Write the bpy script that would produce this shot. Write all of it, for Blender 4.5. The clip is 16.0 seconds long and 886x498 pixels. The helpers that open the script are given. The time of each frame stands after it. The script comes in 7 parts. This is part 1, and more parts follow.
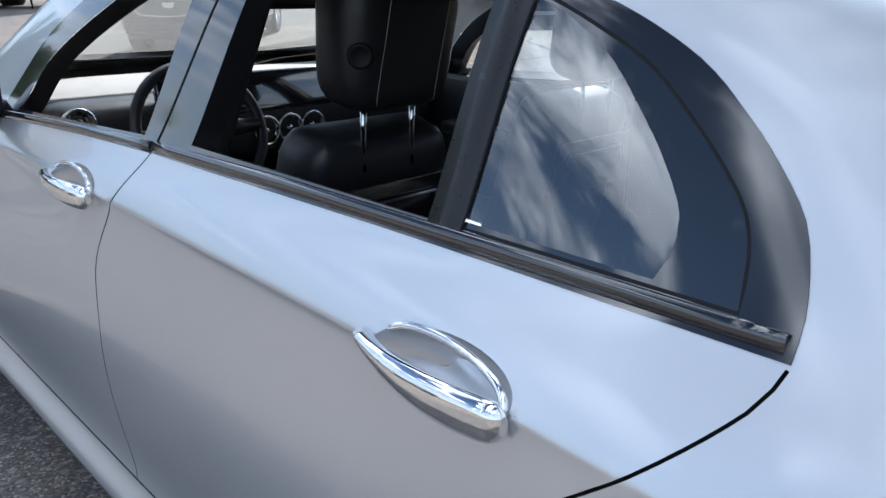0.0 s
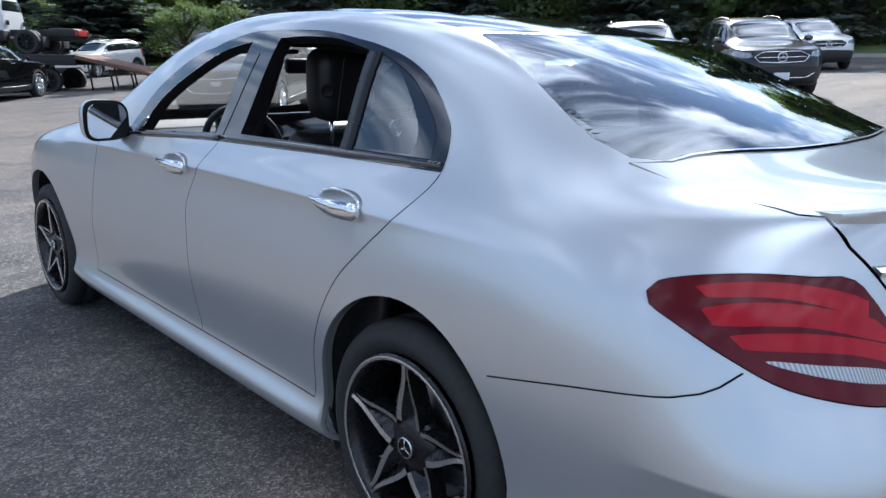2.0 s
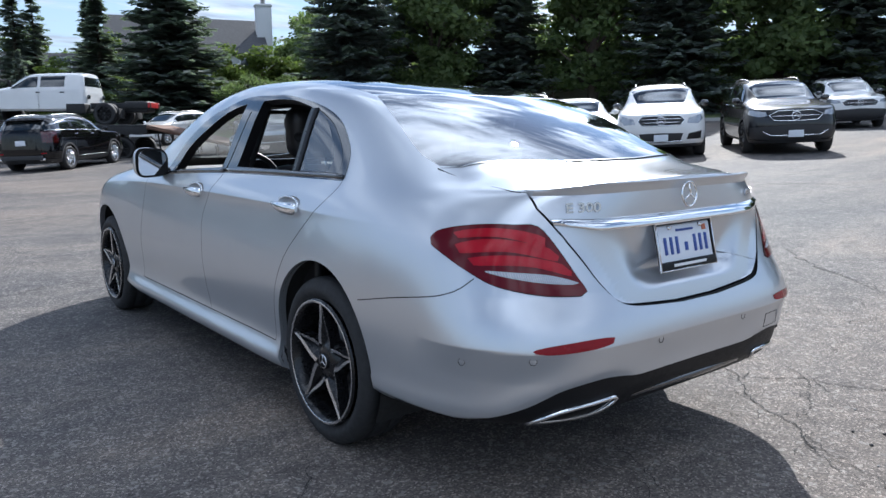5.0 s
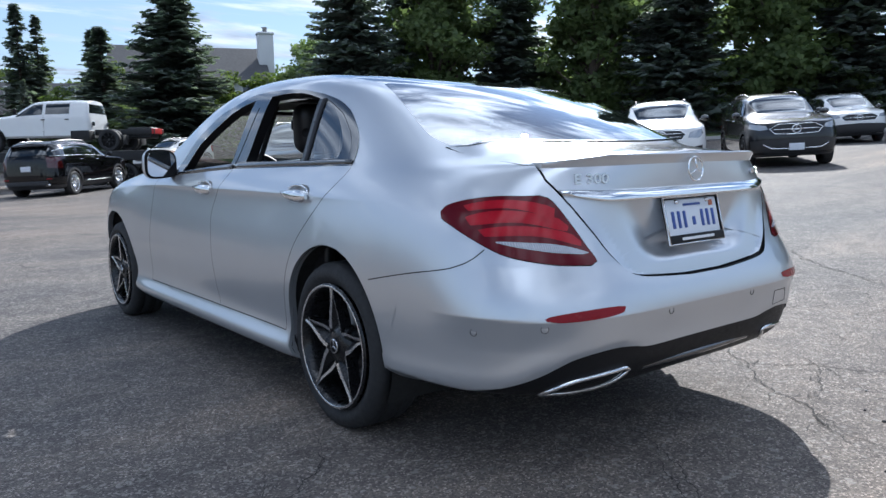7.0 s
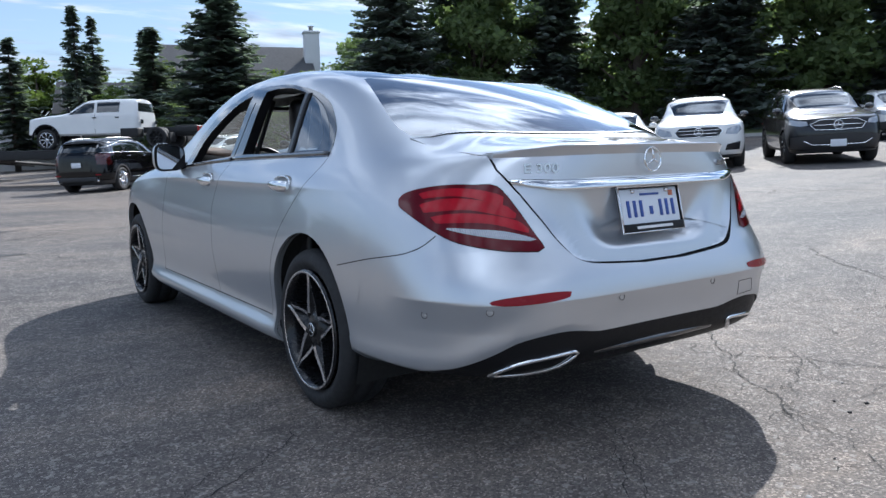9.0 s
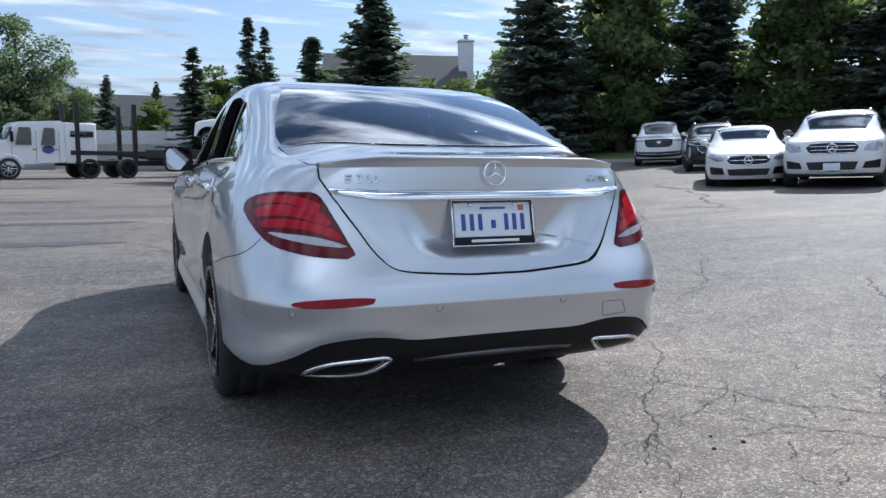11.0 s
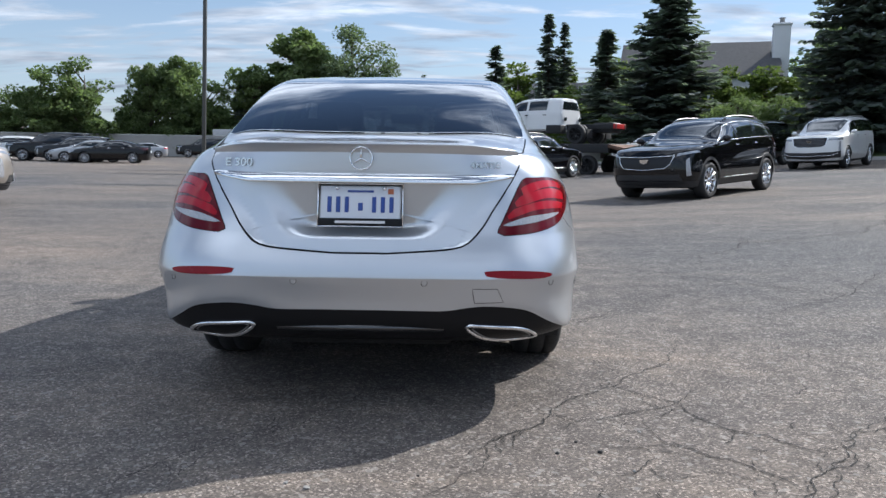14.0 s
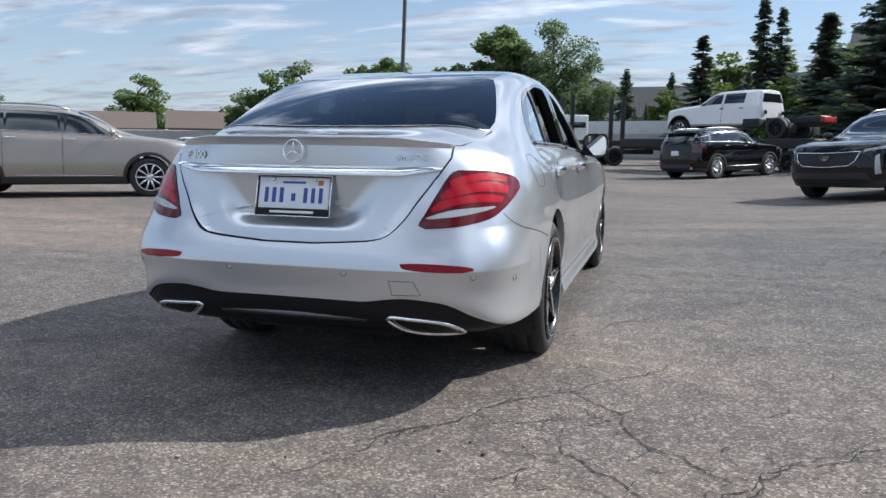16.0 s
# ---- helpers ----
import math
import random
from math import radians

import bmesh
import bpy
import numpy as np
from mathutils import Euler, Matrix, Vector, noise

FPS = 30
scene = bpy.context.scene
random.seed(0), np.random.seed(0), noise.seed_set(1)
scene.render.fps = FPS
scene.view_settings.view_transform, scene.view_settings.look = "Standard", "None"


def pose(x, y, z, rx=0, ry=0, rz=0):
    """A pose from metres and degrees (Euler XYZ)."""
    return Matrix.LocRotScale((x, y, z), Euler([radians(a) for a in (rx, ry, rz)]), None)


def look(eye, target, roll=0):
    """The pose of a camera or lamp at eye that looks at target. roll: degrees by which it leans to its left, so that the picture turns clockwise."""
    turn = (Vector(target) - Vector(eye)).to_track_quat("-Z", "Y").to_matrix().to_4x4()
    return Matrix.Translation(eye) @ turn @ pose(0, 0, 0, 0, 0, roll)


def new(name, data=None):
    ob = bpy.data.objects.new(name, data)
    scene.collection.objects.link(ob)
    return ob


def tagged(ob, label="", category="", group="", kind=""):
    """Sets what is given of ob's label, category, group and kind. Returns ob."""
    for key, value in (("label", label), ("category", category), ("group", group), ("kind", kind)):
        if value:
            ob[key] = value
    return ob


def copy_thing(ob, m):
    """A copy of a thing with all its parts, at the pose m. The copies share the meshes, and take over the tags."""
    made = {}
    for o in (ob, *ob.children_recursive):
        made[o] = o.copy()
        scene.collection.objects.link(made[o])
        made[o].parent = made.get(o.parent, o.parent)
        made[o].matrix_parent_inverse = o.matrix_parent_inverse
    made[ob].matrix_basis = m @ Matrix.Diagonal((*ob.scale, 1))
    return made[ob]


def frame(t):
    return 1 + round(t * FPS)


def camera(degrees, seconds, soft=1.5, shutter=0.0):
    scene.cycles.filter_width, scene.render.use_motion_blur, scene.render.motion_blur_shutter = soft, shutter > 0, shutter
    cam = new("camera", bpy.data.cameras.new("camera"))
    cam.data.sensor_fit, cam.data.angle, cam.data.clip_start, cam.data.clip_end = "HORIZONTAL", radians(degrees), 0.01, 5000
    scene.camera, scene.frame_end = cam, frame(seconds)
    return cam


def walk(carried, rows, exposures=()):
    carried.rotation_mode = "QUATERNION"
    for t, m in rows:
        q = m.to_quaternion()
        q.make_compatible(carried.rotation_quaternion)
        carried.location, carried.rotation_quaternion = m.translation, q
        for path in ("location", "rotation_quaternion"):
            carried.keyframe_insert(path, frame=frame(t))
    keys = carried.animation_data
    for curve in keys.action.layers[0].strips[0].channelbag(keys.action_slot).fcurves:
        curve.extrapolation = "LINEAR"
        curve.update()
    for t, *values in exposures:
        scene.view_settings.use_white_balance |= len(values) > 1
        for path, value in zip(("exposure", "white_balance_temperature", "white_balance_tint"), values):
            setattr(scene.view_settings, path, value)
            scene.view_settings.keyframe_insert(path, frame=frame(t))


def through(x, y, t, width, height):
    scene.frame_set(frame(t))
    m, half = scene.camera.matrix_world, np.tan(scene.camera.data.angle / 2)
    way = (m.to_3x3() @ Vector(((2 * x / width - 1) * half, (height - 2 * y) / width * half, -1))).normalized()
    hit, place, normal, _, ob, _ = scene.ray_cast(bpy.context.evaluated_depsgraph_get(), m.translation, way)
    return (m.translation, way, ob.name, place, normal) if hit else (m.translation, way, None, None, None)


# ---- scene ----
cam = camera(60.8, 16.0)
PATH = [
    (0, (-1.377, -1.7, 1.309), (-0.042, -0.371, 0.639), 1.1),
    (0.5, (-1.586, -1.97, 1.295), (-0.26, -0.598, 0.693), 0.1),
    (1, (-1.759, -2.282, 1.286), (-0.445, -0.874, 0.745), 0.3),
    (1.5, (-1.878, -2.588, 1.279), (-0.567, -1.164, 0.776), 0.2),
    (2, (-2.014, -2.87, 1.276), (-0.704, -1.437, 0.797), 0.5),
    (2.5, (-2.069, -3.185, 1.259), (-0.764, -1.74, 0.8), 1.0),
    (3, (-2.145, -3.48, 1.253), (-0.855, -2.015, 0.817), 1.1),
    (3.5, (-2.236, -3.779, 1.236), (-0.97, -2.284, 0.833), 1.0),
    (4, (-2.259, -4.006, 1.198), (-1.015, -2.484, 0.83), 0.5),
    (4.5, (-2.282, -4.053, 1.205), (-1.058, -2.506, 0.876), -0.1),
    (4.7, (-2.282, -4.06, 1.217), (-1.065, -2.506, 0.893), -0.3),
    (6.8, (-2.327, -4.084, 1.076), (-1.112, -2.515, 0.825), -1.0),
    (7, (-2.333, -4.088, 1.053), (-1.118, -2.52, 0.804), -1.2),
    (7.5, (-2.336, -4.104, 1.014), (-1.13, -2.529, 0.766), -1.7),
    (8, (-2.316, -4.126, 1.019), (-1.127, -2.538, 0.768), -1.9),
    (8.5, (-2.253, -4.192, 1.016), (-1.092, -2.583, 0.76), -1.6),
    (9, (-2.157, -4.354, 1.023), (-1.04, -2.714, 0.77), -1.2),
    (9.2, (-2.091, -4.418, 1.034), (-0.997, -2.762, 0.782), -1.0),
    (11.3, (-1.073, -5.092, 1.021), (-0.389, -3.227, 0.792), 0.2),
    (11.5, (-0.992, -5.174, 1.01), (-0.359, -3.291, 0.781), 0.0),
    (12, (-0.755, -5.302, 1.033), (-0.25, -3.381, 0.801), 0.1),
    (12.5, (-0.448, -5.329, 1.03), (-0.072, -3.379, 0.798), 0.3),
    (13, (-0.216, -5.397, 1.006), (0.023, -3.425, 0.773), 0.5),
    (13.5, (0.039, -5.45, 1.02), (0.147, -3.468, 0.78), 0.7),
    (14, (0.346, -5.392, 1.012), (0.323, -3.408, 0.758), 0.8),
    (14.5, (0.615, -5.37, 0.989), (0.462, -3.394, 0.718), 0.9),
    (15, (0.9, -5.33, 1.018), (0.614, -3.371, 0.737), 0.9),
    (15.5, (1.182, -5.254, 1.012), (0.76, -3.319, 0.732), 0.9),
    (16, (1.401, -5.233, 1.01), (0.848, -3.33, 0.74), 0.7),
]
walk(cam, [(t, look(eye, target, roll)) for t, eye, target, roll in PATH], [(0, 1.72, 5900, 10), (1, 1.48, 5550, 10), (2.5, 1.28, 5700, 10), (9, 1.12, 5650, 10), (12.5, 1.03, 5750, 10), (16, 1.0, 5950, 10)])

# ---- sky and sun ----
SUN = Vector((1.08, 0.80, 1.0)).normalized()
SUN_EL = math.asin(SUN.z)
SUN_AZ = math.atan2(SUN.x, SUN.y)
world = bpy.data.worlds.new("world")
scene.world = world
world.use_nodes = True
wn, wl = world.node_tree.nodes, world.node_tree.links
wn.clear()
w_out = wn.new("ShaderNodeOutputWorld")
w_bg = wn.new("ShaderNodeBackground")
w_bg.inputs["Strength"].default_value = 0.073
sky = wn.new("ShaderNodeTexSky")
sky.sky_type = "NISHITA"
sky.sun_disc = False
sky.sun_elevation, sky.sun_rotation = SUN_EL, SUN_AZ
sky.altitude, sky.dust_density, sky.ozone_density = 200, 0.15, 1.2
w_tc = wn.new("ShaderNodeTexCoord")
w_sep = wn.new("ShaderNodeSeparateXYZ")
wl.new(w_tc.outputs["Generated"], w_sep.inputs[0])


def w_math(op, a, b=None, clamp=False):
    n = wn.new("ShaderNodeMath")
    n.operation, n.use_clamp = op, clamp
    for i, v in enumerate((a, b)):
        if v is None:
            continue
        if isinstance(v, (int, float)):
            n.inputs[i].default_value = v
        else:
            wl.new(v, n.inputs[i])
    return n.outputs[0]


# clouds lie on a high flat layer: the way is divided by its height
up = w_math("ADD", w_math("MAXIMUM", w_sep.outputs["Z"], 0.0), 0.11)
w_comb = wn.new("ShaderNodeCombineXYZ")
wl.new(w_math("DIVIDE", w_sep.outputs["X"], up), w_comb.inputs[0])
wl.new(w_math("DIVIDE", w_sep.outputs["Y"], up), w_comb.inputs[1])
w_map = wn.new("ShaderNodeMapping")
w_map.inputs["Rotation"].default_value = (0, 0, radians(-25))
w_map.inputs["Scale"].default_value = (0.55, 1.25, 1)
w_map.inputs["Location"].default_value = (3.1, 1.4, 0)
wl.new(w_comb.outputs[0], w_map.inputs[0])
streak = wn.new("ShaderNodeTexNoise")
streak.inputs["Scale"].default_value, streak.inputs["Detail"].default_value = 2.5, 9
streak.inputs["Roughness"].default_value, streak.inputs["Distortion"].default_value = 0.6, 0.5
wl.new(w_map.outputs[0], streak.inputs["Vector"])
cover = wn.new("ShaderNodeMapRange")
cover.inputs["From Min"].default_value, cover.inputs["From Max"].default_value = 0.44, 0.64
cover.interpolation_type = "SMOOTHSTEP"
wl.new(streak.outputs["Fac"], cover.inputs["Value"])
thick = wn.new("ShaderNodeTexNoise")
thick.inputs["Scale"].default_value, thick.inputs["Detail"].default_value = 4.0, 6
wl.new(w_map.outputs[0], thick.inputs["Vector"])
cloud = wn.new("ShaderNodeValToRGB")
cloud.color_ramp.elements[0].position, cloud.color_ramp.elements[0].color = 0.35, (3.6, 4.0, 4.6, 1)
cloud.color_ramp.elements[1].position, cloud.color_ramp.elements[1].color = 0.68, (8.2, 8.5, 8.9, 1)
wl.new(thick.outputs["Fac"], cloud.inputs["Fac"])
w_mix = wn.new("ShaderNodeMix")
w_mix.data_type = "RGBA"
wl.new(w_math("MULTIPLY", cover.outputs[0], 0.9), w_mix.inputs["Factor"])
deep = wn.new("ShaderNodeVectorMath")
deep.operation = "SCALE"
wl.new(sky.outputs[0], deep.inputs[0])
wl.new(w_math("SUBTRACT", 1.0, w_math("MULTIPLY", w_sep.outputs["Z"], 0.75, True)), deep.inputs["Scale"])
haze = wn.new("ShaderNodeMix")
haze.data_type = "RGBA"
haze.inputs["B"].default_value = (3.1, 3.5, 4.1, 1)
wl.new(w_math("SUBTRACT", 0.75, w_math("MULTIPLY", w_sep.outputs["Z"], 2.2), True), haze.inputs["Factor"])
wl.new(deep.outputs[0], haze.inputs["A"])
wl.new(haze.outputs["Result"], w_mix.inputs["A"])
lit = wn.new("ShaderNodeVectorMath")
lit.operation = "SCALE"
wl.new(cloud.outputs["Color"], lit.inputs[0])
# clouds and haze glow towards the sun
w_dot = wn.new("ShaderNodeVectorMath")
w_dot.operation = "DOT_PRODUCT"
wl.new(w_tc.outputs["Generated"], w_dot.inputs[0])
w_dot.inputs[1].default_value = tuple(SUN)
glow = w_math("POWER", w_math("MAXIMUM", w_dot.outputs["Value"], 0.0), 14.0)
wl.new(w_math("ADD", w_math("ADD", w_math("MULTIPLY", w_sep.outputs["Z"], 2.6), 0.40), w_math("MULTIPLY", glow, 2.0)), lit.inputs["Scale"])
wl.new(lit.outputs[0], w_mix.inputs["B"])
wl.new(w_mix.outputs["Result"], w_bg.inputs["Color"])
wl.new(w_bg.outputs[0], w_out.inputs["Surface"])

sun_data = bpy.data.lights.new("sun", "SUN")
sun_data.energy, sun_data.angle, sun_data.color = 3.2, radians(0.55), (1.0, 0.93, 0.82)
sun_ob = new("sun", sun_data)
sun_ob.matrix_world = look(SUN * 60, (0, 0, 0))


def ground_z(x, y):
    """The lot: a shallow dip under the saloon, rising gently beyond it to the east."""
    k = 0.8
    dip = 0.046 * math.exp(-min(((x + 0.5) / 2.5) ** 2 + ((y - 1.0) / 4.0) ** 2, 60.0))
    return 0.052 * k * math.log1p(math.exp(min((x - 2.3) / k, 40.0))) + 0.003 * max(0.0, y - 22) - dip

# ---- materials ----
class Nodes:
    def __init__(self, name):
        self.mat = bpy.data.materials.new(name)
        self.mat.use_nodes = True
        self.tree = self.mat.node_tree
        self.bsdf = self.tree.nodes["Principled BSDF"]
        self.out = self.tree.nodes["Material Output"]

    def put(self, socket, v):
        if isinstance(v, bpy.types.NodeSocket):
            self.tree.links.new(v, socket)
        elif isinstance(v, (tuple, list)) and len(v) == 3 and socket.type == "RGBA":
            socket.default_value = (*v, 1)
        else:
            socket.default_value = v

    def node(self, kind, out=0, **inputs):
        n = self.tree.nodes.new(kind)
        for k, v in inputs.items():
            self.put(n.inputs[k.replace("_", " ")], v)
        return n.outputs[out]

    def coords(self, which="Object"):
        return self.tree.nodes.new("ShaderNodeTexCoord").outputs[which]

    def noise(self, scale, detail=4, rough=0.55, vec=None, distort=0.0):
        n = self.tree.nodes.new("ShaderNodeTexNoise")
        n.inputs["Scale"].default_value, n.inputs["Detail"].default_value = scale, detail
        n.inputs["Roughness"].default_value, n.inputs["Distortion"].default_value = rough, distort
        if vec is not None:
            self.put(n.inputs["Vector"], vec)
        return n.outputs["Fac"]

    def ramp(self, fac, *stops):
        n = self.tree.nodes.new("ShaderNodeValToRGB")
        e = n.color_ramp.elements
        while len(e) < len(stops):
            e.new(0.5)
        for s, (p, c) in zip(e, stops):
            s.position = p
            s.color = (c, c, c, 1) if isinstance(c, (int, float)) else (*c, 1)
        self.put(n.inputs["Fac"], fac)
        return n.outputs["Color"]

    def mix(self, fac, a, b, blend="MIX"):
        n = self.tree.nodes.new("ShaderNodeMix")
        n.data_type, n.blend_type = "RGBA", blend
        self.put(n.inputs["Factor"], fac)
        self.put(n.inputs["A"], a)
        self.put(n.inputs["B"], b)
        return n.outputs["Result"]

    def math(self, op, a, b=0.0, clamp=False):
        n = self.tree.nodes.new("ShaderNodeMath")
        n.operation, n.use_clamp = op, clamp
        self.put(n.inputs[0], a)
        self.put(n.inputs[1], b)
        return n.outputs[0]

    def bump(self, height, strength=0.3, dist=0.01):
        n = self.tree.nodes.new("ShaderNodeBump")
        n.inputs["Strength"].default_value, n.inputs["Distance"].default_value = strength, dist
        self.put(n.inputs["Height"], height)
        self.put(self.bsdf.inputs["Normal"], n.outputs[0])
        return n.outputs[0]

    def set(self, **kw):
        for k, v in kw.items():
            self.put(self.bsdf.inputs[k.replace("_", " ")], v)
        return self


def plain(name, color, rough=0.5, metal=0.0, spread=0.12, scale=18.0, bump=0.0, bump_scale=200.0, coat=0.0, spec=0.5):
    """A surface with a slow drift of tone, a finer one in its gloss and, where asked, a fine relief."""
    n = Nodes(name)
    co = n.coords()
    a = tuple(c * (1 - spread) for c in color)
    b = tuple(min(1.0, c * (1 + spread)) for c in color)
    n.set(Base_Color=n.mix(n.noise(scale, 5, vec=co), a, b), Metallic=metal, Coat_Weight=coat, Coat_Roughness=0.04, Specular_IOR_Level=spec)
    n.set(Roughness=n.ramp(n.noise(scale * 3, 3, vec=co), (0.3, max(0.0, rough * 0.88)), (0.7, min(1.0, rough * 1.12))))
    if bump:
        n.bump(n.noise(bump_scale, 3, vec=co), bump, 0.002)
    return n.mat


def paint(name, color, metal=0.0, rough=0.4, flake=0.0, spec=0.5):
    """Car paint under clear coat, with flakes and a little road dust."""
    n = Nodes(name)
    co = n.coords()
    drift = n.noise(3.0, 4, vec=co)
    dust = n.noise(35, 5, vec=co)
    base = n.mix(drift, tuple(c * 0.96 for c in color), tuple(min(1, c * 1.04) for c in color))
    n.set(Base_Color=base, Metallic=metal, Coat_Weight=1.0, Coat_IOR=1.5, Specular_IOR_Level=spec)
    n.set(Roughness=n.ramp(dust, (0.3, rough * 0.97), (0.75, rough * 1.04)), Coat_Roughness=0.03)
    if flake:
        n.bump(n.noise(2400, 2, vec=co), flake, 0.0006)
    return n.mat


def silver_paint(name, color, metal=0.7, rough=0.34):
    """Silver car paint: metal flakes over a pale ground, under a clear coat that mirrors by its angle."""
    n = Nodes(name)
    n.tree.nodes.remove(n.bsdf)
    co = n.coords()
    base = n.mix(n.noise(3.0, 4, vec=co), tuple(c * 0.97 for c in color), tuple(min(1, c * 1.03) for c in color))
    flakes = n.tree.nodes.new("ShaderNodeBsdfAnisotropic")
    flakes.distribution = "BECKMANN"
    n.put(flakes.inputs["Color"], base)
    n.put(flakes.inputs["Roughness"], n.ramp(n.noise(35, 5, vec=co), (0.3, rough * 0.97), (0.75, rough * 1.04)))
    ground_coat = n.node("ShaderNodeBsdfDiffuse", Color=base)
    under = n.tree.nodes.new("ShaderNodeMixShader")
    under.inputs[0].default_value = metal
    n.put(under.inputs[1], ground_coat)
    n.put(under.inputs[2], flakes.outputs[0])
    face = n.node("ShaderNodeLayerWeight", 1, Blend=0.5)
    fr = n.math("ADD", n.math("MULTIPLY", n.math("POWER", face, 5.0), 0.96), 0.04)
    clear = n.node("ShaderNodeBsdfGlossy", Color=(1, 1, 1), Roughness=0.03)
    top = n.tree.nodes.new("ShaderNodeMixShader")
    n.put(top.inputs[0], fr)
    n.put(top.inputs[1], under.outputs[0])
    n.put(top.inputs[2], clear)
    n.tree.links.new(top.outputs[0], n.out.inputs["Surface"])
    return n.mat


def ribbed(name):
    """A clear lamp lens over bright upright ribs."""
    n = Nodes(name)
    co = n.coords()
    wave = n.node("ShaderNodeTexWave", 1, Vector=co, Scale=55.0, Distortion=0.5)
    n.set(Base_Color=n.ramp(wave, (0.2, (0.34, 0.34, 0.36)), (0.7, (0.58, 0.59, 0.61))), Metallic=0.35, Roughness=0.25, Coat_Weight=0.5, Specular_IOR_Level=0.3)
    n.bump(wave, 0.4, 0.004)
    return n.mat


def glass(name, tint=(0.8, 0.85, 0.84), ior=1.5, rough=0.0):
    """Thin sheet glass: it lets the light straight through, and mirrors by its angle."""
    n = Nodes(name)
    n.tree.nodes.remove(n.bsdf)
    face = n.node("ShaderNodeLayerWeight", 1, Blend=0.5)
    f0 = ((ior - 1) / (ior + 1)) ** 2
    fr = n.math("ADD", n.math("MULTIPLY", n.math("POWER", face, 5.0), 1 - f0), f0)
    clear = n.node("ShaderNodeBsdfTransparent", Color=tint)
    gloss = n.node("ShaderNodeBsdfGlossy", Color=(1, 1, 1), Roughness=rough)
    m = n.tree.nodes.new("ShaderNodeMixShader")
    n.put(m.inputs[0], n.math("MULTIPLY", fr, 1.9, clamp=True))
    n.put(m.inputs[1], clear)
    n.put(m.inputs[2], gloss)
    n.tree.links.new(m.outputs[0], n.out.inputs["Surface"])
    return n.mat


SILVER = silver_paint("silver_paint", (0.62, 0.64, 0.665))
GAP = plain("gap_black", (0.012, 0.012, 0.013), 0.9)
BLACK_GLOSS = plain("black_gloss_trim", (0.012, 0.012, 0.014), 0.08, coat=1.0, spec=0.8)
BLACK_TRIM = plain("black_plastic", (0.009, 0.009, 0.010), 0.45, bump=0.15, bump_scale=900, spec=0.22)
POST = plain("satin_black_post", (0.012, 0.012, 0.014), 0.30, spec=0.4)
RUBBER = plain("rubber", (0.022, 0.022, 0.023), 0.75, bump=0.3, bump_scale=300)
BADGE = plain("badge_chrome", (0.62, 0.63, 0.65), 0.16, 1.0, spread=0.04)
CHROME = plain("chrome", (0.86, 0.87, 0.88), 0.045, 1.0, spread=0.02)
ALLOY = plain("machined_alloy", (0.70, 0.71, 0.73), 0.22, 1.0, spread=0.05)
BLACK_RIM = plain("black_wheel_paint", (0.010, 0.010, 0.011), 0.28, 0.0, coat=0.25, spec=0.35)
STEEL = plain("brake_steel", (0.32, 0.32, 0.33), 0.4, 1.0)
GLASS = glass("window_glass", (0.80, 0.86, 0.85))
TINT = glass("tinted_glass", (0.45, 0.51, 0.53), 1.85)
REAR_GLASS = glass("rear_glass", (0.07, 0.09, 0.10), 1.5)
DARK_EDGE = plain("printed_glass_edge", (0.010, 0.011, 0.014), 0.02, coat=1.0, spec=1.0, spread=0.05)
ROOF_GLASS = plain("roof_glass_black", (0.010, 0.012, 0.016), 0.04, coat=1.0, spec=0.6)
RED_LENS = plain("red_lamp_lens", (0.11, 0.003, 0.007), 0.14, coat=0.2, spread=0.25, scale=9, spec=0.25)
RED_BAR = plain("red_light_bar", (0.40, 0.006, 0.016), 0.16, coat=0.2, spread=0.3, scale=22, spec=0.25)
RED_STRIP = plain("red_reflector", (0.24, 0.003, 0.009), 0.25, coat=0.15, spec=0.2)
CLEAR_LENS = ribbed("clear_lamp_lens")
LEATHER = plain("black_leather", (0.016, 0.016, 0.018), 0.42, bump=0.12, bump_scale=420)
# pale grey with the sunlight on the dashboard top put into the colour
DASH_SUNLIT = plain("dash_sunlit_grey", (0.30, 0.29, 0.28), 0.95, bump=0.2, bump_scale=700)
STITCH = plain("pale_stitching", (0.30, 0.26, 0.22), 0.8)
CARPET = plain("black_carpet", (0.012, 0.012, 0.012), 0.95, bump=0.5, bump_scale=300)
PLATE_WHITE = plain("plate_white", (0.72, 0.75, 0.80), 0.4, spread=0.05)
PLATE_BLUE = plain("plate_blue", (0.03, 0.07, 0.30), 0.4)
ORANGE = plain("orange_sticker", (0.50, 0.15, 0.07), 0.5)
WHITE_MARK = plain("white_mark", (0.75, 0.75, 0.75), 0.5)
MIRROR = plain("mirror_glass", (0.9, 0.9, 0.9), 0.01, 1.0, spread=0.0)
UNDER = plain("underbody", (0.02, 0.02, 0.02), 0.85)


# ---- mesh helpers ----
def mesh_of(name, verts, faces, material, smooth=True, normals=None):
    me = bpy.data.meshes.new(name)
    me.from_pydata([tuple(map(float, v)) for v in verts], [], [tuple(map(int, f)) for f in faces])
    me.materials.append(material)
    if smooth:
        me.polygons.foreach_set("use_smooth", [True] * len(me.polygons))
    if normals is not None:
        me.normals_split_custom_set_from_vertices([tuple(map(float, n)) for n in normals])
    me.update()
    return me


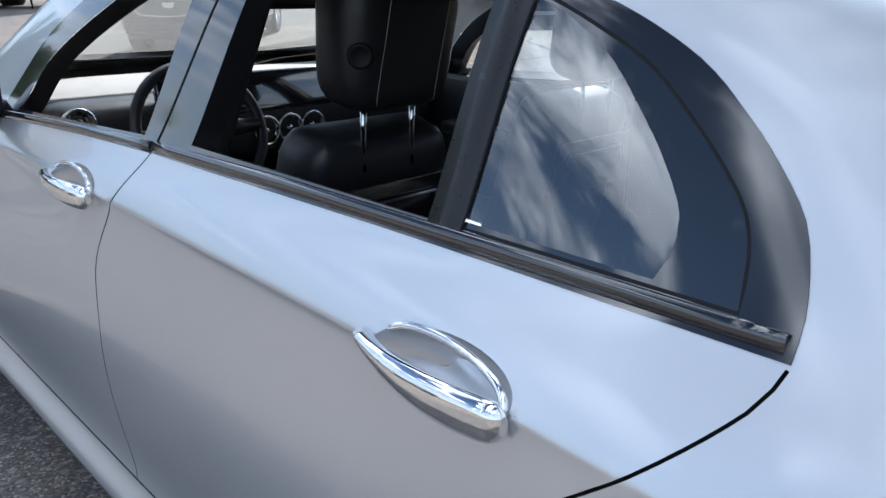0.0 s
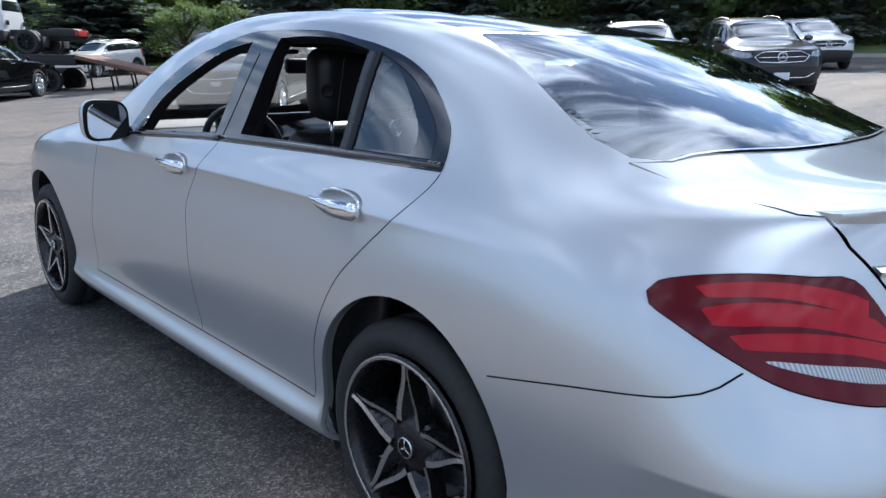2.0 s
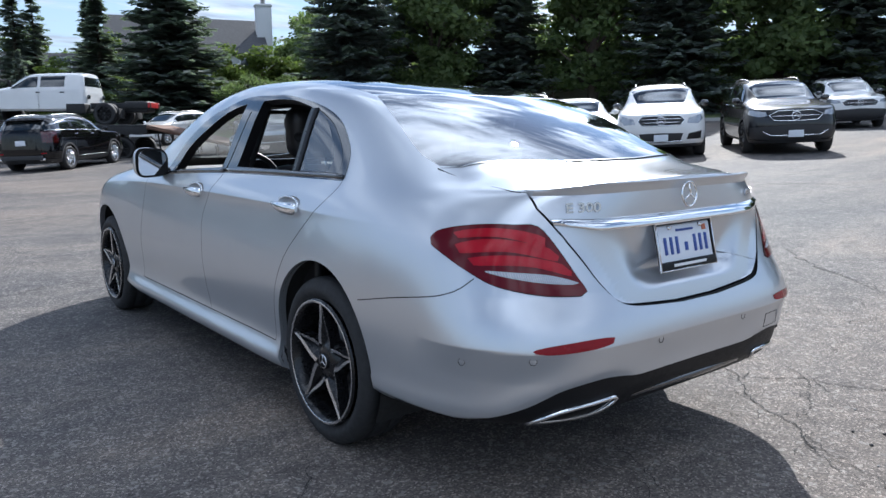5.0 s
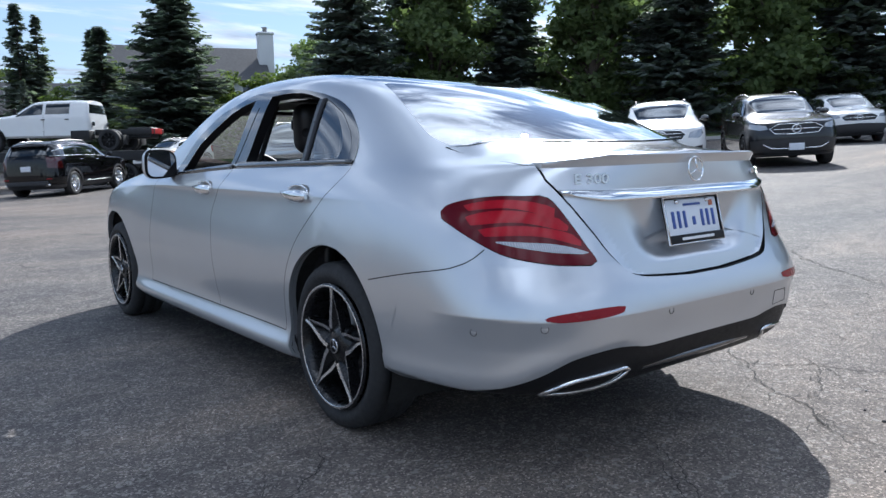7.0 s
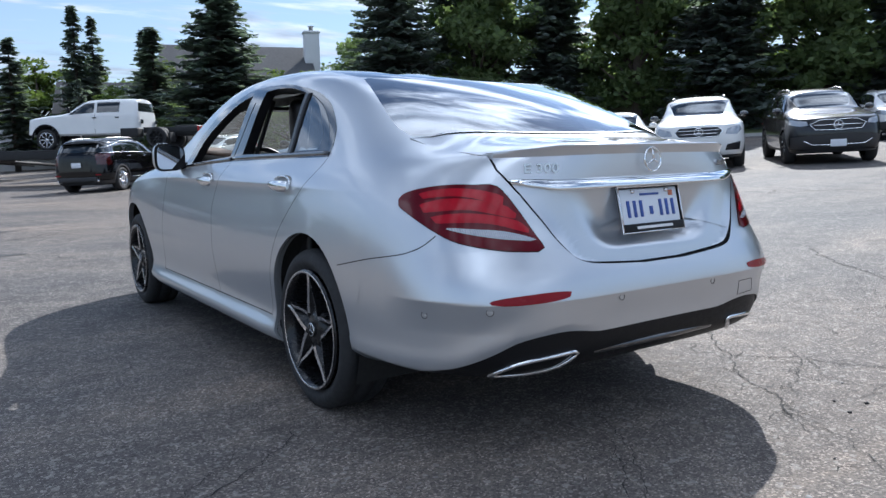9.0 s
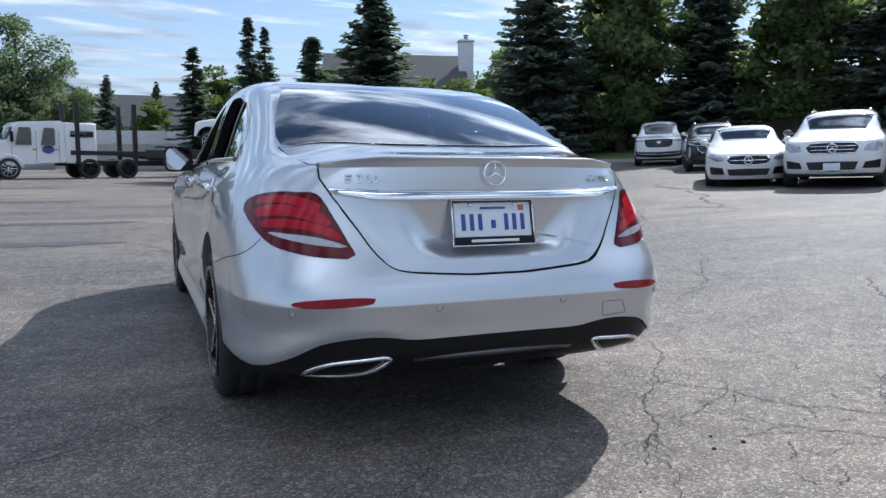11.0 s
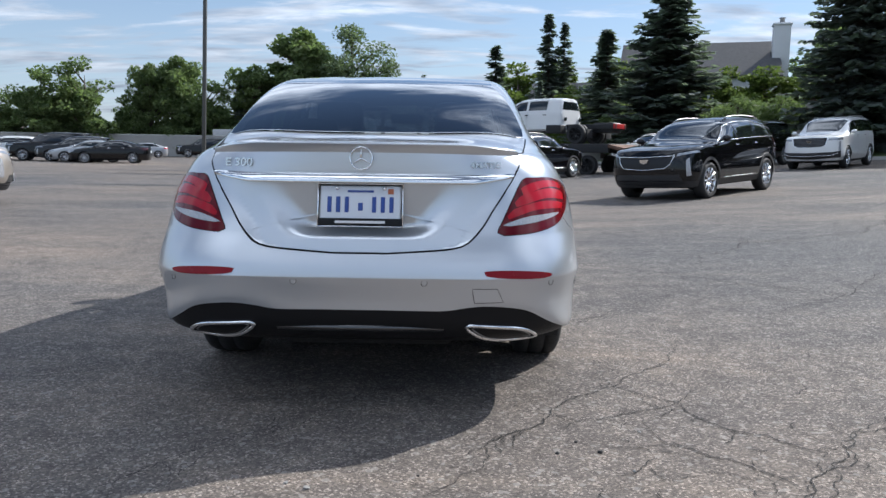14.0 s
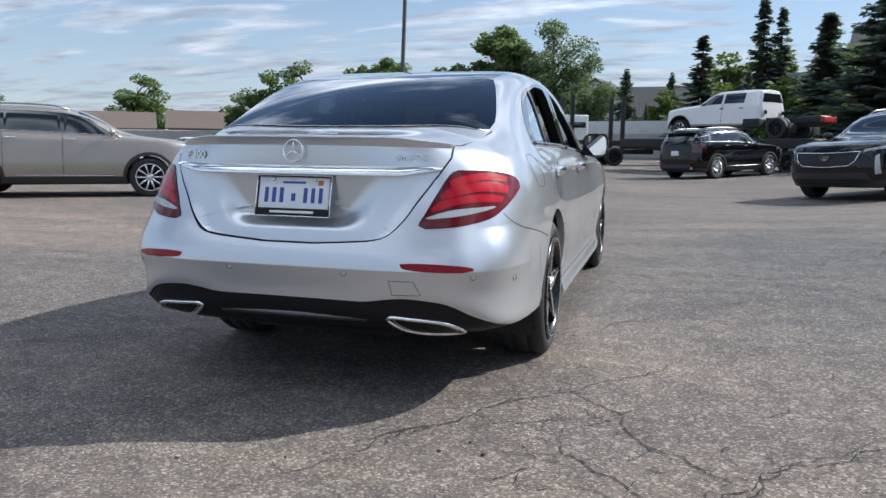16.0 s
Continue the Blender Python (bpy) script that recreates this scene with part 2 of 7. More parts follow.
def part(name, bm, material, parent=None, label=""):
    """Links a bmesh (or a ready mesh) as one object under a thing or a part."""
    if isinstance(bm, bmesh.types.BMesh):
        me = bpy.data.meshes.new(name)
        bm.to_mesh(me)
        bm.free()
        me.materials.append(material)
    else:
        me = bm
    ob = new(name, me)
    if parent is not None:
        ob.parent = parent
    if label:
        ob["label"] = label
    return ob


def smooth(bm, angle=40):
    for f in bm.faces:
        f.smooth = True
    bmesh.ops.split_edges(bm, edges=[e for e in bm.edges if len(e.link_faces) == 2 and e.calc_face_angle(0) > radians(angle)])
    return bm


def box(sx, sy, sz, at=(0, 0, 0), bevel=0.0, seg=2, bm=None, m=None):
    own = bmesh.new()
    bmesh.ops.create_cube(own, size=1, matrix=Matrix.Diagonal((sx, sy, sz, 1)))
    if bevel:
        bmesh.ops.bevel(own, geom=own.edges[:], offset=bevel, segments=seg, affect="EDGES", profile=0.6)
        for f in own.faces:
            f.smooth = True
    bmesh.ops.transform(own, matrix=Matrix.Translation(at) @ (m or Matrix()), verts=own.verts)
    return merge(bm, own)


def merge(bm, own):
    if bm is None:
        return own
    me = bpy.data.meshes.new("t")
    own.to_mesh(me)
    own.free()
    bm.from_mesh(me)
    bpy.data.meshes.remove(me)
    return bm


def lathe(profile, seg=48, axis="X", bm=None, at=(0, 0, 0), closed=False):
    """Turns (along, radius) round an axis."""
    own = bm or bmesh.new()
    rings = []
    for a, r in profile:
        ring = []
        for i in range(seg):
            w = 2 * math.pi * i / seg
            c, s = r * math.cos(w), r * math.sin(w)
            p = {"X": (a, c, s), "Y": (s, a, c), "Z": (c, s, a)}[axis]
            ring.append(own.verts.new(Vector(p) + Vector(at)))
        rings.append(ring)
    pairs = list(zip(rings, rings[1:])) + ([(rings[-1], rings[0])] if closed else [])
    for p, q in pairs:
        for i in range(seg):
            j = (i + 1) % seg
            own.faces.new((p[i], q[i], q[j], p[j])).smooth = True
    bmesh.ops.recalc_face_normals(own, faces=own.faces[:])
    return own


def tube(points, r, seg=8, bm=None, closed=False):
    """A round bar along points; r a number or one for each point."""
    own = bm or bmesh.new()
    pts = [Vector(p) for p in points]
    n = len(pts)
    rs = [r] * n if isinstance(r, (int, float)) else r
    rings, side = [], None
    for i, p in enumerate(pts):
        a, b = (pts[i - 1] if i or closed else p), (pts[(i + 1) % n] if i < n - 1 or closed else p)
        d = (b - a).normalized()
        if side is None:
            side = d.orthogonal().normalized()
        side = (side - d * side.dot(d)).normalized()
        other = d.cross(side)
        rings.append([own.verts.new(p + rs[i] * (math.cos(w) * side + math.sin(w) * other)) for w in (2 * math.pi * k / seg for k in range(seg))])
    for a, b in list(zip(rings, rings[1:])) + ([(rings[-1], rings[0])] if closed else []):
        for k in range(seg):
            own.faces.new((a[k], a[(k + 1) % seg], b[(k + 1) % seg], b[k])).smooth = True
    if not closed:
        own.faces.new(rings[0][::-1])
        own.faces.new(rings[-1])
    return own


def slab(outline, depth, bevel=0.0, bm=None, m=None, hole=None):
    """A flat outline (x, y) given thickness along z."""
    own = bmesh.new()
    f = own.faces.new([own.verts.new((x, y, 0)) for x, y in outline])
    res = bmesh.ops.extrude_face_region(own, geom=[f])
    bmesh.ops.translate(own, verts=[v for v in res["geom"] if isinstance(v, bmesh.types.BMVert)], vec=(0, 0, depth))
    bmesh.ops.recalc_face_normals(own, faces=own.faces[:])
    if bevel:
        bmesh.ops.bevel(own, geom=own.edges[:], offset=bevel, segments=2, affect="EDGES")
    if m is not None:
        bmesh.ops.transform(own, matrix=m, verts=own.verts)
    return merge(bm, own)


def letters(name, text, size, m, material, parent, depth=0.002, label=""):
    """Raised letters in the built-in font, turned into a mesh."""
    cu = bpy.data.curves.new(name, "FONT")
    cu.body, cu.size, cu.extrude, cu.offset, cu.align_x, cu.align_y = text, size, depth, 0.0007, "CENTER", "CENTER"
    tmp = new(name + "_text", cu)
    deps = bpy.context.evaluated_depsgraph_get()
    me = bpy.data.meshes.new_from_object(tmp.evaluated_get(deps))
    bpy.data.objects.remove(tmp)
    bpy.data.curves.remove(cu)
    me.name = name
    me.materials.clear()
    me.materials.append(material)
    ob = part(name, me, material, parent, label)
    ob.matrix_basis = m
    return ob


def thing(name, label, category, m=None, group="", kind=""):
    ob = new(name)
    ob.empty_display_size = 0.2
    if m is not None:
        ob.matrix_basis = m
    return tagged(ob, label, category, group, kind)


# ---- cutting a skin into panels ----
from mathutils.geometry import delaunay_2d_cdt

VS = 0.09


def inside(poly, pts):
    """Which of the points lie in the polygon."""
    res = np.zeros(len(pts), bool)
    x, y = pts[:, 0], pts[:, 1]
    for (x1, y1), (x2, y2) in zip(poly, np.roll(poly, -1, 0)):
        if y1 != y2:
            res ^= ((y1 > y) != (y2 > y)) & (x < (x2 - x1) * (y - y1) / (y2 - y1) + x1)
    return res


def dense(pts, step=0.04, closed=True, curved=False):
    """A line with points no further than step apart, curved through them where asked."""
    p = [np.array(q, float) for q in pts]
    n, out = len(p), []
    for i in range(n if closed else n - 1):
        a, b = p[i], p[(i + 1) % n]
        k = max(1, int(np.linalg.norm(b - a) / step))
        c = p[i - 1] if (i or closed) else 2 * a - b
        d = p[(i + 2) % n] if (i < n - 2 or closed) else 2 * b - a
        for j in range(k):
            s = j / k
            if curved:
                out.append(0.5 * (2 * a + (b - c) * s + (2 * c - 5 * a + 4 * b - d) * s * s + (3 * a - c - 3 * b + d) * s ** 3))
            else:
                out.append(a + (b - a) * s)
    if not closed:
        out.append(p[-1])
    return out


def ribbon(skin, line, half):
    """A thin closed strip round a line of (t, v), half metres to each side."""
    q = np.array(line, float)
    e = 1e-3
    st = np.maximum(np.linalg.norm(skin.at(q[:, 0] + e, q[:, 1]) - skin.at(q[:, 0] - e, q[:, 1]), axis=1) / (2 * e), 0.15)
    sv = np.maximum(np.linalg.norm(skin.at(q[:, 0], q[:, 1] + e) - skin.at(q[:, 0], q[:, 1] - e), axis=1) / (2 * e), 0.02)
    m = q * np.stack([st, sv], -1)
    d = np.gradient(q, axis=0) * np.stack([st, sv], -1)
    d /= np.maximum(np.linalg.norm(d, axis=1, keepdims=True), 1e-9)
    off = np.stack([-d[:, 1], d[:, 0]], -1) * half / np.stack([st, sv], -1)
    return np.vstack([q + off, (q - off)[::-1]])


def cut_skin(skin, ts, vs, loops):
    """Triangles of the skin, sorted by the first of the named loops of (t, v) that holds them, and the rest."""
    gt, gv = np.meshgrid(ts, vs)
    pts = [Vector((t, v * VS)) for t, v in zip(gt.ravel(), gv.ravel())]
    edges = []
    for _, loop in loops:
        k = len(pts)
        pts += [Vector((min(max(t, ts[0]), ts[-1]), min(max(v, vs[0]), vs[-1]) * VS)) for t, v in loop]
        edges += [(k + i, k + (i + 1) % len(loop)) for i in range(len(loop))]
    co, _, faces, *_ = delaunay_2d_cdt(pts, edges, [], 0, 1e-5)
    co = np.array([tuple(c) for c in co])
    faces = np.array(faces)
    mid = co[faces].mean(1)
    left = np.ones(len(faces), bool)
    groups = {}
    for name, loop in loops:
        poly = np.array([(min(max(t, ts[0]), ts[-1]), min(max(v, vs[0]), vs[-1]) * VS) for t, v in loop])
        hit = left & inside(poly, mid)
        left &= ~hit
        groups.setdefault(name, []).append(faces[hit])
    groups["rest"] = [faces[left]]
    co[:, 1] /= VS
    return co, {k: np.vstack(v) for k, v in groups.items()}


def panel(skin, co, faces, name, material, parent, side="both", lift=0.0, move=None, label="", bow=0.0, flat=0.0, tilt=None):
    """One panel from triangles of the skin. side: left, right, or both halves in one mesh."""
    used, idx = np.unique(faces, return_inverse=True)
    if not len(used):
        return None
    f = idx.reshape(faces.shape)
    tv = co[used]
    p, n = skin.at(tv[:, 0], tv[:, 1]), skin.normal(tv[:, 0], tv[:, 1])
    a, b, c = p[f[:, 0]], p[f[:, 1]], p[f[:, 2]]
    flip = (np.cross(b - a, c - a) * n[f].mean(1)).sum(1) < 0
    f[flip] = f[flip][:, ::-1]
    p = p + n * lift
    if bow:
        # an even sheet: it bows sideways with one radius
        mid = skin.normal(tv[:, 0], np.full(len(tv), 15.9))
        if tilt:
            lean = np.radians(np.interp(-p[:, 1], (-tilt[0], -tilt[2]), (tilt[1], tilt[3])))
            mid = np.stack([lean * 0, -np.sin(lean), np.cos(lean)], -1)
        n = np.stack([p[:, 0] / bow, mid[:, 1], mid[:, 2]], -1)
        n /= np.linalg.norm(n, axis=1, keepdims=True)
    if flat:
        mean = n.mean(0) / np.linalg.norm(n.mean(0))
        n = n * (1 - flat) + mean * flat
        n /= np.linalg.norm(n, axis=1, keepdims=True)
    custom = n
    if move is not None:
        e = 2e-3
        q0, q1, q2 = (move(skin.at(tv[:, 0] + u, tv[:, 1] + w), skin.normal(tv[:, 0] + u, tv[:, 1] + w)) for u, w in ((0, 0), (e, 0), (0, e * 4)))
        nn = np.cross(q1 - q0, q2 - q0)
        size = np.linalg.norm(nn, axis=1, keepdims=True)
        nn = np.where(size > 1e-12, nn / np.maximum(size, 1e-12), n)
        nn *= np.sign((nn * n).sum(1, keepdims=True))
        p = q0 + n * lift
        n = custom = nn
    verts, fs, ns = p, f, n
    if side != "left":
        q, g, nn = p * [-1, 1, 1], f[:, ::-1], n * [-1, 1, 1]
        if side == "right":
            verts, fs, ns = q, g, nn
        else:
            verts, fs, ns = np.vstack([p, q]), np.vstack([f, g + len(p)]), np.vstack([n, nn])
    me = mesh_of(name, verts, fs, material, True, ns if custom is not None else None)
    if side == "both":
        bm = bmesh.new()
        bm.from_mesh(me)
        mids = [v for v in bm.verts if abs(v.co.x) < 2e-4]
        if custom is None and mids:
            bmesh.ops.remove_doubles(bm, verts=mids, dist=5e-4)
            bm.to_mesh(me)
        bm.free()
    return part(name, me, material, parent, label)


def rim_strip(skin, loop, depth, name, material, parent, sign=1, inward=None):
    """The return of an opening's edge: a strip that runs from the edge into the car."""
    q = np.array(loop)
    p, n = skin.at(q[:, 0], q[:, 1]), skin.normal(q[:, 0], q[:, 1])
    c = p.mean(0)
    r = p - n * depth if inward is None else p + np.array(inward) * depth
    r = r + (p - c) * 0.004
    k = len(p)
    verts = np.vstack([p, r]) * [sign, 1, 1]
    faces = [(i, (i + 1) % k, k + (i + 1) % k, k + i) for i in range(k)]
    return part(name, mesh_of(name, verts, faces, material), material, parent)
# ---- lofted car skins: control curves along the car, smoothed as a bicubic B-spline ----
def keyed(keys, y):
    """Monotone cubic through (y, value) keys, held flat outside."""
    k = sorted(keys)
    a = np.array([p[0] for p in k], float)
    b = np.array([p[1] for p in k], float)
    y = np.clip(np.asarray(y, float), a[0], a[-1])
    if len(a) == 1:
        return np.full_like(y, b[0])
    h, d = np.diff(a), np.diff(b) / np.diff(a)
    m = np.zeros(len(a))
    m[0], m[-1] = d[0], d[-1]
    for i in range(1, len(a) - 1):
        if d[i - 1] * d[i] > 0:
            w1, w2 = 2 * h[i] + h[i - 1], h[i] + 2 * h[i - 1]
            m[i] = (w1 + w2) / (w1 / d[i - 1] + w2 / d[i])
    i = np.clip(np.searchsorted(a, y) - 1, 0, len(a) - 2)
    s = (y - a[i]) / h[i]
    return ((1 + 2 * s) * (1 - s) ** 2 * b[i] + s * (1 - s) ** 2 * h[i] * m[i]
            + s * s * (3 - 2 * s) * b[i + 1] + s * s * (s - 1) * h[i] * m[i + 1])


def basis(s):
    return np.stack([(1 - s) ** 3, 3 * s ** 3 - 6 * s ** 2 + 4, -3 * s ** 3 + 3 * s ** 2 + 3 * s + 1, s ** 3], -1) / 6


class Skin:
    """Half a car's skin: a place for each (t, v). t runs along the car (metres, forward) and on round its ends, v from the sill to the roof's middle."""

    def __init__(self, levels, rear, front, step=0.2):
        # levels: (x keys, z keys, rear end, rear roundness, front end, front roundness); rear, front: where the corners begin
        self.rear, self.front, self.n = rear, front, len(levels) - 1
        self.y0 = rear - 1.25
        self.m = int(math.ceil((front + 1.25 - self.y0) / step)) + 1
        self.step = step
        ys = self.y0 + step * np.arange(self.m)
        x = np.array([keyed(l[0], ys) for l in levels])
        z = np.array([keyed(l[1], ys) for l in levels])
        x = np.vstack([2 * x[0] - x[1], x, -x[-2]])
        z = np.vstack([2 * z[0] - z[1], z, z[-2]])
        self.net = np.stack([x, z], -1)
        self.ends = [np.r_[2 * c[0] - c[1], c, c[-2]] for c in np.array([l[2:] for l in levels], float).T]

    def curve(self, c, v):
        i = np.clip(v.astype(int), 0, self.n - 1)
        w = basis(v - i)
        return sum(w[:, k] * c[i + k] for k in range(4))

    def ease(self, u, p=1.7):
        u = np.clip(u, 0, 1)
        return u ** p / (u ** p + (1 - u) ** p)

    def at(self, t, v):
        t, v = np.broadcast_arrays(np.asarray(t, float), np.asarray(v, float))
        shape, t, v = t.shape, t.ravel(), np.clip(v.ravel(), 0, self.n)
        re, rn, fe, fn = (self.curve(c, v) for c in self.ends)
        y, cut = t.copy(), np.ones_like(t)
        b = t < self.rear
        a = self.ease(self.rear - t[b]) * math.pi / 2
        y[b] = self.rear - (self.rear - re[b]) * np.sin(a) ** (2 / rn[b])
        cut[b] = np.clip(np.cos(a), 0, 1) ** (2 / rn[b])
        b = t > self.front
        a = self.ease(t[b] - self.front) * math.pi / 2
        y[b] = self.front + (fe[b] - self.front) * np.sin(a) ** (2 / fn[b])
        cut[b] = np.clip(np.cos(a), 0, 1) ** (2 / fn[b])
        g = (y - self.y0) / self.step
        j = np.clip(g.astype(int), 1, self.m - 3)
        i = np.clip(v.astype(int), 0, self.n - 1)
        wi, wj = basis(v - i), basis(g - j)
        p = sum(wi[:, k, None] * wj[:, l, None] * self.net[i + k, j + l - 1] for k in range(4) for l in range(4))
        return np.stack([-p[:, 0] * cut, y, p[:, 1]], -1).reshape(*shape, 3)

    def normal(self, t, v, e=2e-3):
        t, v = np.asarray(t, float), np.asarray(v, float)
        lo, hi = self.rear - 0.995, self.front + 0.995
        t = np.clip(t, lo, hi)
        a = self.at(np.minimum(t + e, hi), v) - self.at(np.maximum(t - e, lo), v)
        b = self.at(t, np.minimum(v + 5 * e, self.n)) - self.at(t, np.maximum(v - 5 * e, 0))
        n = np.cross(b, a)
        n = n / np.maximum(np.linalg.norm(n, axis=-1, keepdims=True), 1e-9)
        flat = (np.asarray(v) > self.n - 1e-6) | (np.abs(np.asarray(t) - (self.rear + self.front) / 2) >= (self.front - self.rear) / 2 + 0.9949)
        n[flat, 0] = 0
        return n

    def find(self, pts, axes, tr, vr):
        """The (t, v), within the ranges tr and vr, at which the skin shows the given pair of coordinates (axes: "yz", "xz" or "xy")."""
        ax = ["xyz".index(c) for c in axes]
        gt, gv = np.meshgrid(np.linspace(*tr, 120), np.linspace(*vr, 70))
        g = self.at(gt, gv)[..., ax].reshape(-1, len(ax))
        p = np.array([tuple(map(float, q)) for q in pts])
        i = np.array([np.argmin(((g - q) ** 2).sum(-1)) for q in p])
        t, v = gt.ravel()[i], gv.ravel()[i]
        e = 1e-3
        for _ in range(8):
            f0, f1, f2 = (self.at(t + a, v + b)[:, ax] for a, b in ((0, 0), (e, 0), (0, e)))
            jt, jv, r = (f1 - f0) / e, (f2 - f0) / e, p - f0
            aa, ab, bb = (jt * jt).sum(1) + 1e-7, (jt * jv).sum(1), (jv * jv).sum(1) + 1e-7
            ra, rb = (jt * r).sum(1), (jv * r).sum(1)
            det = np.maximum(aa * bb - ab * ab, 1e-12)
            t = np.clip(t + np.clip((bb * ra - ab * rb) / det, -.05, .05), *tr)
            v = np.clip(v + np.clip((aa * rb - ab * ra) / det, -.3, .3), *vr)
        return [(float(a), float(b)) for a, b in zip(t, v)]


def sedan_levels():
    """The silver saloon: sill, flank, crease, belt, window, rail and roof curves."""
    roof = [(2.3, .74), (2.0, .84), (1.47, .965), (1.05, 1.03), (.85, 1.09), (.5, 1.275), (.2, 1.4), (0, 1.44), (-.3, 1.466), (-.8, 1.455),
            (-1.1, 1.42), (-1.4, 1.36), (-1.7, 1.262), (-2.0, 1.137), (-2.2, 1.072), (-2.4, 1.055), (-2.6, 1.048)]
    return [
        ([(1.3, .8), (1.0, .85), (-1.0, .85), (-1.6, .8)], [(2.3, .2), (1.6, .18), (1, .165), (-1.1, .165), (-1.6, .215), (-1.9, .27), (-2.6, .275)], -2.48, 4.7, 2.2, 3),
        ([(1.3, .87), (1.0, .893), (-1.0, .893), (-1.6, .872)], [(2.3, .25), (1.6, .22), (1, .182), (-1.1, .182), (-1.6, .24), (-1.9, .265), (-2.6, .305)], -2.54, 4.7, 2.28, 3),
        ([(1.3, .885), (1.0, .916), (-1.0, .916), (-1.6, .885)], [(2.3, .31), (1.6, .27), (1, .238), (-1.1, .238), (-1.6, .29), (-1.9, .31), (-2.6, .345)], -2.57, 4.7, 2.3, 3),
        ([(1.47, .89), (1.0, .858), (-1.0, .858), (-1.47, .892), (-2.6, .885)], [(2.3, .37), (1, .29), (-1.1, .29), (-1.6, .35), (-2.6, .395)], -2.585, 4.7, 2.31, 3),
        ([(1.47, .9), (.8, .885), (-.8, .885), (-1.47, .905), (-2, .9), (-2.6, .89)], [(2.3, .46), (0, .44), (-2.6, .49)], -2.6, 4.7, 2.32, 3),
        ([(2.2, .9), (1.47, .915), (.9, .9), (0, .894), (-.8, .896), (-1.47, .917), (-1.9, .905), (-2.6, .89)], [(2.3, .58), (0, .61), (-2.6, .6)], -2.607, 4.7, 2.31, 3),
        ([(2.2, .88), (1.47, .905), (.6, .866), (-.5, .858), (-1.0, .862), (-1.47, .890), (-2.0, .888), (-2.6, .86)],
         [(2.3, .66), (1.47, .78), (0, .79), (-1.5, .78), (-2.6, .73)], -2.545, 4.4, 2.28, 3),
        ([(2.2, .86), (1.47, .885), (.6, .850), (-.5, .845), (-1.0, .847), (-1.47, .868), (-2.0, .862), (-2.6, .84)],
         [(2.3, .7), (1.47, .85), (.5, .882), (-1, .874), (-1.9, .855), (-2.6, .83)], -2.52, 4.2, 2.26, 3),
        ([(2.2, .84), (1.47, .875), (.6, .852), (-.5, .849), (-1.0, .850), (-1.47, .864), (-2.0, .85), (-2.6, .82)],
         [(2.3, .72), (1.47, .87), (.5, .9), (-1.2, .893), (-1.9, .882), (-2.6, .88)], -2.517, 4.0, 2.25, 3),
        ([(2.2, .84), (1.47, .875), (.6, .852), (-.5, .849), (-1.0, .850), (-1.47, .863), (-2.0, .848), (-2.6, .82)],
         [(2.3, .72), (1.47, .87), (.5, .905), (-1.2, .898), (-1.9, .888), (-2.6, .88)], -2.517, 4.0, 2.25, 3),
        ([(2.2, .8), (1.47, .845), (.5, .826), (-.5, .822), (-1.2, .82), (-1.6, .828), (-2.1, .81), (-2.6, .79)],
         [(2.3, .73), (1.47, .91), (.5, .948), (-1, .955), (-1.9, .958), (-2.6, .955)], -2.517, 3.7, 2.24, 3),
        ([(2.2, .74), (1.47, .79), (1, .785), (-.4, .78), (-1.2, .772), (-1.6, .775), (-2.1, .765), (-2.6, .74)],
         [(2.3, .735), (2.0, .82), (1.47, .935), (1, .98), (.5, 1.0), (0, 1.005), (-1, 1.012), (-1.6, 1.02), (-2.1, 1.008), (-2.6, 1.015)], -2.515, 3.5, 2.23, 3),
        ([(2.2, .68), (1.47, .72), (1, .755), (.5, .745), (0, .732), (-.5, .726), (-1, .722), (-1.4, .716), (-1.7, .708), (-2, .705), (-2.3, .71), (-2.6, .7)],
         [(2.3, .737), (2.0, .83), (1.47, .95), (1.05, 1.0), (.8, 1.055), (.5, 1.12), (0, 1.195), (-.5, 1.21), (-1, 1.2), (-1.4, 1.165), (-1.7, 1.115), (-2, 1.045),
          (-2.3, 1.02), (-2.6, 1.022)], -2.515, 3.5, 2.23, 3),
        ([(2.2, .55), (1.47, .62), (1.05, .705), (.8, .695), (.5, .68), (.2, .667), (0, .66), (-.5, .653), (-1, .645), (-1.4, .622), (-1.7, .625), (-2, .638), (-2.6, .64)],
         [(2.3, .738), (2.0, .835), (1.47, .957), (1.05, 1.01), (.8, 1.11), (.5, 1.245), (.2, 1.345), (0, 1.392), (-.4, 1.428), (-.8, 1.424), (-1.1, 1.402), (-1.4, 1.356),
          (-1.7, 1.248), (-1.95, 1.112), (-2.15, 1.045), (-2.35, 1.03), (-2.6, 1.028)], -2.515, 3.5, 2.23, 3),
        ([(2.2, .4), (1.47, .45), (1.05, .55), (.5, .53), (0, .5), (-1, .49), (-1.4, .48), (-2, .5), (-2.6, .5)],
         [(y, z - .005) for y, z in roof], -2.515, 3.5, 2.23, 3),
        ([(2.2, .2), (1.05, .27), (0, .25), (-2.6, .25)], [(y, z - .005) for y, z in roof], -2.515, 3.5, 2.23, 3),
        ([(0, 0)], roof, -2.515, 3.5, 2.23, 3),
    ]

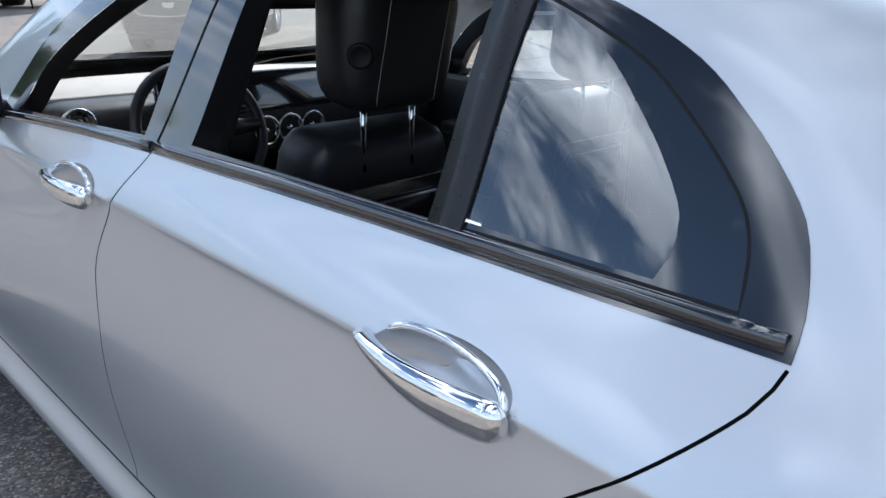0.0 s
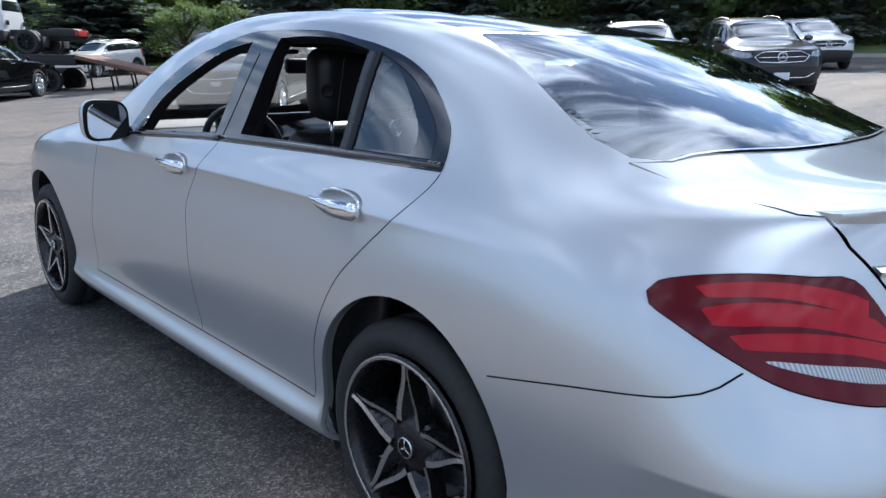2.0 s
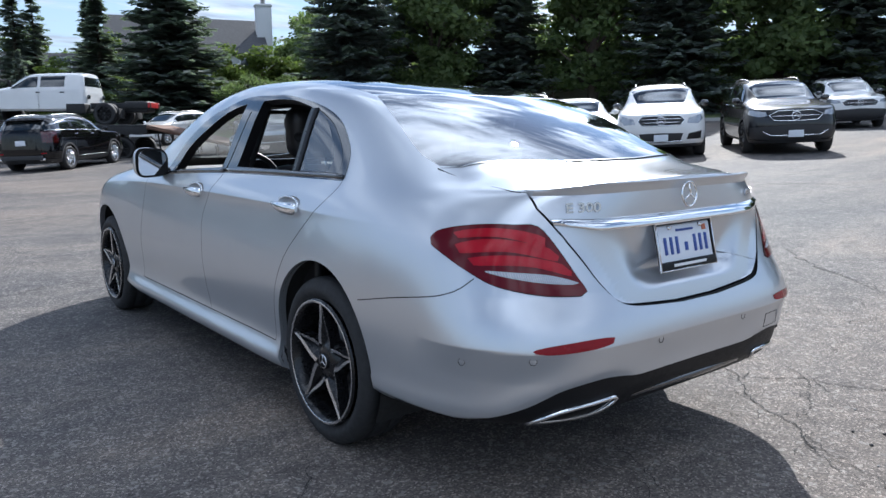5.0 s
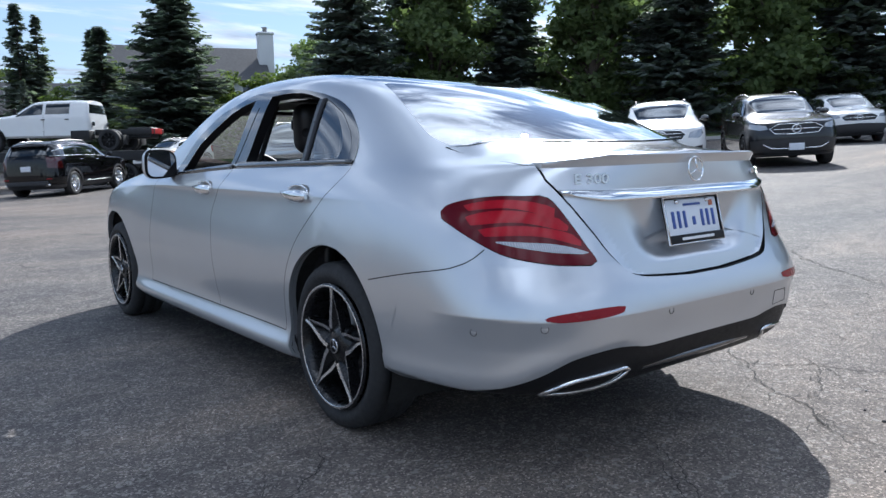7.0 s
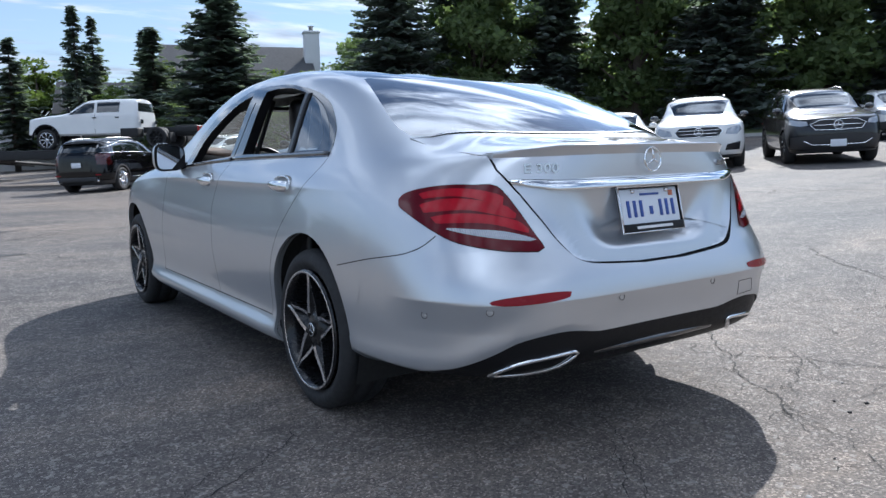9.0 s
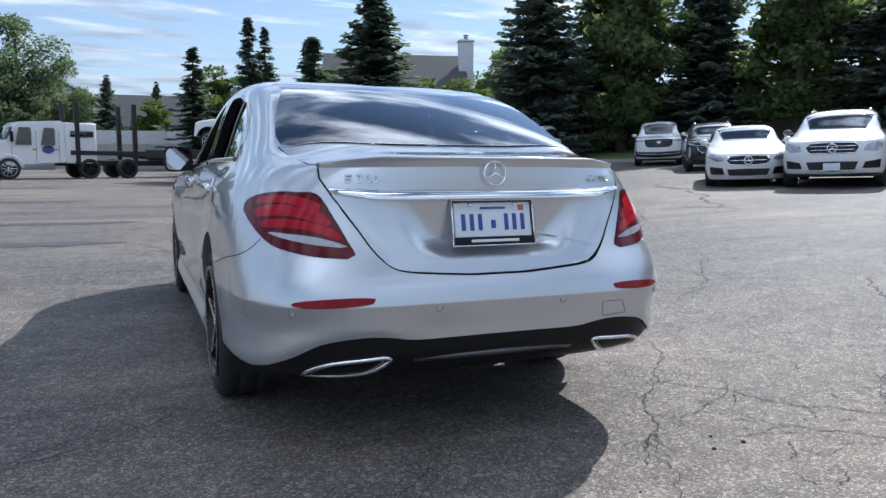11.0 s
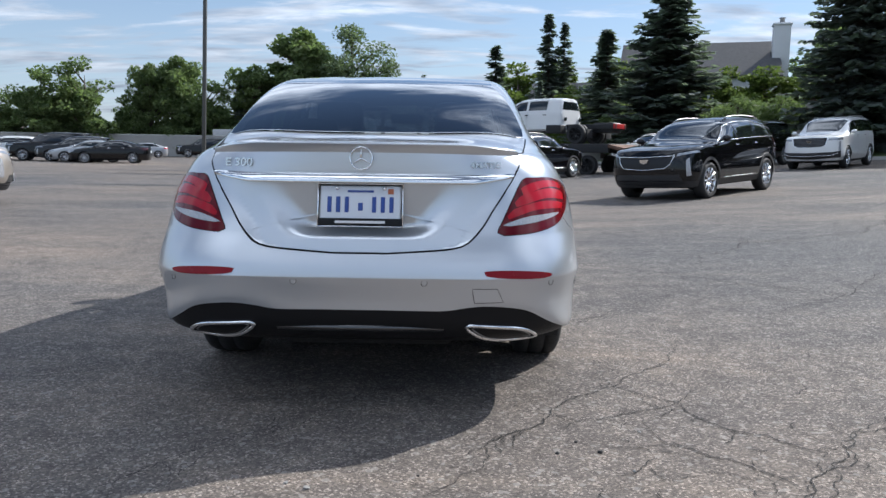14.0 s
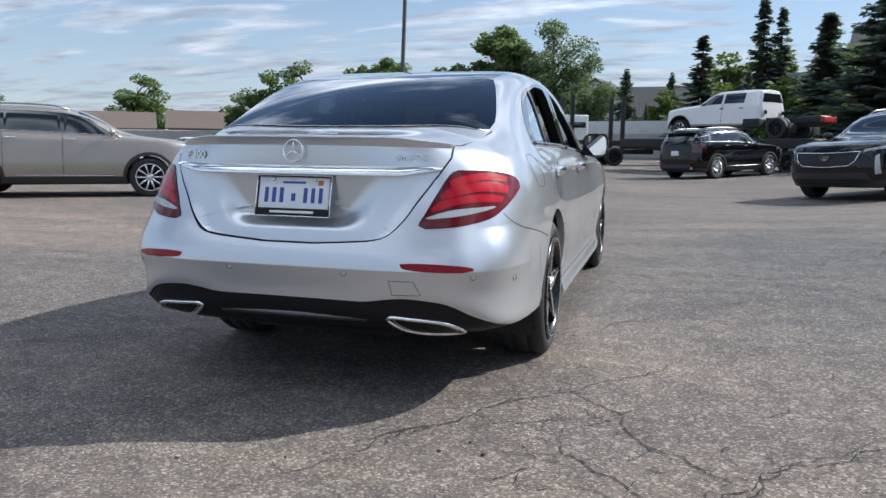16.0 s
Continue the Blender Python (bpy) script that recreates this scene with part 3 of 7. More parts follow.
# ---- the silver saloon ----
def build_saloon():
    car = thing("car", "silver four-door saloon with black wheels and open windows", "car")
    S = Skin(sedan_levels(), -1.55, 1.45)
    SIDE = ((-2.3, 2.2), (0.0, 13.9))
    yz = lambda pts, step=0.04, closed=True, curved=False: S.find(dense(pts, step, closed, curved), "yz", *SIDE)
    xyz = lambda pts, tr, vr, step=0.03, closed=True, curved=False: S.find(dense(pts, step, closed, curved), "xyz", tr, vr)
    top = lambda pts, step=0.05, closed=True, curved=False: S.find(dense(pts, step, closed, curved), "xy", (-2.5499, 2.4499), (11.6, 16.0))
    lo = S.rear - 1.0

    seam_b = yz([(-.357, 1.004), (-.28, .9), (-.208, .77), (-.232, .64), (-.25, .5), (-.262, .38), (-.295, .295)], .02, False, True)
    seam_c = yz([(-1.512, 1.012), (-1.495, .975), (-1.422, .898), (-1.293, .784), (-1.203, .694), (-1.12, .55), (-1.075, .42), (-1.06, .295)], .02, False, True)
    seam_a = yz([(.70, .955), (.745, .874), (.765, .679), (.80, .506), (.845, .295)], .02, False, True)
    sill_line = yz([(1.17, .29), (.845, .295), (-1.11, .297)], closed=False)
    top_front = yz([(.70, .955), (-.357, 1.004)], closed=False)
    top_rear = yz([(-.357, 1.004), (-1.512, 1.012)], closed=False)
    low_front = yz([(.845, .295), (-.295, .295)], closed=False)
    low_rear = yz([(-.295, .295), (-1.06, .295)], closed=False)
    front_door = top_front + seam_b + low_front[::-1] + seam_a[::-1]
    rear_door = top_rear + seam_c + low_rear[::-1] + seam_b[::-1]
    frame_top = [(.52, .955), (.40, 1.07), (.255, 1.178), (0, 1.292), (-.14, 1.322), (-.28, 1.355), (-.45, 1.376), (-.809, 1.370), (-1.04, 1.338), (-1.15, 1.316), (-1.255, 1.286), (-1.35, 1.243), (-1.41, 1.199), (-1.452, 1.161),
                 (-1.486, 1.122), (-1.502, 1.085), (-1.511, 1.05), (-1.513, 1.016)]
    dlo = yz(dense(frame_top, 0.015, False, True) + [(-1.0, 1.011), (-.357, 1.000), (.2, .978)], 0.04)
    front_win = yz(dense([(.36, .990), (.22, 1.125), (-.08, 1.26), (-.27, 1.318), (-.425, 1.342)], .02, False, True) + [(-.315, 1.026)])
    rear_win = yz([(-.49, 1.034)] + dense([(-.60, 1.350), (-.75, 1.354), (-.92, 1.343), (-1.085, 1.310)], .02, False, True) + [(-1.078, 1.037)])
    border = yz(dense([(-1.135, 1.302), (-1.21, 1.275), (-1.297, 1.236), (-1.357, 1.193), (-1.407, 1.150), (-1.437, 1.117), (-1.451, 1.083), (-1.458, 1.040)], .015, False, True) + [(-1.112, 1.038)])
    quarter = yz(dense([(-1.146, 1.292), (-1.18, 1.281), (-1.249, 1.243), (-1.309, 1.189), (-1.349, 1.146), (-1.377, 1.106), (-1.381, 1.07), (-1.372, 1.046)], .015, False, True) + [(-1.127, 1.046)])
    arch_r = yz([(-1.485 + .374 * math.cos(a), .335 + .374 * math.sin(a)) for a in np.linspace(-.6, math.pi + .55, 40)], 1, True)
    arch_f = yz([(1.515 + .372 * math.cos(a), .335 + .372 * math.sin(a)) for a in np.linspace(-.55, math.pi + .6, 40)], 1, True)

    RR, RV = (lo, -1.75), (1.2, 11.6)
    lamp_tip = [(-.826, -2.132, .868), (-.816, -2.146, .889), (-.794, -2.195, .906), (-.735, -2.295, .919), (-.68, -2.37, .919), (-.624, -2.422, .913), (-.582, -2.475, .84), (-.54, -2.52, .755), (-.520, -2.54, .714),
                (-.547, -2.541, .703), (-.671, -2.49, .713), (-.77, -2.39, .738), (-.812, -2.29, .78), (-.828, -2.185, .826), (-.830, -2.142, .846)]
    lamp = xyz(lamp_tip, RR, RV, .02, True, True)
    rev = xyz([(-.755, -2.33, .769), (-.70, -2.40, .768), (-.62, -2.46, .759), (-.541, -2.517, .737), (-.563, -2.511, .733), (-.65, -2.46, .739), (-.72, -2.39, .753)], RR, RV, 0.015, True, True)
    bars = [xyz(b, RR, RV, 0.02, True, True) for b in (
        [(-.765, -2.2, .872), (-.70, -2.285, .885), (-.63, -2.37, .88), (-.60, -2.42, .868), (-.606, -2.42, .840), (-.68, -2.31, .853), (-.755, -2.22, .851)],
        [(-.775, -2.22, .838), (-.69, -2.31, .848), (-.595, -2.43, .835), (-.583, -2.45, .797), (-.67, -2.35, .813), (-.765, -2.24, .811)],
        [(-.765, -2.27, .80), (-.67, -2.37, .808), (-.575, -2.47, .79), (-.556, -2.485, .752), (-.65, -2.41, .778), (-.755, -2.29, .779)])]
    inner = [(-.62, -2.373, .99), (-.568, -2.465, .89), (-.50, -2.52, .79), (-.465, -2.543, .735), (-.41, -2.573, .676), (-.355, -2.585, .654), (-.26, -2.59, .643), (-.105, -2.594, .632)]
    gap_side = S.find(dense([(-.668, -1.97), (-.656, -2.08), (-.642, -2.19), (-.623, -2.35)], 0.04, False), "xy", (lo, -1.7), (11.3, 15))
    gap_rear = xyz(inner, (lo, -1.9), (4.5, 12), closed=False, curved=True)
    gap_lid = gap_side + gap_rear[1:] + [(lo, gap_rear[-1][1])]
    win_side = [(-.545, -1.405), (-.590, -1.555), (-.634, -1.73), (-.660, -1.87), (-.657, -1.965), (-.62, -2.03)]
    win_low = [(-.615, -2.03), (-.45, -2.085), (-.25, -2.12), (-.02, -2.135)]
    back_side, back_low = top(win_side, closed=False, curved=True), top(win_low, closed=False, curved=True)
    t_low, t_top = back_low[-1][0], -1.375
    back_glass = [(t_top, 16)] + top([(-.02, -1.372), (-.3, -1.376), (-.515, -1.386)], closed=False) + back_side + back_low[1:] + [(t_low, 16)]
    roof_side = top([(-.53, .12), (-.555, 0), (-.56, -.6), (-.555, -1.1), (-.54, -1.36)], closed=False)
    roof_glass = [(.14, 16)] + roof_side + [(-1.355, 16)]
    screen_side = top([(-.60, .16), (-.64, .5), (-.67, .8), (-.66, .93)], closed=False)
    screen = [(.22, 16), top([(-.3, .215)])[0]] + screen_side + [top([(-.35, 1.06)])[0], (1.1, 16)]
    lid = gap_lid + [(lo, 16), (t_low - 0.004, 16)] + [(t - 0.004, v) for t, v in back_low[::-1]] + gap_side[:1]
    hood_side = top([(-.67, .99), (-.70, 1.3), (-.70, 1.7), (-.62, 2.02)], closed=False)
    hood = [(2.4, 16), (2.3, 11.6)] + hood_side[::-1] + [top([(-.35, 1.1)])[0], (1.14, 16)]
    seam_bump = S.find(dense([(-1.80, .611), (-2.015, .655), (-2.216, .691), (-2.29, .725), (-2.318, .754)], 0.03, False, True), "yz", (-2.4, -1.6), (2, 11))
    diff_line = xyz([(-.86, -1.86, .262), (-.845, -2.15, .28), (-.815, -2.33, .31), (-.73, -2.48, .362), (-.645, -2.54, .412), (-.56, -2.57, .430), (-.47, -2.582, .436), (-.384, -2.587, .426),
                     (-.314, -2.588, .415), (-.1, -2.6, .413)], (lo, -1.8), (0, 7), closed=False, curved=True)
    diffuser = diff_line + [(lo, diff_line[-1][1]), (lo, 0), (-1.80, 0)]
    under_lamp = xyz([(-.808, -2.318, .754), (-.74, -2.42, .724), (-.64, -2.48, .708), (-.53, -2.535, .704), (-.45, -2.55, .705)], RR, RV, closed=False)
    bumper = seam_bump + under_lamp + [(lo, gap_rear[-1][1] + 1.5), (lo, 0), (-1.6, 0), (-1.75, seam_bump[0][1])]
    fog = xyz([(-.730, -2.51, .553), (-.69, -2.535, .565), (-.55, -2.565, .572), (-.466, -2.588, .569), (-.475, -2.585, .554), (-.55, -2.57, .545), (-.68, -2.51, .541)], RR, RV, 0.02, True, True)
    front_lamp = S.find(dense([(1.86, .72), (2.0, .765), (2.16, .75), (2.2, .66), (2.08, .64), (1.93, .66)]), "yz", (1.5, 2.44), (3, 11.5))
    front_bump = S.find(dense([(1.82, .54), (1.95, .58), (2.1, .62), (2.25, .64)], .05, False), "yz", (1.5, 2.44), (2, 11)) + [(2.449, 9.0), (2.449, 0), (1.75, 0)]
    sill = sill_line + [(-1.14, 0), (1.16, 0)]
    sill = [(t, min(v, 3.02)) for t, v in sill]
    gaps = [ribbon(S, l, w) for l, w in ((seam_a, .0020), (seam_b, .0019), (seam_c, .0019), (gap_lid, .0030), (seam_bump, .0018), (hood_side, .002), (low_front + low_rear[1:], .002))]
    lamp_gap = ribbon(S, lamp + lamp[:1], .0014)
    seal = ribbon(S, border + border[:1], .0020)

    ts = np.unique(np.r_[np.linspace(lo, -1.55, 96), np.linspace(-1.55, 1.45, 108), np.linspace(1.45, 2.449, 26)])
    vs = np.unique(np.r_[np.linspace(0, 16, 134), np.linspace(4.5, 9.5, 70)])
    cups = [yz([(yc + .112 * math.cos(a), zc + .040 * math.sin(a) - .006 * math.cos(a) - .004) for a in np.linspace(0, 2 * math.pi, 41)[:-1]], 1) for yc, zc in ((-.085, .903), (-1.168, .902))]
    loops = [("arch", arch_r), ("arch", arch_f)] + [("cup", c) for c in cups] + [("gap", g) for g in gaps] + [("gap", lamp_gap)]
    loops += [("seal", seal), ("front_win", front_win), ("rear_win", rear_win), ("quarter", quarter), ("frit", border), ("frame", dlo), ("rev", rev)]
    loops += [("bar%d" % i, b) for i, b in enumerate(bars)] + [("lamp", lamp), ("fog", fog), ("back_glass", back_glass), ("roof_glass", roof_glass), ("screen", screen), ("lid", lid)]
    loops += [("diffuser", diffuser), ("bumper", bumper), ("front_lamp", front_lamp), ("front_bump", front_bump), ("hood", hood), ("rear_door", rear_door), ("front_door", front_door), ("sill", sill)]
    co, g = cut_skin(S, ts, vs, loops)
    P = lambda key, name, mat, side="both", **k: panel(S, co, g[key], name, mat, car, side, **k)

    P("rest", "body_shell", SILVER)
    P("lid", "boot_lid", SILVER, move=lid_recess)
    P("bumper", "rear_bumper", SILVER, move=bumper_shelf)
    P("diffuser", "rear_diffuser", BLACK_TRIM, label="black lower bumper insert")
    P("back_glass", "rear_window", REAR_GLASS, bow=4.5, tilt=(-1.38, 18.0, -2.1, 23.0), label="dark rear window with reflections").visible_shadow = False
    P("roof_glass", "roof_panel", ROOF_GLASS, bow=2.6, label="black glass roof panel")
    P("screen", "windscreen", GLASS, bow=2.4, tilt=(1.06, -31.0, .2, -22.0)).visible_shadow = False
    P("hood", "bonnet", SILVER)
    P("front_bump", "front_bumper", SILVER)
    # dark liner under the skin, so that the joints read as gaps
    keep = np.vstack([g[k] for k in ("bumper", "rear_door", "front_door", "sill", "rest", "gap", "hood", "fog", "lamp", "rev", "bar0", "bar1", "bar2", "front_bump")])
    keep = keep[(co[keep][:, :, 1].max(1) < 11.2) | (co[keep][:, :, 0].max(1) < -2.0)]
    panel(S, co, keep, "inner_shell", GAP, car, "both", lift=-0.016, label="dark structure under the panels")
    panel(S, co, g["lid"], "lid_frame", GAP, car, "both", lift=-0.06)
    for side, sg in (("left", 1), ("right", -1)):
        doors = {}
        for key, nm in (("front_door", "front_door"), ("rear_door", "rear_door")):
            doors[key] = P(key, nm, SILVER, side)
        P("sill", "side_sill", SILVER, side)
        P("frame", "window_frame", BLACK_GLOSS, side, lift=0.0015, label="black window surround")
        P("seal", "window_seal", BLACK_TRIM, side)
        P("frit", "quarter_window_edge", DARK_EDGE, side, flat=0.75, label="black printed edge of the quarter window")
        P("quarter", "quarter_window", TINT, side, flat=0.75).visible_shadow = False
        tl = P("lamp", "tail_light", RED_LENS, side, lift=0.003, label="dark red wrap-round tail light")
        for i in range(3):
            panel(S, co, g["bar%d" % i], "light_bar", RED_BAR, tl, side, lift=0.0045, label="bright red light band")
        panel(S, co, g["rev"], "reversing_light", CLEAR_LENS, tl, side, lift=0.0045, label="clear ribbed lens")
        P("fog", "rear_reflector", RED_STRIP, side, lift=0.0015, move=bumper_shelf)
        P("front_lamp", "headlight", CLEAR_LENS, side)
        for loop, nm in ((front_win, "window_channel"), (rear_win, "window_channel")):
            rim_strip(S, loop, 0.045, nm, BLACK_TRIM, car, sg)
        for loop in (arch_r, arch_f):
            rim_strip(S, loop, 0.035, "arch_lip", SILVER, car, sg, (1, 0, 0))
        for y in (-1.485, 1.515):
            liner = bmesh.new()
            arc = [(y + .395 * math.cos(a), .335 + .395 * math.sin(a)) for a in np.linspace(-.5, math.pi + .5, 25)]
            ra = [liner.verts.new((-.86 * sg, *p)) for p in arc]
            rb = [liner.verts.new((-.52 * sg, *p)) for p in arc]
            for i in range(24):
                liner.faces.new((ra[i], ra[i + 1], rb[i + 1], rb[i]))
            liner.faces.new(rb)
            part("wheel_well", liner, UNDER, car)
        saloon_trim(car, S, sg, doors)
    for y in (-1.492, 1.528):
        for sg in (1, -1):
            saloon_wheel(car, y, sg)
    saloon_rear(car, S, lo)
    # fuel flap on the right flank
    ring = [(-1.80 + .088 * math.copysign(abs(math.cos(a)) ** .6, math.cos(a)), .905 + .072 * math.copysign(abs(math.sin(a)) ** .6, math.sin(a))) for a in np.linspace(0, 2 * math.pi, 41)[:-1]]
    q = np.array(S.find(ring, "yz", (-2.3, -1.4), (6, 12)))
    p = S.at(q[:, 0], q[:, 1])
    part("fuel_flap_joint", tube([(-x, y, z) for x, y, z in p], .0012, 4, None, True), GAP, car)
    saloon_cabin(car)
    under = box(1.4, 3.3, .06, (0, .1, .20), .02)
    part("underbody", under, UNDER, car)
    return car


def lid_recess(p, n):
    """The boot lid's hollow for the number plate: a flat floor with slanted flanks, under the chrome strip."""
    p = p.copy()
    x, z = np.abs(p[:, 0]), p[:, 2]
    half = .415 - .145 * np.clip((.89 - z) / .19, 0, 1.2)
    a, b, c = np.clip((half + .03 - x) / .14, 0, 1), np.clip((z - .680) / .06, 0, 1), np.clip((.912 - z) / .020, 0, 1)
    a, b, c = (k * k * (3 - 2 * k) for k in (a, b, c))
    back = np.clip((-2.36 - p[:, 1]) / .10, 0, 1)
    # the lid's face stands upright, and its hollow leans in towards the foot
    edge = np.interp(z, [.632, .643, .654, .676, .735, .79, .89, .99], [.30, .34, .40, .44, .47, .502, .568, .62])
    p[:, 1] += back * np.clip((.90 - z) / .26, 0, 1) ** 1.3 * .022 * np.clip((edge - x) / .07 + .15, 0, 1)
    # the deck lies a little lower behind the glass
    p[:, 2] -= .006 * np.exp(-((p[:, 1] + 2.12) / .10) ** 2) * (z > 1.0)
    floor_y = -2.500 + (.89 - z) * .06
    p[:, 1] += back * a * b * c * np.clip(floor_y - p[:, 1], -.01, .06)
    return p


def bumper_shelf(p, n):
    """The bumper's brow: it leans out from under the lamps to a crease along the reflectors."""
    z = p[:, 2]
    out = np.where(z > .545, np.clip((.705 - z) / .16, 0, 1) ** 1.25, np.clip((z - .44) / .105, 0, 1) ** 1.6) * .020
    out *= np.clip((-2.12 - p[:, 1]) / .22, 0, 1)
    # a low fold runs from the wheel arch and rises over the black insert
    x = np.abs(p[:, 0])
    fold = np.interp(x, [.31, .384, .47, .56, .645, .73, .79, .83], [.437, .448, .458, .452, .434, .386, .335, .308])
    h = z - fold
    k = np.where(h > 0, np.exp(-(h / .06) ** 2), 1 - (.5 + .9 * (x > .80)) * np.clip(-h / .026, 0, 1) ** 1.3)
    k *= np.clip((x - .25) / .25, 0, 1) * np.clip((-1.80 - p[:, 1]) / .12, 0, 1) * np.clip((z - .27) / .03, 0, 1)
    return p + n * (out + .010 * k)[:, None]


def saloon_trim(car, S, sg, doors):
    """Handles, belt trim and mirror of one side. sg: 1 on the left."""
    m = Matrix.Diagonal((sg, 1, 1, 1))
    def fix(bm):
        bmesh.ops.transform(bm, matrix=m, verts=bm.verts)
        if sg < 0:
            bmesh.ops.reverse_faces(bm, faces=bm.faces[:])
        return bm
    for key, yc, zc in (("front_door", -.085, .903), ("rear_door", -1.168, .902)):
        q = S.find([(yc, zc)], "yz", (-2, 2), (3, 11))[0]
        base = S.at(*q)
        cup = bmesh.new()
        rows = []
        for r in np.linspace(0, 1, 8):
            row = []
            for a in np.linspace(0, 2 * math.pi, 33)[:-1]:
                y, z = .112 * r * math.cos(a), .040 * r * math.sin(a) - .006 * math.cos(a) - .004
                row.append((y, z, r))
            rows.append(row)
        tt, vv = np.meshgrid(np.linspace(q[0] - .16, q[0] + .16, 25), np.linspace(q[1] - 1.6, q[1] + 1.6, 41))
        g = S.at(tt, vv).reshape(-1, 3)
        def surf_x(y, z):
            d = (g[:, 1] - y) ** 2 + (g[:, 2] - z) ** 2
            k = np.argsort(d)[:4]
            w = 1 / (d[k] + 1e-6)
            return float((g[k, 0] * w).sum() / w.sum())
        vr = [[cup.verts.new((surf_x(yc + y, zc + z) - .0004 + .034 * (1 - r * r), yc + y, zc + z)) for y, z, r in row] for row in rows]
        for a, b in zip(vr, vr[1:]):
            for i in range(32):
                cup.faces.new((a[i], a[(i + 1) % 32], b[(i + 1) % 32], b[i])).smooth = True
        bmesh.ops.recalc_face_normals(cup, faces=cup.faces[:])
        part("handle_cup", fix(cup), SILVER, doors[key])
        bar = bmesh.new()
        rings = []
        for s in np.linspace(0, 1, 26):
            y = .124 - .244 * s
            z = .002 - .012 * s - .004 * math.sin(math.pi * s)
            h = (.007 + .019 * math.sin(math.pi * min(1, s * .62)) ** 1.2) * (1 if s < .93 else math.sqrt(max(.05, 1 - ((s - .93) / .08) ** 2)))
            out = .004 + .026 * math.sin(math.pi * min(1, s * .86 + .04)) ** .8
            x0 = surf_x(yc + y, zc + z)
            ring = []
            for a in np.linspace(0, 2 * math.pi, 13)[:-1]:
                ring.append(bar.verts.new((x0 - out + .014 * math.cos(a) * (1 if s < .97 else .5), yc + y, zc + z + h * math.sin(a))))
            rings.append(ring)
        for a, b in zip(rings, rings[1:]):
            for i in range(12):
                bar.faces.new((a[i], a[(i + 1) % 12], b[(i + 1) % 12], b[i])).smooth = True
        bar.faces.new(rings[0])
        bar.faces.new(rings[-1][::-1])
        bmesh.ops.recalc_face_normals(bar, faces=bar.faces[:])
        h = part("door_handle", fix(bar), CHROME, doors[key], "polished chrome pull handle")
        ring_pts = [(surf_x(yc + u, zc + w) - .006, yc + u, zc + w) for u, w in ((-.01 + .098 * math.cos(a), .032 * math.sin(a) ** .8 + .006 - .012 * (1 - math.cos(a)) * .5) for a in np.linspace(.35, math.pi, 22))]
        part("handle_edge", fix(tube(ring_pts, .0052, 8)), CHROME, doors[key])
    # belt trim: a slim black bar below the windows, split at the doors' joint
    for (ya, yb) in ((.70, -.355), (-.372, -1.505)):
        ys = np.linspace(ya, yb, 24)
        zs = np.interp(-ys, [-.70, -.43, .045, .36, .37, .77, 1.02, 1.37, 1.51], [.955, .969, .997, 1.010, 1.012, 1.021, 1.0235, 1.0275, 1.028])
        q = S.find(list(zip(ys, zs)), "yz", (-2, 2), (8, 13))
        pts = S.at(np.array(q)[:, 0], np.array(q)[:, 1])
        nn = S.normal(np.array(q)[:, 0], np.array(q)[:, 1])
        bm = bmesh.new()
        prof = [(-.012, .000), (-.012, .006), (-.004, .009), (.008, .007), (.012, .000)]
        rings = [[bm.verts.new((p[0] + n[0] * o, p[1], p[2] + n[2] * o + u)) for u, o in prof] for p, n in zip(pts, nn)]
        for a, b in zip(rings, rings[1:]):
            for i in range(4):
                bm.faces.new((a[i], a[i + 1], b[i + 1], b[i])).smooth = True
        bm.faces.new(rings[0])
        bm.faces.new(rings[-1][::-1])
        bmesh.ops.recalc_face_normals(bm, faces=bm.faces[:])
        part("belt_trim", fix(bm), BLACK_GLOSS, doors["front_door" if ya > 0 else "rear_door"])
    # bars between the glass panes
    post = yz_bar(S, [(-1.101, 1.028), (-1.116, 1.304)], .027, .005)
    part("window_post", fix(post), POST, doors["rear_door"])
    part("pillar_joint", fix(yz_bar(S, [(-.362, 1.006), (-.500, 1.300)], .0022, .0028)), GAP, doors["front_door"])
    part("sun_visor", fix(box(.40, .17, .022, (-.33, .245, 1.318), .009, 2, None, Matrix())), BLACK_TRIM, car)
    # door mirror
    mx, my, mz = -.905, .47, 1.030
    shell = bmesh.new()
    bmesh.ops.create_uvsphere(shell, u_segments=28, v_segments=16, radius=1)
    for v in shell.verts:
        x, y, z = v.co
        e = lambda c, n: math.copysign(abs(c) ** n, c)
        v.co = (e(x, .7) * .092, (e(y, .9) * .085 if y > 0 else e(y, .5) * .028), e(z, .72) * .086 * (1.0 - .12 * x))
    for f in shell.faces:
        f.smooth = True
    bmesh.ops.translate(shell, verts=shell.verts, vec=(mx, my, mz))
    mirror = part("door_mirror", fix(shell), SILVER, car, "silver door mirror with black foot")
    face = slab([(.092 * math.copysign(abs(math.cos(a)) ** .55, math.cos(a)), .084 * math.copysign(abs(math.sin(a)) ** .6, math.sin(a)) * (1 - .1 * math.cos(a))) for a in np.linspace(0, 2 * math.pi, 37)[:-1]],
                .006, 0, None, Matrix.Translation((mx, my - .034, mz)) @ pose(0, 0, 0, 90))
    part("mirror_bezel", fix(face), BLACK_TRIM, mirror)
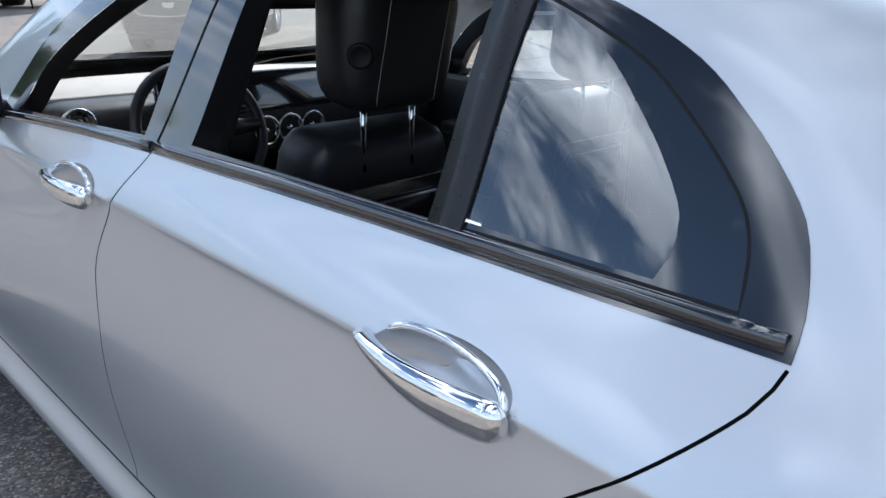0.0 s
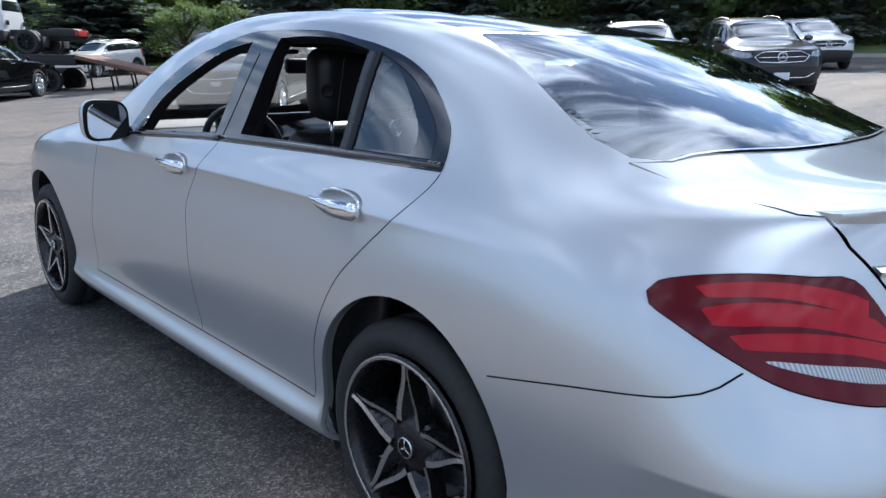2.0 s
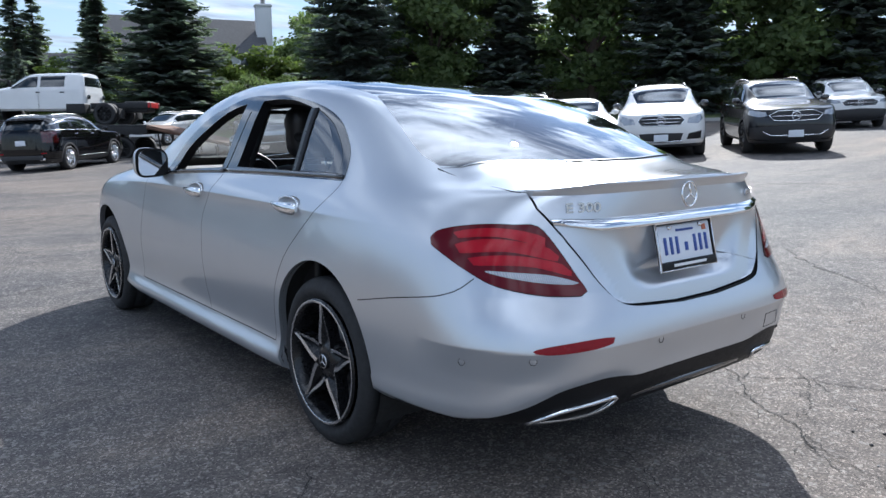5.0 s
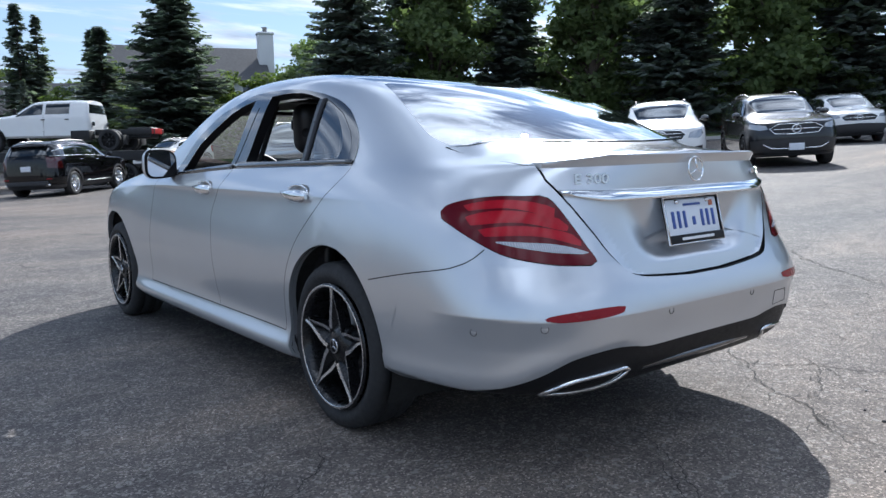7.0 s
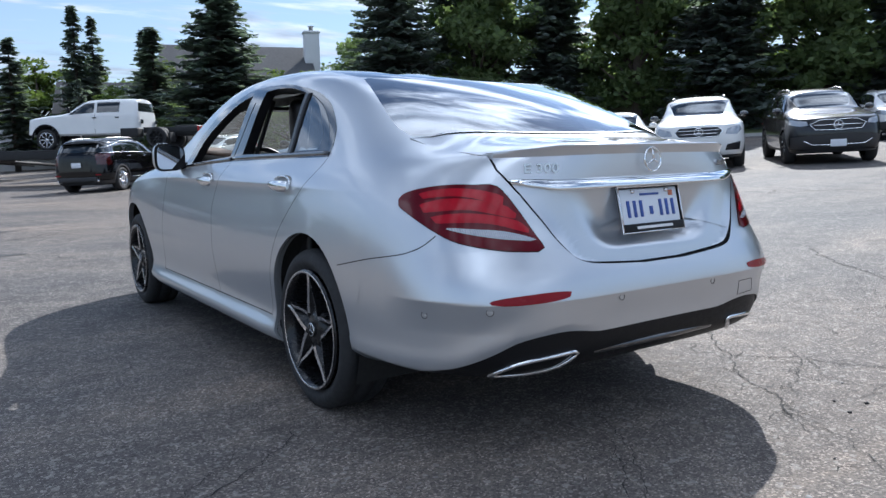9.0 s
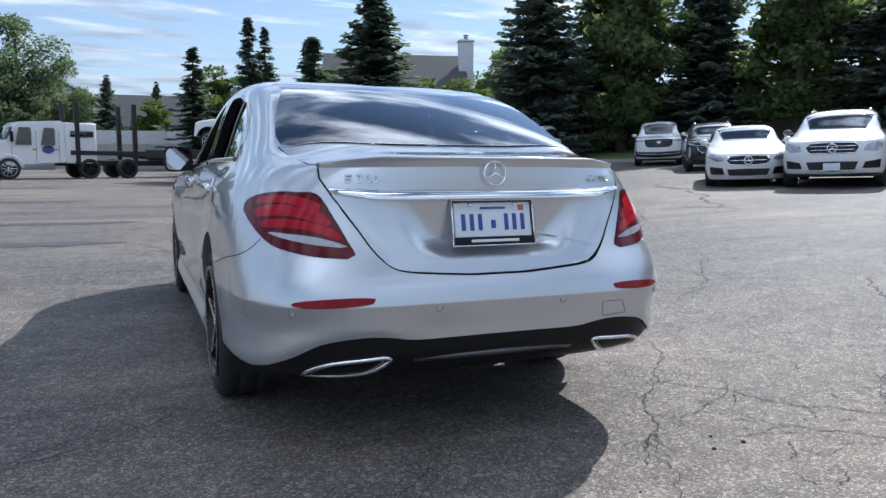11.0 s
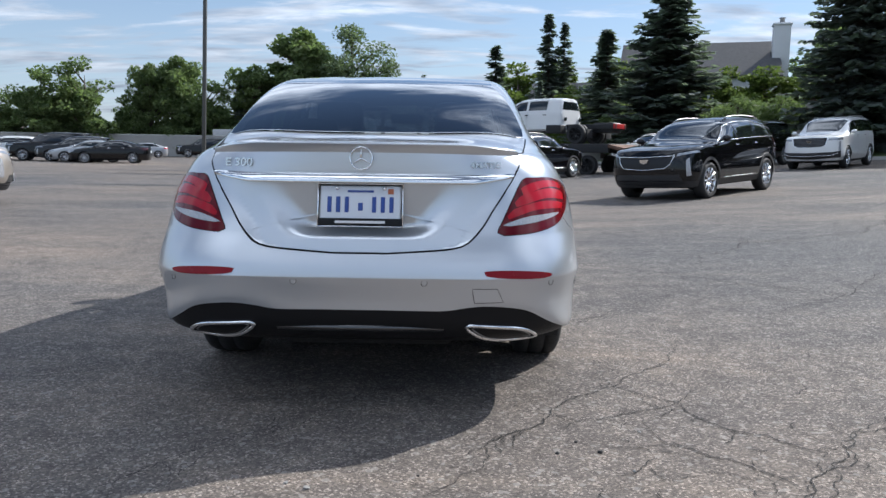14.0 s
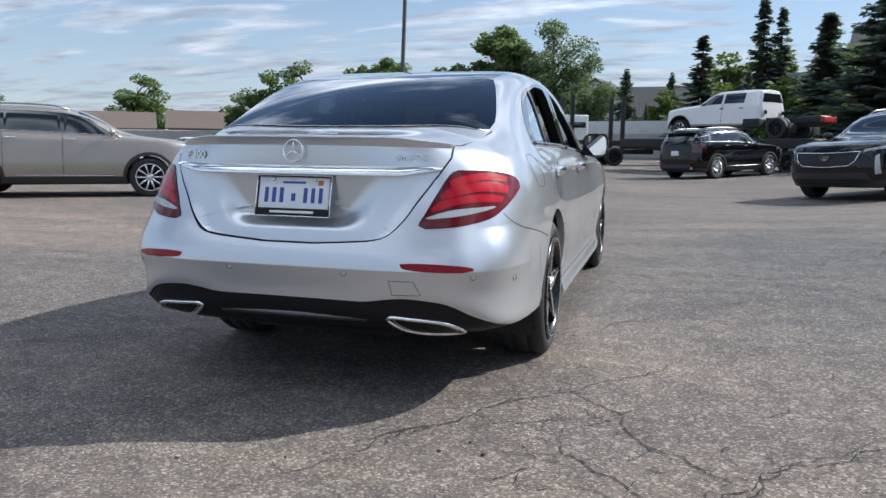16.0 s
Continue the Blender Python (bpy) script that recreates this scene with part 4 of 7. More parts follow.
    face = slab([(.083 * math.copysign(abs(math.cos(a)) ** .55, math.cos(a)), .072 * math.copysign(abs(math.sin(a)) ** .6, math.sin(a)) * (1 - .1 * math.cos(a))) for a in np.linspace(0, 2 * math.pi, 37)[:-1]],
                .004, 0, None, Matrix.Translation((mx, my - .046, mz)) @ pose(0, 0, 0, 97, 0, 8))
    part("mirror_face", fix(face), MIRROR, mirror, "mirror glass")
    foot = box(.12, .08, .045, (-.815, .50, .975), .016, 3)
    part("mirror_foot", fix(foot), BLACK_TRIM, mirror)


def yz_bar(S, ends, half, high=.007):
    """A bar that lies on the skin between two places of its side."""
    pts = dense([ends[0], ends[1]], .03, False)
    bm, rings = bmesh.new(), []
    for y, z in pts:
        row = []
        for dy, o in ((-half, .001), (-half, high), (half, high), (half, .001)):
            q = S.find([(y + dy, z)], "yz", (-2, 2), (8, 14))[0]
            row.append(bm.verts.new(S.at(*q) + S.normal(*map(np.atleast_1d, q))[0] * o))
        rings.append(row)
    for a, b in zip(rings, rings[1:]):
        for i in range(3):
            bm.faces.new((a[i], a[i + 1], b[i + 1], b[i])).smooth = i == 1
    bmesh.ops.recalc_face_normals(bm, faces=bm.faces[:])
    return bm


def tyre_mesh(r, w, rim, seg=56):
    h = w / 2
    prof = [(-h * .82, rim), (-h * .97, rim + .025), (-h, (rim + r) / 2), (-h * .95, r - .030), (-h * .84, r - .009), (-h * .66, r),
            (-h * .36, r), (-h * .345, r - .007), (-h * .29, r - .007), (-h * .275, r), (0, r + .001), (h * .275, r), (h * .29, r - .007), (h * .345, r - .007), (h * .36, r),
            (h * .66, r), (h * .84, r - .009), (h * .95, r - .030), (h, (rim + r) / 2), (h * .97, rim + .025), (h * .82, rim)]
    return lathe(prof, seg, "X")


def saloon_wheel(car, y, sg):
    """An eighteen-inch wheel: black rim with five split spokes, their faces machined bright."""
    r, w, rim = .336, .235, .250
    mid = -(.893 - w / 2) * sg
    wheel = thing("wheel", "", "")
    for k in ("label", "category"):
        if k in wheel:
            del wheel[k]
    wheel.parent = car
    wheel.matrix_basis = pose(mid, y, ground_z(mid, y) + r - .003, 0, 0, 0 if sg > 0 else 180)
    # built for the left side: outside is -x
    part("tyre", tyre_mesh(r, w, rim), RUBBER, wheel, "black rubber tyre")
    barrel = lathe([(-w / 2 + .004, rim + .004), (-w / 2 - .004, rim - .002), (-w / 2 - .002, rim - .012), (-w / 2 + .02, rim - .018), (-w / 2 + .05, rim - .03), (w / 2 - .02, rim - .02), (w / 2, rim)], 56)
    rim_ob = part("rim", barrel, BLACK_RIM, wheel, "black alloy rim")
    part("rim_lip", lathe([(-w / 2 - .006, rim - .001), (-w / 2 - .008, rim - .006), (-w / 2 - .005, rim - .011)], 56), ALLOY, wheel, "machined bright rim edge")
    xo = -w / 2 + .008
    R1, R0 = rim - .008, .078
    def edge(s, f):
        """A spoke's edge from the rim (f = 0) to the crotch between two spokes (f = 1)."""
        aa = s * (.050 + (math.pi / 5 - .055) * f ** 2.2)
        rr = R1 + (R0 - R1) * f ** .92
        return rr * math.cos(aa), rr * math.sin(aa), xo - .004 + .016 * f
    fs = [i / 12 for i in range(13)]
    for k in range(5):
        turn = Matrix.Rotation(2 * math.pi * k / 5 + .35, 4, "X")
        spoke, face = bmesh.new(), bmesh.new()
        for s in (-1, 1):
            a = [edge(s, f) for f in fs]
            outer = [spoke.verts.new((x, y, z)) for y, z, x in a]
            deep = [spoke.verts.new((x + .05, y, z)) for y, z, x in a]
            inr = [spoke.verts.new((x + .004, y * .985, z - s * (.010 + .007 * f))) for (y, z, x), f in zip(a, fs)]
            mid = [spoke.verts.new((x + .026, y * .98, z * .05)) for y, z, x in a]
            bright_a = [face.verts.new((x - .001, y, z)) for y, z, x in a]
            bright_b = [face.verts.new((x + .0025, y * .985, z - s * (.0095 + .007 * f))) for (y, z, x), f in zip(a, fs)]
            for i in range(12):
                spoke.faces.new((deep[i], deep[i + 1], outer[i + 1], outer[i]))
                spoke.faces.new((outer[i], outer[i + 1], inr[i + 1], inr[i]))
                spoke.faces.new((inr[i], inr[i + 1], mid[i + 1], mid[i]))
                face.faces.new((bright_a[i], bright_a[i + 1], bright_b[i + 1], bright_b[i]))
        for bm in (spoke, face):
            bmesh.ops.recalc_face_normals(bm, faces=bm.faces[:])
            bmesh.ops.transform(bm, matrix=turn, verts=bm.verts)
        part("spoke", spoke, BLACK_RIM, wheel)
        part("spoke_face", face, ALLOY, wheel, "machined silver spoke edge")
        bolt = lathe([(xo + .04, .012), (xo + .020, .011), (xo + .018, .0005)], 10)
        aa = 2 * math.pi * (k + .5) / 5 + .35
        bmesh.ops.translate(bolt, verts=bolt.verts, vec=(0, .068 * math.cos(aa), .068 * math.sin(aa)))
        part("wheel_bolt", bolt, BLACK_TRIM, wheel)
    part("hub", lathe([(xo + .07, .09), (xo + .030, .086), (xo + .016, .055), (xo + .012, .034)], 32), BLACK_RIM, wheel)
    part("hub_cap", lathe([(xo + .014, .034), (xo + .006, .033), (xo + .003, .028), (xo + .003, .0005)], 32), BLACK_TRIM, wheel)
    badge = lathe([(xo + .003, .029), (xo + .0005, .028), (xo + .001, .0245)], 32)
    for a in (90, 210, 330):
        c, s = math.cos(radians(a)), math.sin(radians(a))
        tube([(xo + .0015, 0, 0), (xo + .0015, .026 * c, .026 * s)], [.004, .0012], 6, badge)
    part("hub_badge", badge, ALLOY, wheel)
    part("brake_disc", lathe([(.0, .165), (-.012, .165), (-.014, .16), (-.014, .07), (-.02, .06)], 40), STEEL, wheel, "grey steel brake disc")
    part("caliper", box(.06, .09, .16, (-.005, -.13 * sg, .04), .015), BLACK_TRIM, wheel)


def saloon_rear(car, S, lo):
    """Badges, chrome strip, spoiler lip, number plate, tailpipes and sensors."""
    # chrome strip over the number plate
    bm, rings = bmesh.new(), []
    xs = np.linspace(-.585, .585, 61)
    def rear_y(x, z):
        t = S.find([(-abs(x) - 1e-3, z)], "xz", (lo, -1.95), (3, 11.6))[0]
        return S.at(*t)[1]
    for x in xs:
        f = min(1, (0.6 - abs(x)) / .16)
        h = .004 + .012 * f ** .8
        zc = .926 - .016 * f
        y = rear_y(x, .925)
        rings.append([bm.verts.new((x, y + dy, zc + dz)) for dy, dz in ((.004, h + .004), (-.006, h), (-.013 - .012 * f, -h * .2), (-.012 - .012 * f, -h), (.02, -h - .002))])
    for a, b in zip(rings, rings[1:]):
        for i in range(4):
            bm.faces.new((a[i], a[i + 1], b[i + 1], b[i])).smooth = True
    bmesh.ops.recalc_face_normals(bm, faces=bm.faces[:])
    part("chrome_strip", smooth(bm, 50), CHROME, car, "chrome strip across the boot lid")
    # spoiler lip along the lid's edge
    bm, rings = bmesh.new(), []
    for x in np.linspace(-.60, .60, 49):
        t = S.find([(-abs(x) - 1e-3, 1.0)], "xz", (lo, -1.95), (8, 11.2))[0]
        y, f = S.at(*t)[1], min(1, (.615 - abs(x)) / .2)
        z = S.at(t[0], 11.3)[2]
        k = .25 + .75 * f
        rings.append([bm.verts.new((x, y + a, z + b)) for a, b in ((.075, .006), (.045, .012 * k + .004), (.010, .024 * k), (-.014 * k, .030 * k), (-.018 * k, .026 * k), (-.004, .010 * k - .004), (.004, -.016))])
    for a, b in zip(rings, rings[1:]):
        for i in range(6):
            bm.faces.new((a[i], a[i + 1], b[i + 1], b[i])).smooth = True
    bmesh.ops.recalc_face_normals(bm, faces=bm.faces[:])
    bm.faces.new(rings[0])
    bm.faces.new(rings[-1][::-1])
    part("spoiler", smooth(bm, 45), SILVER, car, "slim lip spoiler on the boot edge")
    # three-pointed badge
    sy = -2.532
    star = lathe([(-.004, .0455), (-.008, .044), (-.008, .0405), (-.002, .039)], 40, "Y")
    for a in (90, 210, 330):
        c, s = math.cos(radians(a)), math.sin(radians(a))
        tube([(0, -.008, 0), (.040 * c, -.005, .040 * s)], [.006, .0015], 6, star)
    b = part("badge", star, CHROME, car, "round chrome badge")
    b.matrix_basis = pose(0, sy + .004, .985, -6)
    for txt, x, z, w, sx in (("E 300", -.478, .9635, .043, 1.28), ("4MATIC", .472, .9635, .032, 1.12)):
        q1 = rear_y(x - .05, z)
        q2 = rear_y(x + .05, z)
        m = pose(x, (q1 + q2) / 2 - .005, z, 86, 0, math.degrees(math.atan2(q2 - q1, .1))) @ Matrix.Diagonal((sx, 1, 1, 1))
        letters("model_letters", txt, w, m, BADGE, car, .003, "chrome model letters")
    # number plate
    pl = part("number_plate", box(.305, .006, .152, (0, 0, 0), .004), PLATE_WHITE, car, "white plate with dark blue marks")
    pl.matrix_basis = pose(-.003, -2.528, .806, -13)
    frm = bmesh.new()
    for sx, sz, at in ((.322, .006, (0, -.002, .0795)), (.322, .030, (0, -.004, -.064)), (.006, .165, (-.159, -.002, 0)), (.006, .165, (.159, -.002, 0))):
        box(sx, .012, sz, at, .003, 2, frm)
    part("plate_frame", frm, BLACK_TRIM, pl, "black plate frame")
    bright = bmesh.new()
    for sx, sz, at in ((.326, .005, (0, -.005, .083)), (.326, .005, (0, -.005, -.080)), (.005, .166, (-.161, -.005, 0)), (.005, .166, (.161, -.005, 0))):
        box(sx, .008, sz, at, .001, 1, bright)
    part("plate_edge", bright, CHROME, pl)
    for x in (-.118, -.085, -.052, .052, .085, .118):
        part("plate_mark", box(.016, .003, .060, (x, -.0042, .004), .002), PLATE_BLUE, pl, "dark blue bar")
    part("plate_mark", box(.018, .003, .03, (0, -.0042, -.004), .002), PLATE_BLUE, pl, "dark blue bar")
    part("plate_header", box(.10, .003, .008, (0, -.0042, .055), .001), PLATE_BLUE, pl)
    part("plate_sticker", box(.022, .003, .020, (.115, -.0045, .055), .001), ORANGE, pl, "orange sticker")
    part("plate_caption", box(.19, .002, .010, (0, -.0108, -.064), .001), WHITE_MARK, pl, "pale bar on the frame")
    for x in (-.09, .09):
        s = part("plate_screw", lathe([(-.012, .0005), (-.012, .006), (-.004, .008)], 14, "Y"), CHROME, pl)
        s.matrix_basis = pose(x, 0, .066)
    # tailpipes: flat chrome mouths in the black insert
    for sg in (1, -1):
        pts = [(-.685, .296), (-.655, .326), (-.60, .343), (-.50, .352), (-.42, .357), (-.405, .350), (-.43, .325), (-.475, .298), (-.54, .281), (-.63, .276)]
        loop = dense(pts, .015, True, True)
        ring = []
        for x, z in loop:
            q = S.find([(x, z)], "xz", (lo, -1.8), (0, 7))[0]
            yy = S.at(*q)[1] - .004
            ring.append(Vector((x * sg, yy, z)))
        c = sum(ring, Vector()) / len(ring)
        pipe = part("tailpipe", tube(ring, .008, 8, None, True), CHROME, car, "flat chrome tailpipe surround")
        hole = bmesh.new()
        a = [hole.verts.new(p + (c - p) * .03 - Vector((0, .006, 0))) for p in ring]
        b2 = [hole.verts.new(p + (c - p) * .5 - Vector((0, .004, 0))) for p in ring]
        n = len(ring)
        for i in range(n):
            hole.faces.new((a[i], a[(i + 1) % n], b2[(i + 1) % n], b2[i])).smooth = True
        hole.faces.new(b2)
        part("pipe_mouth", hole, GAP, pipe)
        lips = [p + (c - p) * .17 - Vector((0, .003, 0)) for p in ring]
        part("pipe_inner_rim", tube(lips, .004, 6, None, True), STEEL, pipe)
        # sensors
        for x, z in ((-.845, .50), (-.722, .522), (-.245, .528)):
            q = S.find([(x, z)], "xz", (lo, -1.7), (2, 6))[0]
            p, n = S.at(*q), S.normal(*map(np.atleast_1d, q))[0]
            p = bumper_shelf(p[None], n[None])[0]
            ring = lathe([(.0, .0120), (.0008, .0115), (.0002, .0105), (.0006, .0098), (.0006, .0004)], 20, "Z")
            s = part("parking_sensor", ring, SILVER, car)
            quat = Vector(n).to_track_quat("Z", "Y").to_matrix().to_4x4()
            mm = Matrix.Translation(p) @ quat
            if sg < 0:
                mm = Matrix.Translation((-p[0], p[1], p[2])) @ Vector((-n[0], n[1], n[2])).to_track_quat("Z", "Y").to_matrix().to_4x4()
            s.matrix_basis = mm
            part("sensor_ring", tube([(.0118 * math.cos(a), .0118 * math.sin(a), .001) for a in np.linspace(0, 2 * math.pi, 21)[:-1]], .0009, 5, None, True), GAP, s)
    # lower blade of the insert
    blade = bmesh.new()
    rings = []
    for x in np.linspace(-.33, .33, 23):
        y = -2.60 + .12 * x * x
        rings.append([blade.verts.new((x, y + a, b)) for a, b in ((.05, .362), (.030, .352), (.024, .340), (.030, .330), (.07, .326))])
    for a, b in zip(rings, rings[1:]):
        for i in range(4):
            blade.faces.new((a[i], a[i + 1], b[i + 1], b[i])).smooth = True
    bmesh.ops.recalc_face_normals(blade, faces=blade.faces[:])
    part("diffuser_blade", blade, BLACK_GLOSS, car, "glossy black diffuser blade")
    part("silencer", lathe([(-.36, .01), (-.36, .09), (-.33, .11), (.33, .11), (.36, .09), (.36, .01)], 20, "X", None, (0, -2.2, .30)), UNDER, car)
    # tow-eye cover
    loop = dense([(.425, .505), (.52, .505), (.545, .452), (.435, .448)], .02)
    pts = []
    for x, z in loop:
        q = bumper_shelf(np.array([[x, rear_y(x, z), z]]), np.array([[0, -1.0, 0]]))[0]
        pts.append((x, q[1] - .0006, z))
    part("tow_cover_joint", tube(pts, .0013, 4, None, True), GAP, car)


def saloon_cabin(car):
    """What shows through the windows: seats, dashboard, wheel, linings."""
    def seat(x, y):
        bm = smooth(box(.50, .52, .17, (x, y + .18, .50), .06, 3))
        s = part("front_seat", bm, LEATHER, car, "black leather seat")
        back = box(.47, .15, .60, (0, 0, .265), .06, 4)
        for v in back.verts:
            if v.co.z > .2:
                k = (v.co.z - .2) / .45
                v.co.x *= 1 - .42 * k * k
        bmesh.ops.transform(back, matrix=Matrix.Translation((x, y - .14, .475)) @ pose(0, 0, 0, 14), verts=back.verts)
        part("backrest", back, LEATHER, s)
        head = box(.295, .15, .26, (0, 0, 0), .072, 6)
        for v in head.verts:
            v.co.y += .35 * v.co.x ** 2
            v.co.x *= 1 - .12 * max(0, -v.co.z / .12)
        bmesh.ops.transform(head, matrix=Matrix.Translation((x, y - .335, 1.195)) @ pose(0, 0, 0, 8), verts=head.verts)
        rest = part("headrest", head, LEATHER, s)
        hm = Matrix.Translation((x, y - .335, 1.195)) @ pose(0, 0, 0, 8)
        side = -1 if x < 0 else 1
        disc = lathe([(.004, .025), (-.004, .024), (-.006, .020), (-.003, .016), (-.004, .001)], 24, "Y")
        bmesh.ops.transform(disc, matrix=hm @ pose(side * .118, -.060, -.01, 0, 0, side * 38), verts=disc.verts)
        part("headrest_disc", disc, BLACK_TRIM, rest, "round black headrest joint")
        for dx in (-.075, .075):
            seam = tube([(dx + .01 * math.sin(k), -.0775 + .35 * dx * dx, .105 * k) for k in np.linspace(-1, 1, 9)], .0009, 5)
            bmesh.ops.transform(seam, matrix=hm, verts=seam.verts)
            part("seam", seam, STITCH, rest, "pale stitched seam")
        for dx in (-.065, .065):
            part("headrest_post", tube([(x + dx, y - .33, .94), (x + dx, y - .335, 1.11)], .007, 10), CHROME, s)
        part("seat_pocket", box(.32, .012, .16, (x, y - .33, .84), .005, 2, None, pose(0, 0, 0, 14)), BLACK_GLOSS, s)
        part("pocket_rim", tube([(x - .14, y - .345, .84), (x - .12, y - .352, .875), (x + .12, y - .352, .875), (x + .14, y - .345, .84)], .004, 6), STEEL, s)
    seat(-.37, -.20)
    seat(.37, -.20)
    bench = smooth(box(1.3, .5, .2, (0, -1.0, .48), .07, 3))
    b = part("rear_bench", bench, LEATHER, car, "black leather rear bench")
    part("bench_back", box(1.3, .16, .62, (0, -1.32, .76), .06, 3, None, pose(0, 0, 0, 18)), LEATHER, b)
    for x in (-.37, .37):
        part("headrest", box(.25, .10, .15, (x, -1.47, 1.10), .045, 3), LEATHER, b)
    part("parcel_shelf", box(1.25, .55, .02, (0, -1.72, 1.0), .006), CARPET, car)
    dash = box(1.42, .42, .22, (0, .66, .86), .08, 4)
    for v in dash.verts:
        v.co.y -= .06 * math.cos(v.co.x * 2)
    d = part("dashboard", dash, LEATHER, car, "black dashboard with round chrome vents")
    # the top's sunlight is painted: pale grey over the black dashboard
    part("dash_top", box(1.34, .46, .03, (0, .80, .962), .012), DASH_SUNLIT, d, "sunlit pale dashboard top")
    part("screen_housing", box(.62, .03, .13, (-.10, .45, .965), .012, 3, None, pose(0, 0, 0, -12)), BLACK_GLOSS, d, "wide black display")
    for x in (-.64, -.06, .03, .12, .64):
        v = part("air_vent", lathe([(-.02, .048), (-.032, .05), (-.036, .044), (-.022, .036), (-.014, .012), (-.03, .008), (-.03, .0005)], 24, "Y"), CHROME, d, "round chrome air vent")
        v.matrix_basis = pose(x, .455, .84 if abs(x) < .3 else .92)
    wheel = lathe([(.0 + .016 * math.sin(a), .185 + .016 * math.cos(a)) for a in np.linspace(0, 2 * math.pi, 11)[:-1]], 40, "Y", None, (0, 0, 0), True)
    for a in (0, 180, 270):
        tube([(0, .02, 0), (.18 * math.cos(radians(a)), 0, .18 * math.sin(radians(a)))], [.035, .018], 8, wheel)
    w = part("steering_wheel", wheel, LEATHER, car, "black three-spoke steering wheel")
    w.matrix_basis = pose(-.37, .26, .90, -22)
    con = part("centre_console", smooth(box(.24, .9, .32, (0, .15, .48), .05, 3)), BLACK_GLOSS, car)
    part("floor_carpet", box(1.5, 2.6, .04, (0, -.3, .27), .01), CARPET, car)
    for sg in (1, -1):
        for y0, y1 in ((-.32, .62), (-1.28, -.42)):
            part("door_card", box(.05, y1 - y0, .62, (-.76 * sg, (y0 + y1) / 2, .66), .02), LEATHER, car)
            part("armrest", box(.08, .42, .05, (-.70 * sg, (y0 + y1) / 2, .78), .02), LEATHER, car)
        part("pillar_trim", box(.03, .09, .42, (-.675 * sg, -.44, 1.17), .01, 2, None, pose(0, 0, 0, 8, 20 * sg)), BLACK_TRIM, car)
        part("seat_belt", box(.006, .05, .5, (-.655 * sg, -.42, 1.08), 0, 1, None, pose(0, 0, 0, 8, 18 * sg)), CARPET, car)
    roof = bmesh.new()
    n = 12
    g = [[roof.verts.new((x, y, 1.385 - .06 * (x / .58) ** 2 - .10 * ((y + .45) / .95) ** 2)) for x in np.linspace(-.58, .58, n)] for y in np.linspace(.15, -1.36, n)]
    for i in range(n - 1):
        for j in range(n - 1):
            roof.faces.new((g[i][j], g[i][j + 1], g[i + 1][j + 1], g[i + 1][j])).smooth = True
    part("roof_lining", roof, CARPET, car, "black roof lining")
    part("inner_mirror", box(.24, .04, .07, (0, .30, 1.255), .018, 3), BLACK_TRIM, car)
    part("bulkhead", box(1.4, .04, .6, (0, 1.06, .57), .01), GAP, car)
    part("rear_bulkhead", box(1.3, .04, .6, (0, -1.62, .68), .01), GAP, car)


saloon = build_saloon()

# ---- the other cars of the lot ----
CAR_GLASS = plain("dark_car_glass", (0.012, 0.016, 0.018), 0.03, coat=1.0, spec=0.7)
CLADDING = plain("grey_black_cladding", (0.03, 0.03, 0.032), 0.55)
CAR_WHITE = paint("white_paint", (0.74, 0.74, 0.73), 0.0, 0.4)
CAR_BLACK = paint("black_paint", (0.005, 0.005, 0.006), 0.0, 0.2, 0.0, 0.0)
CAR_DARK = paint("dark_grey_paint", (0.012, 0.013, 0.016), 0.0, 0.3, 0.0, 0.1)
CAR_BEIGE = paint("beige_paint", (0.36, 0.32, 0.28), 0.6, 0.38)
CAR_SILVER = paint("light_grey_paint", (0.42, 0.43, 0.45), 0.6, 0.4)
GRILLE = plain("dark_grille", (0.02, 0.02, 0.022), 0.35, 0.4)
HEAD_LAMP = plain("headlamp_lens", (0.35, 0.37, 0.40), 0.08, 0.4, coat=1.0, scale=60, spread=0.5)


def car_levels(c):
    W, belt, roof = c["half"], c["belt"], c["roof"]
    ys = [y for y, _ in roof]
    b = lambda y: float(keyed(belt, y))
    top = lambda y: float(keyed(roof, y))
    mixed = lambda y: min(1.0, max(0.0, (top(y) - b(y) - .10) / .28))
    rz, re, fe = c.get("low", .22), c["rear_end"], c["front_end"]
    rn, fn = c.get("round", (4, 3.4))
    rows = [
        ([(0, W * .91)], [(0, rz)], re + .10, rn, fe - .12, fn),
        ([(0, W * .975)], [(0, rz + .12)], re + .02, rn, fe - .02, fn),
        ([(0, W)], [(0, .56)], re, rn, fe, fn),
        ([(0, W * .985)], [(0, .76)], re + .01, rn, fe - .01, fn)]
    zs = np.linspace(-c["back"], c["nose"], 24)
    rows.append(([(0, W * .965)], [(y, b(y) - .075) for y in zs], re + .03, rn, fe - .05, fn))
    for hood, cab, f, dr, df in ((.93, .925, 0, .05, .08), (.78, .84, .45, c["tail"] * .45, .09), (.58, .735, .87, c["tail"] * .85, .10), (.32, .5, .975, c["tail"] * .97, .10), (0, 0, 1, c["tail"], .10)):
        rows.append(([(y, W * (hood + (cab - hood) * mixed(y))) for y in zs], [(y, b(y) + f * (top(y) - b(y))) for y in zs], re + dr, rn, fe - df, fn))
    return rows


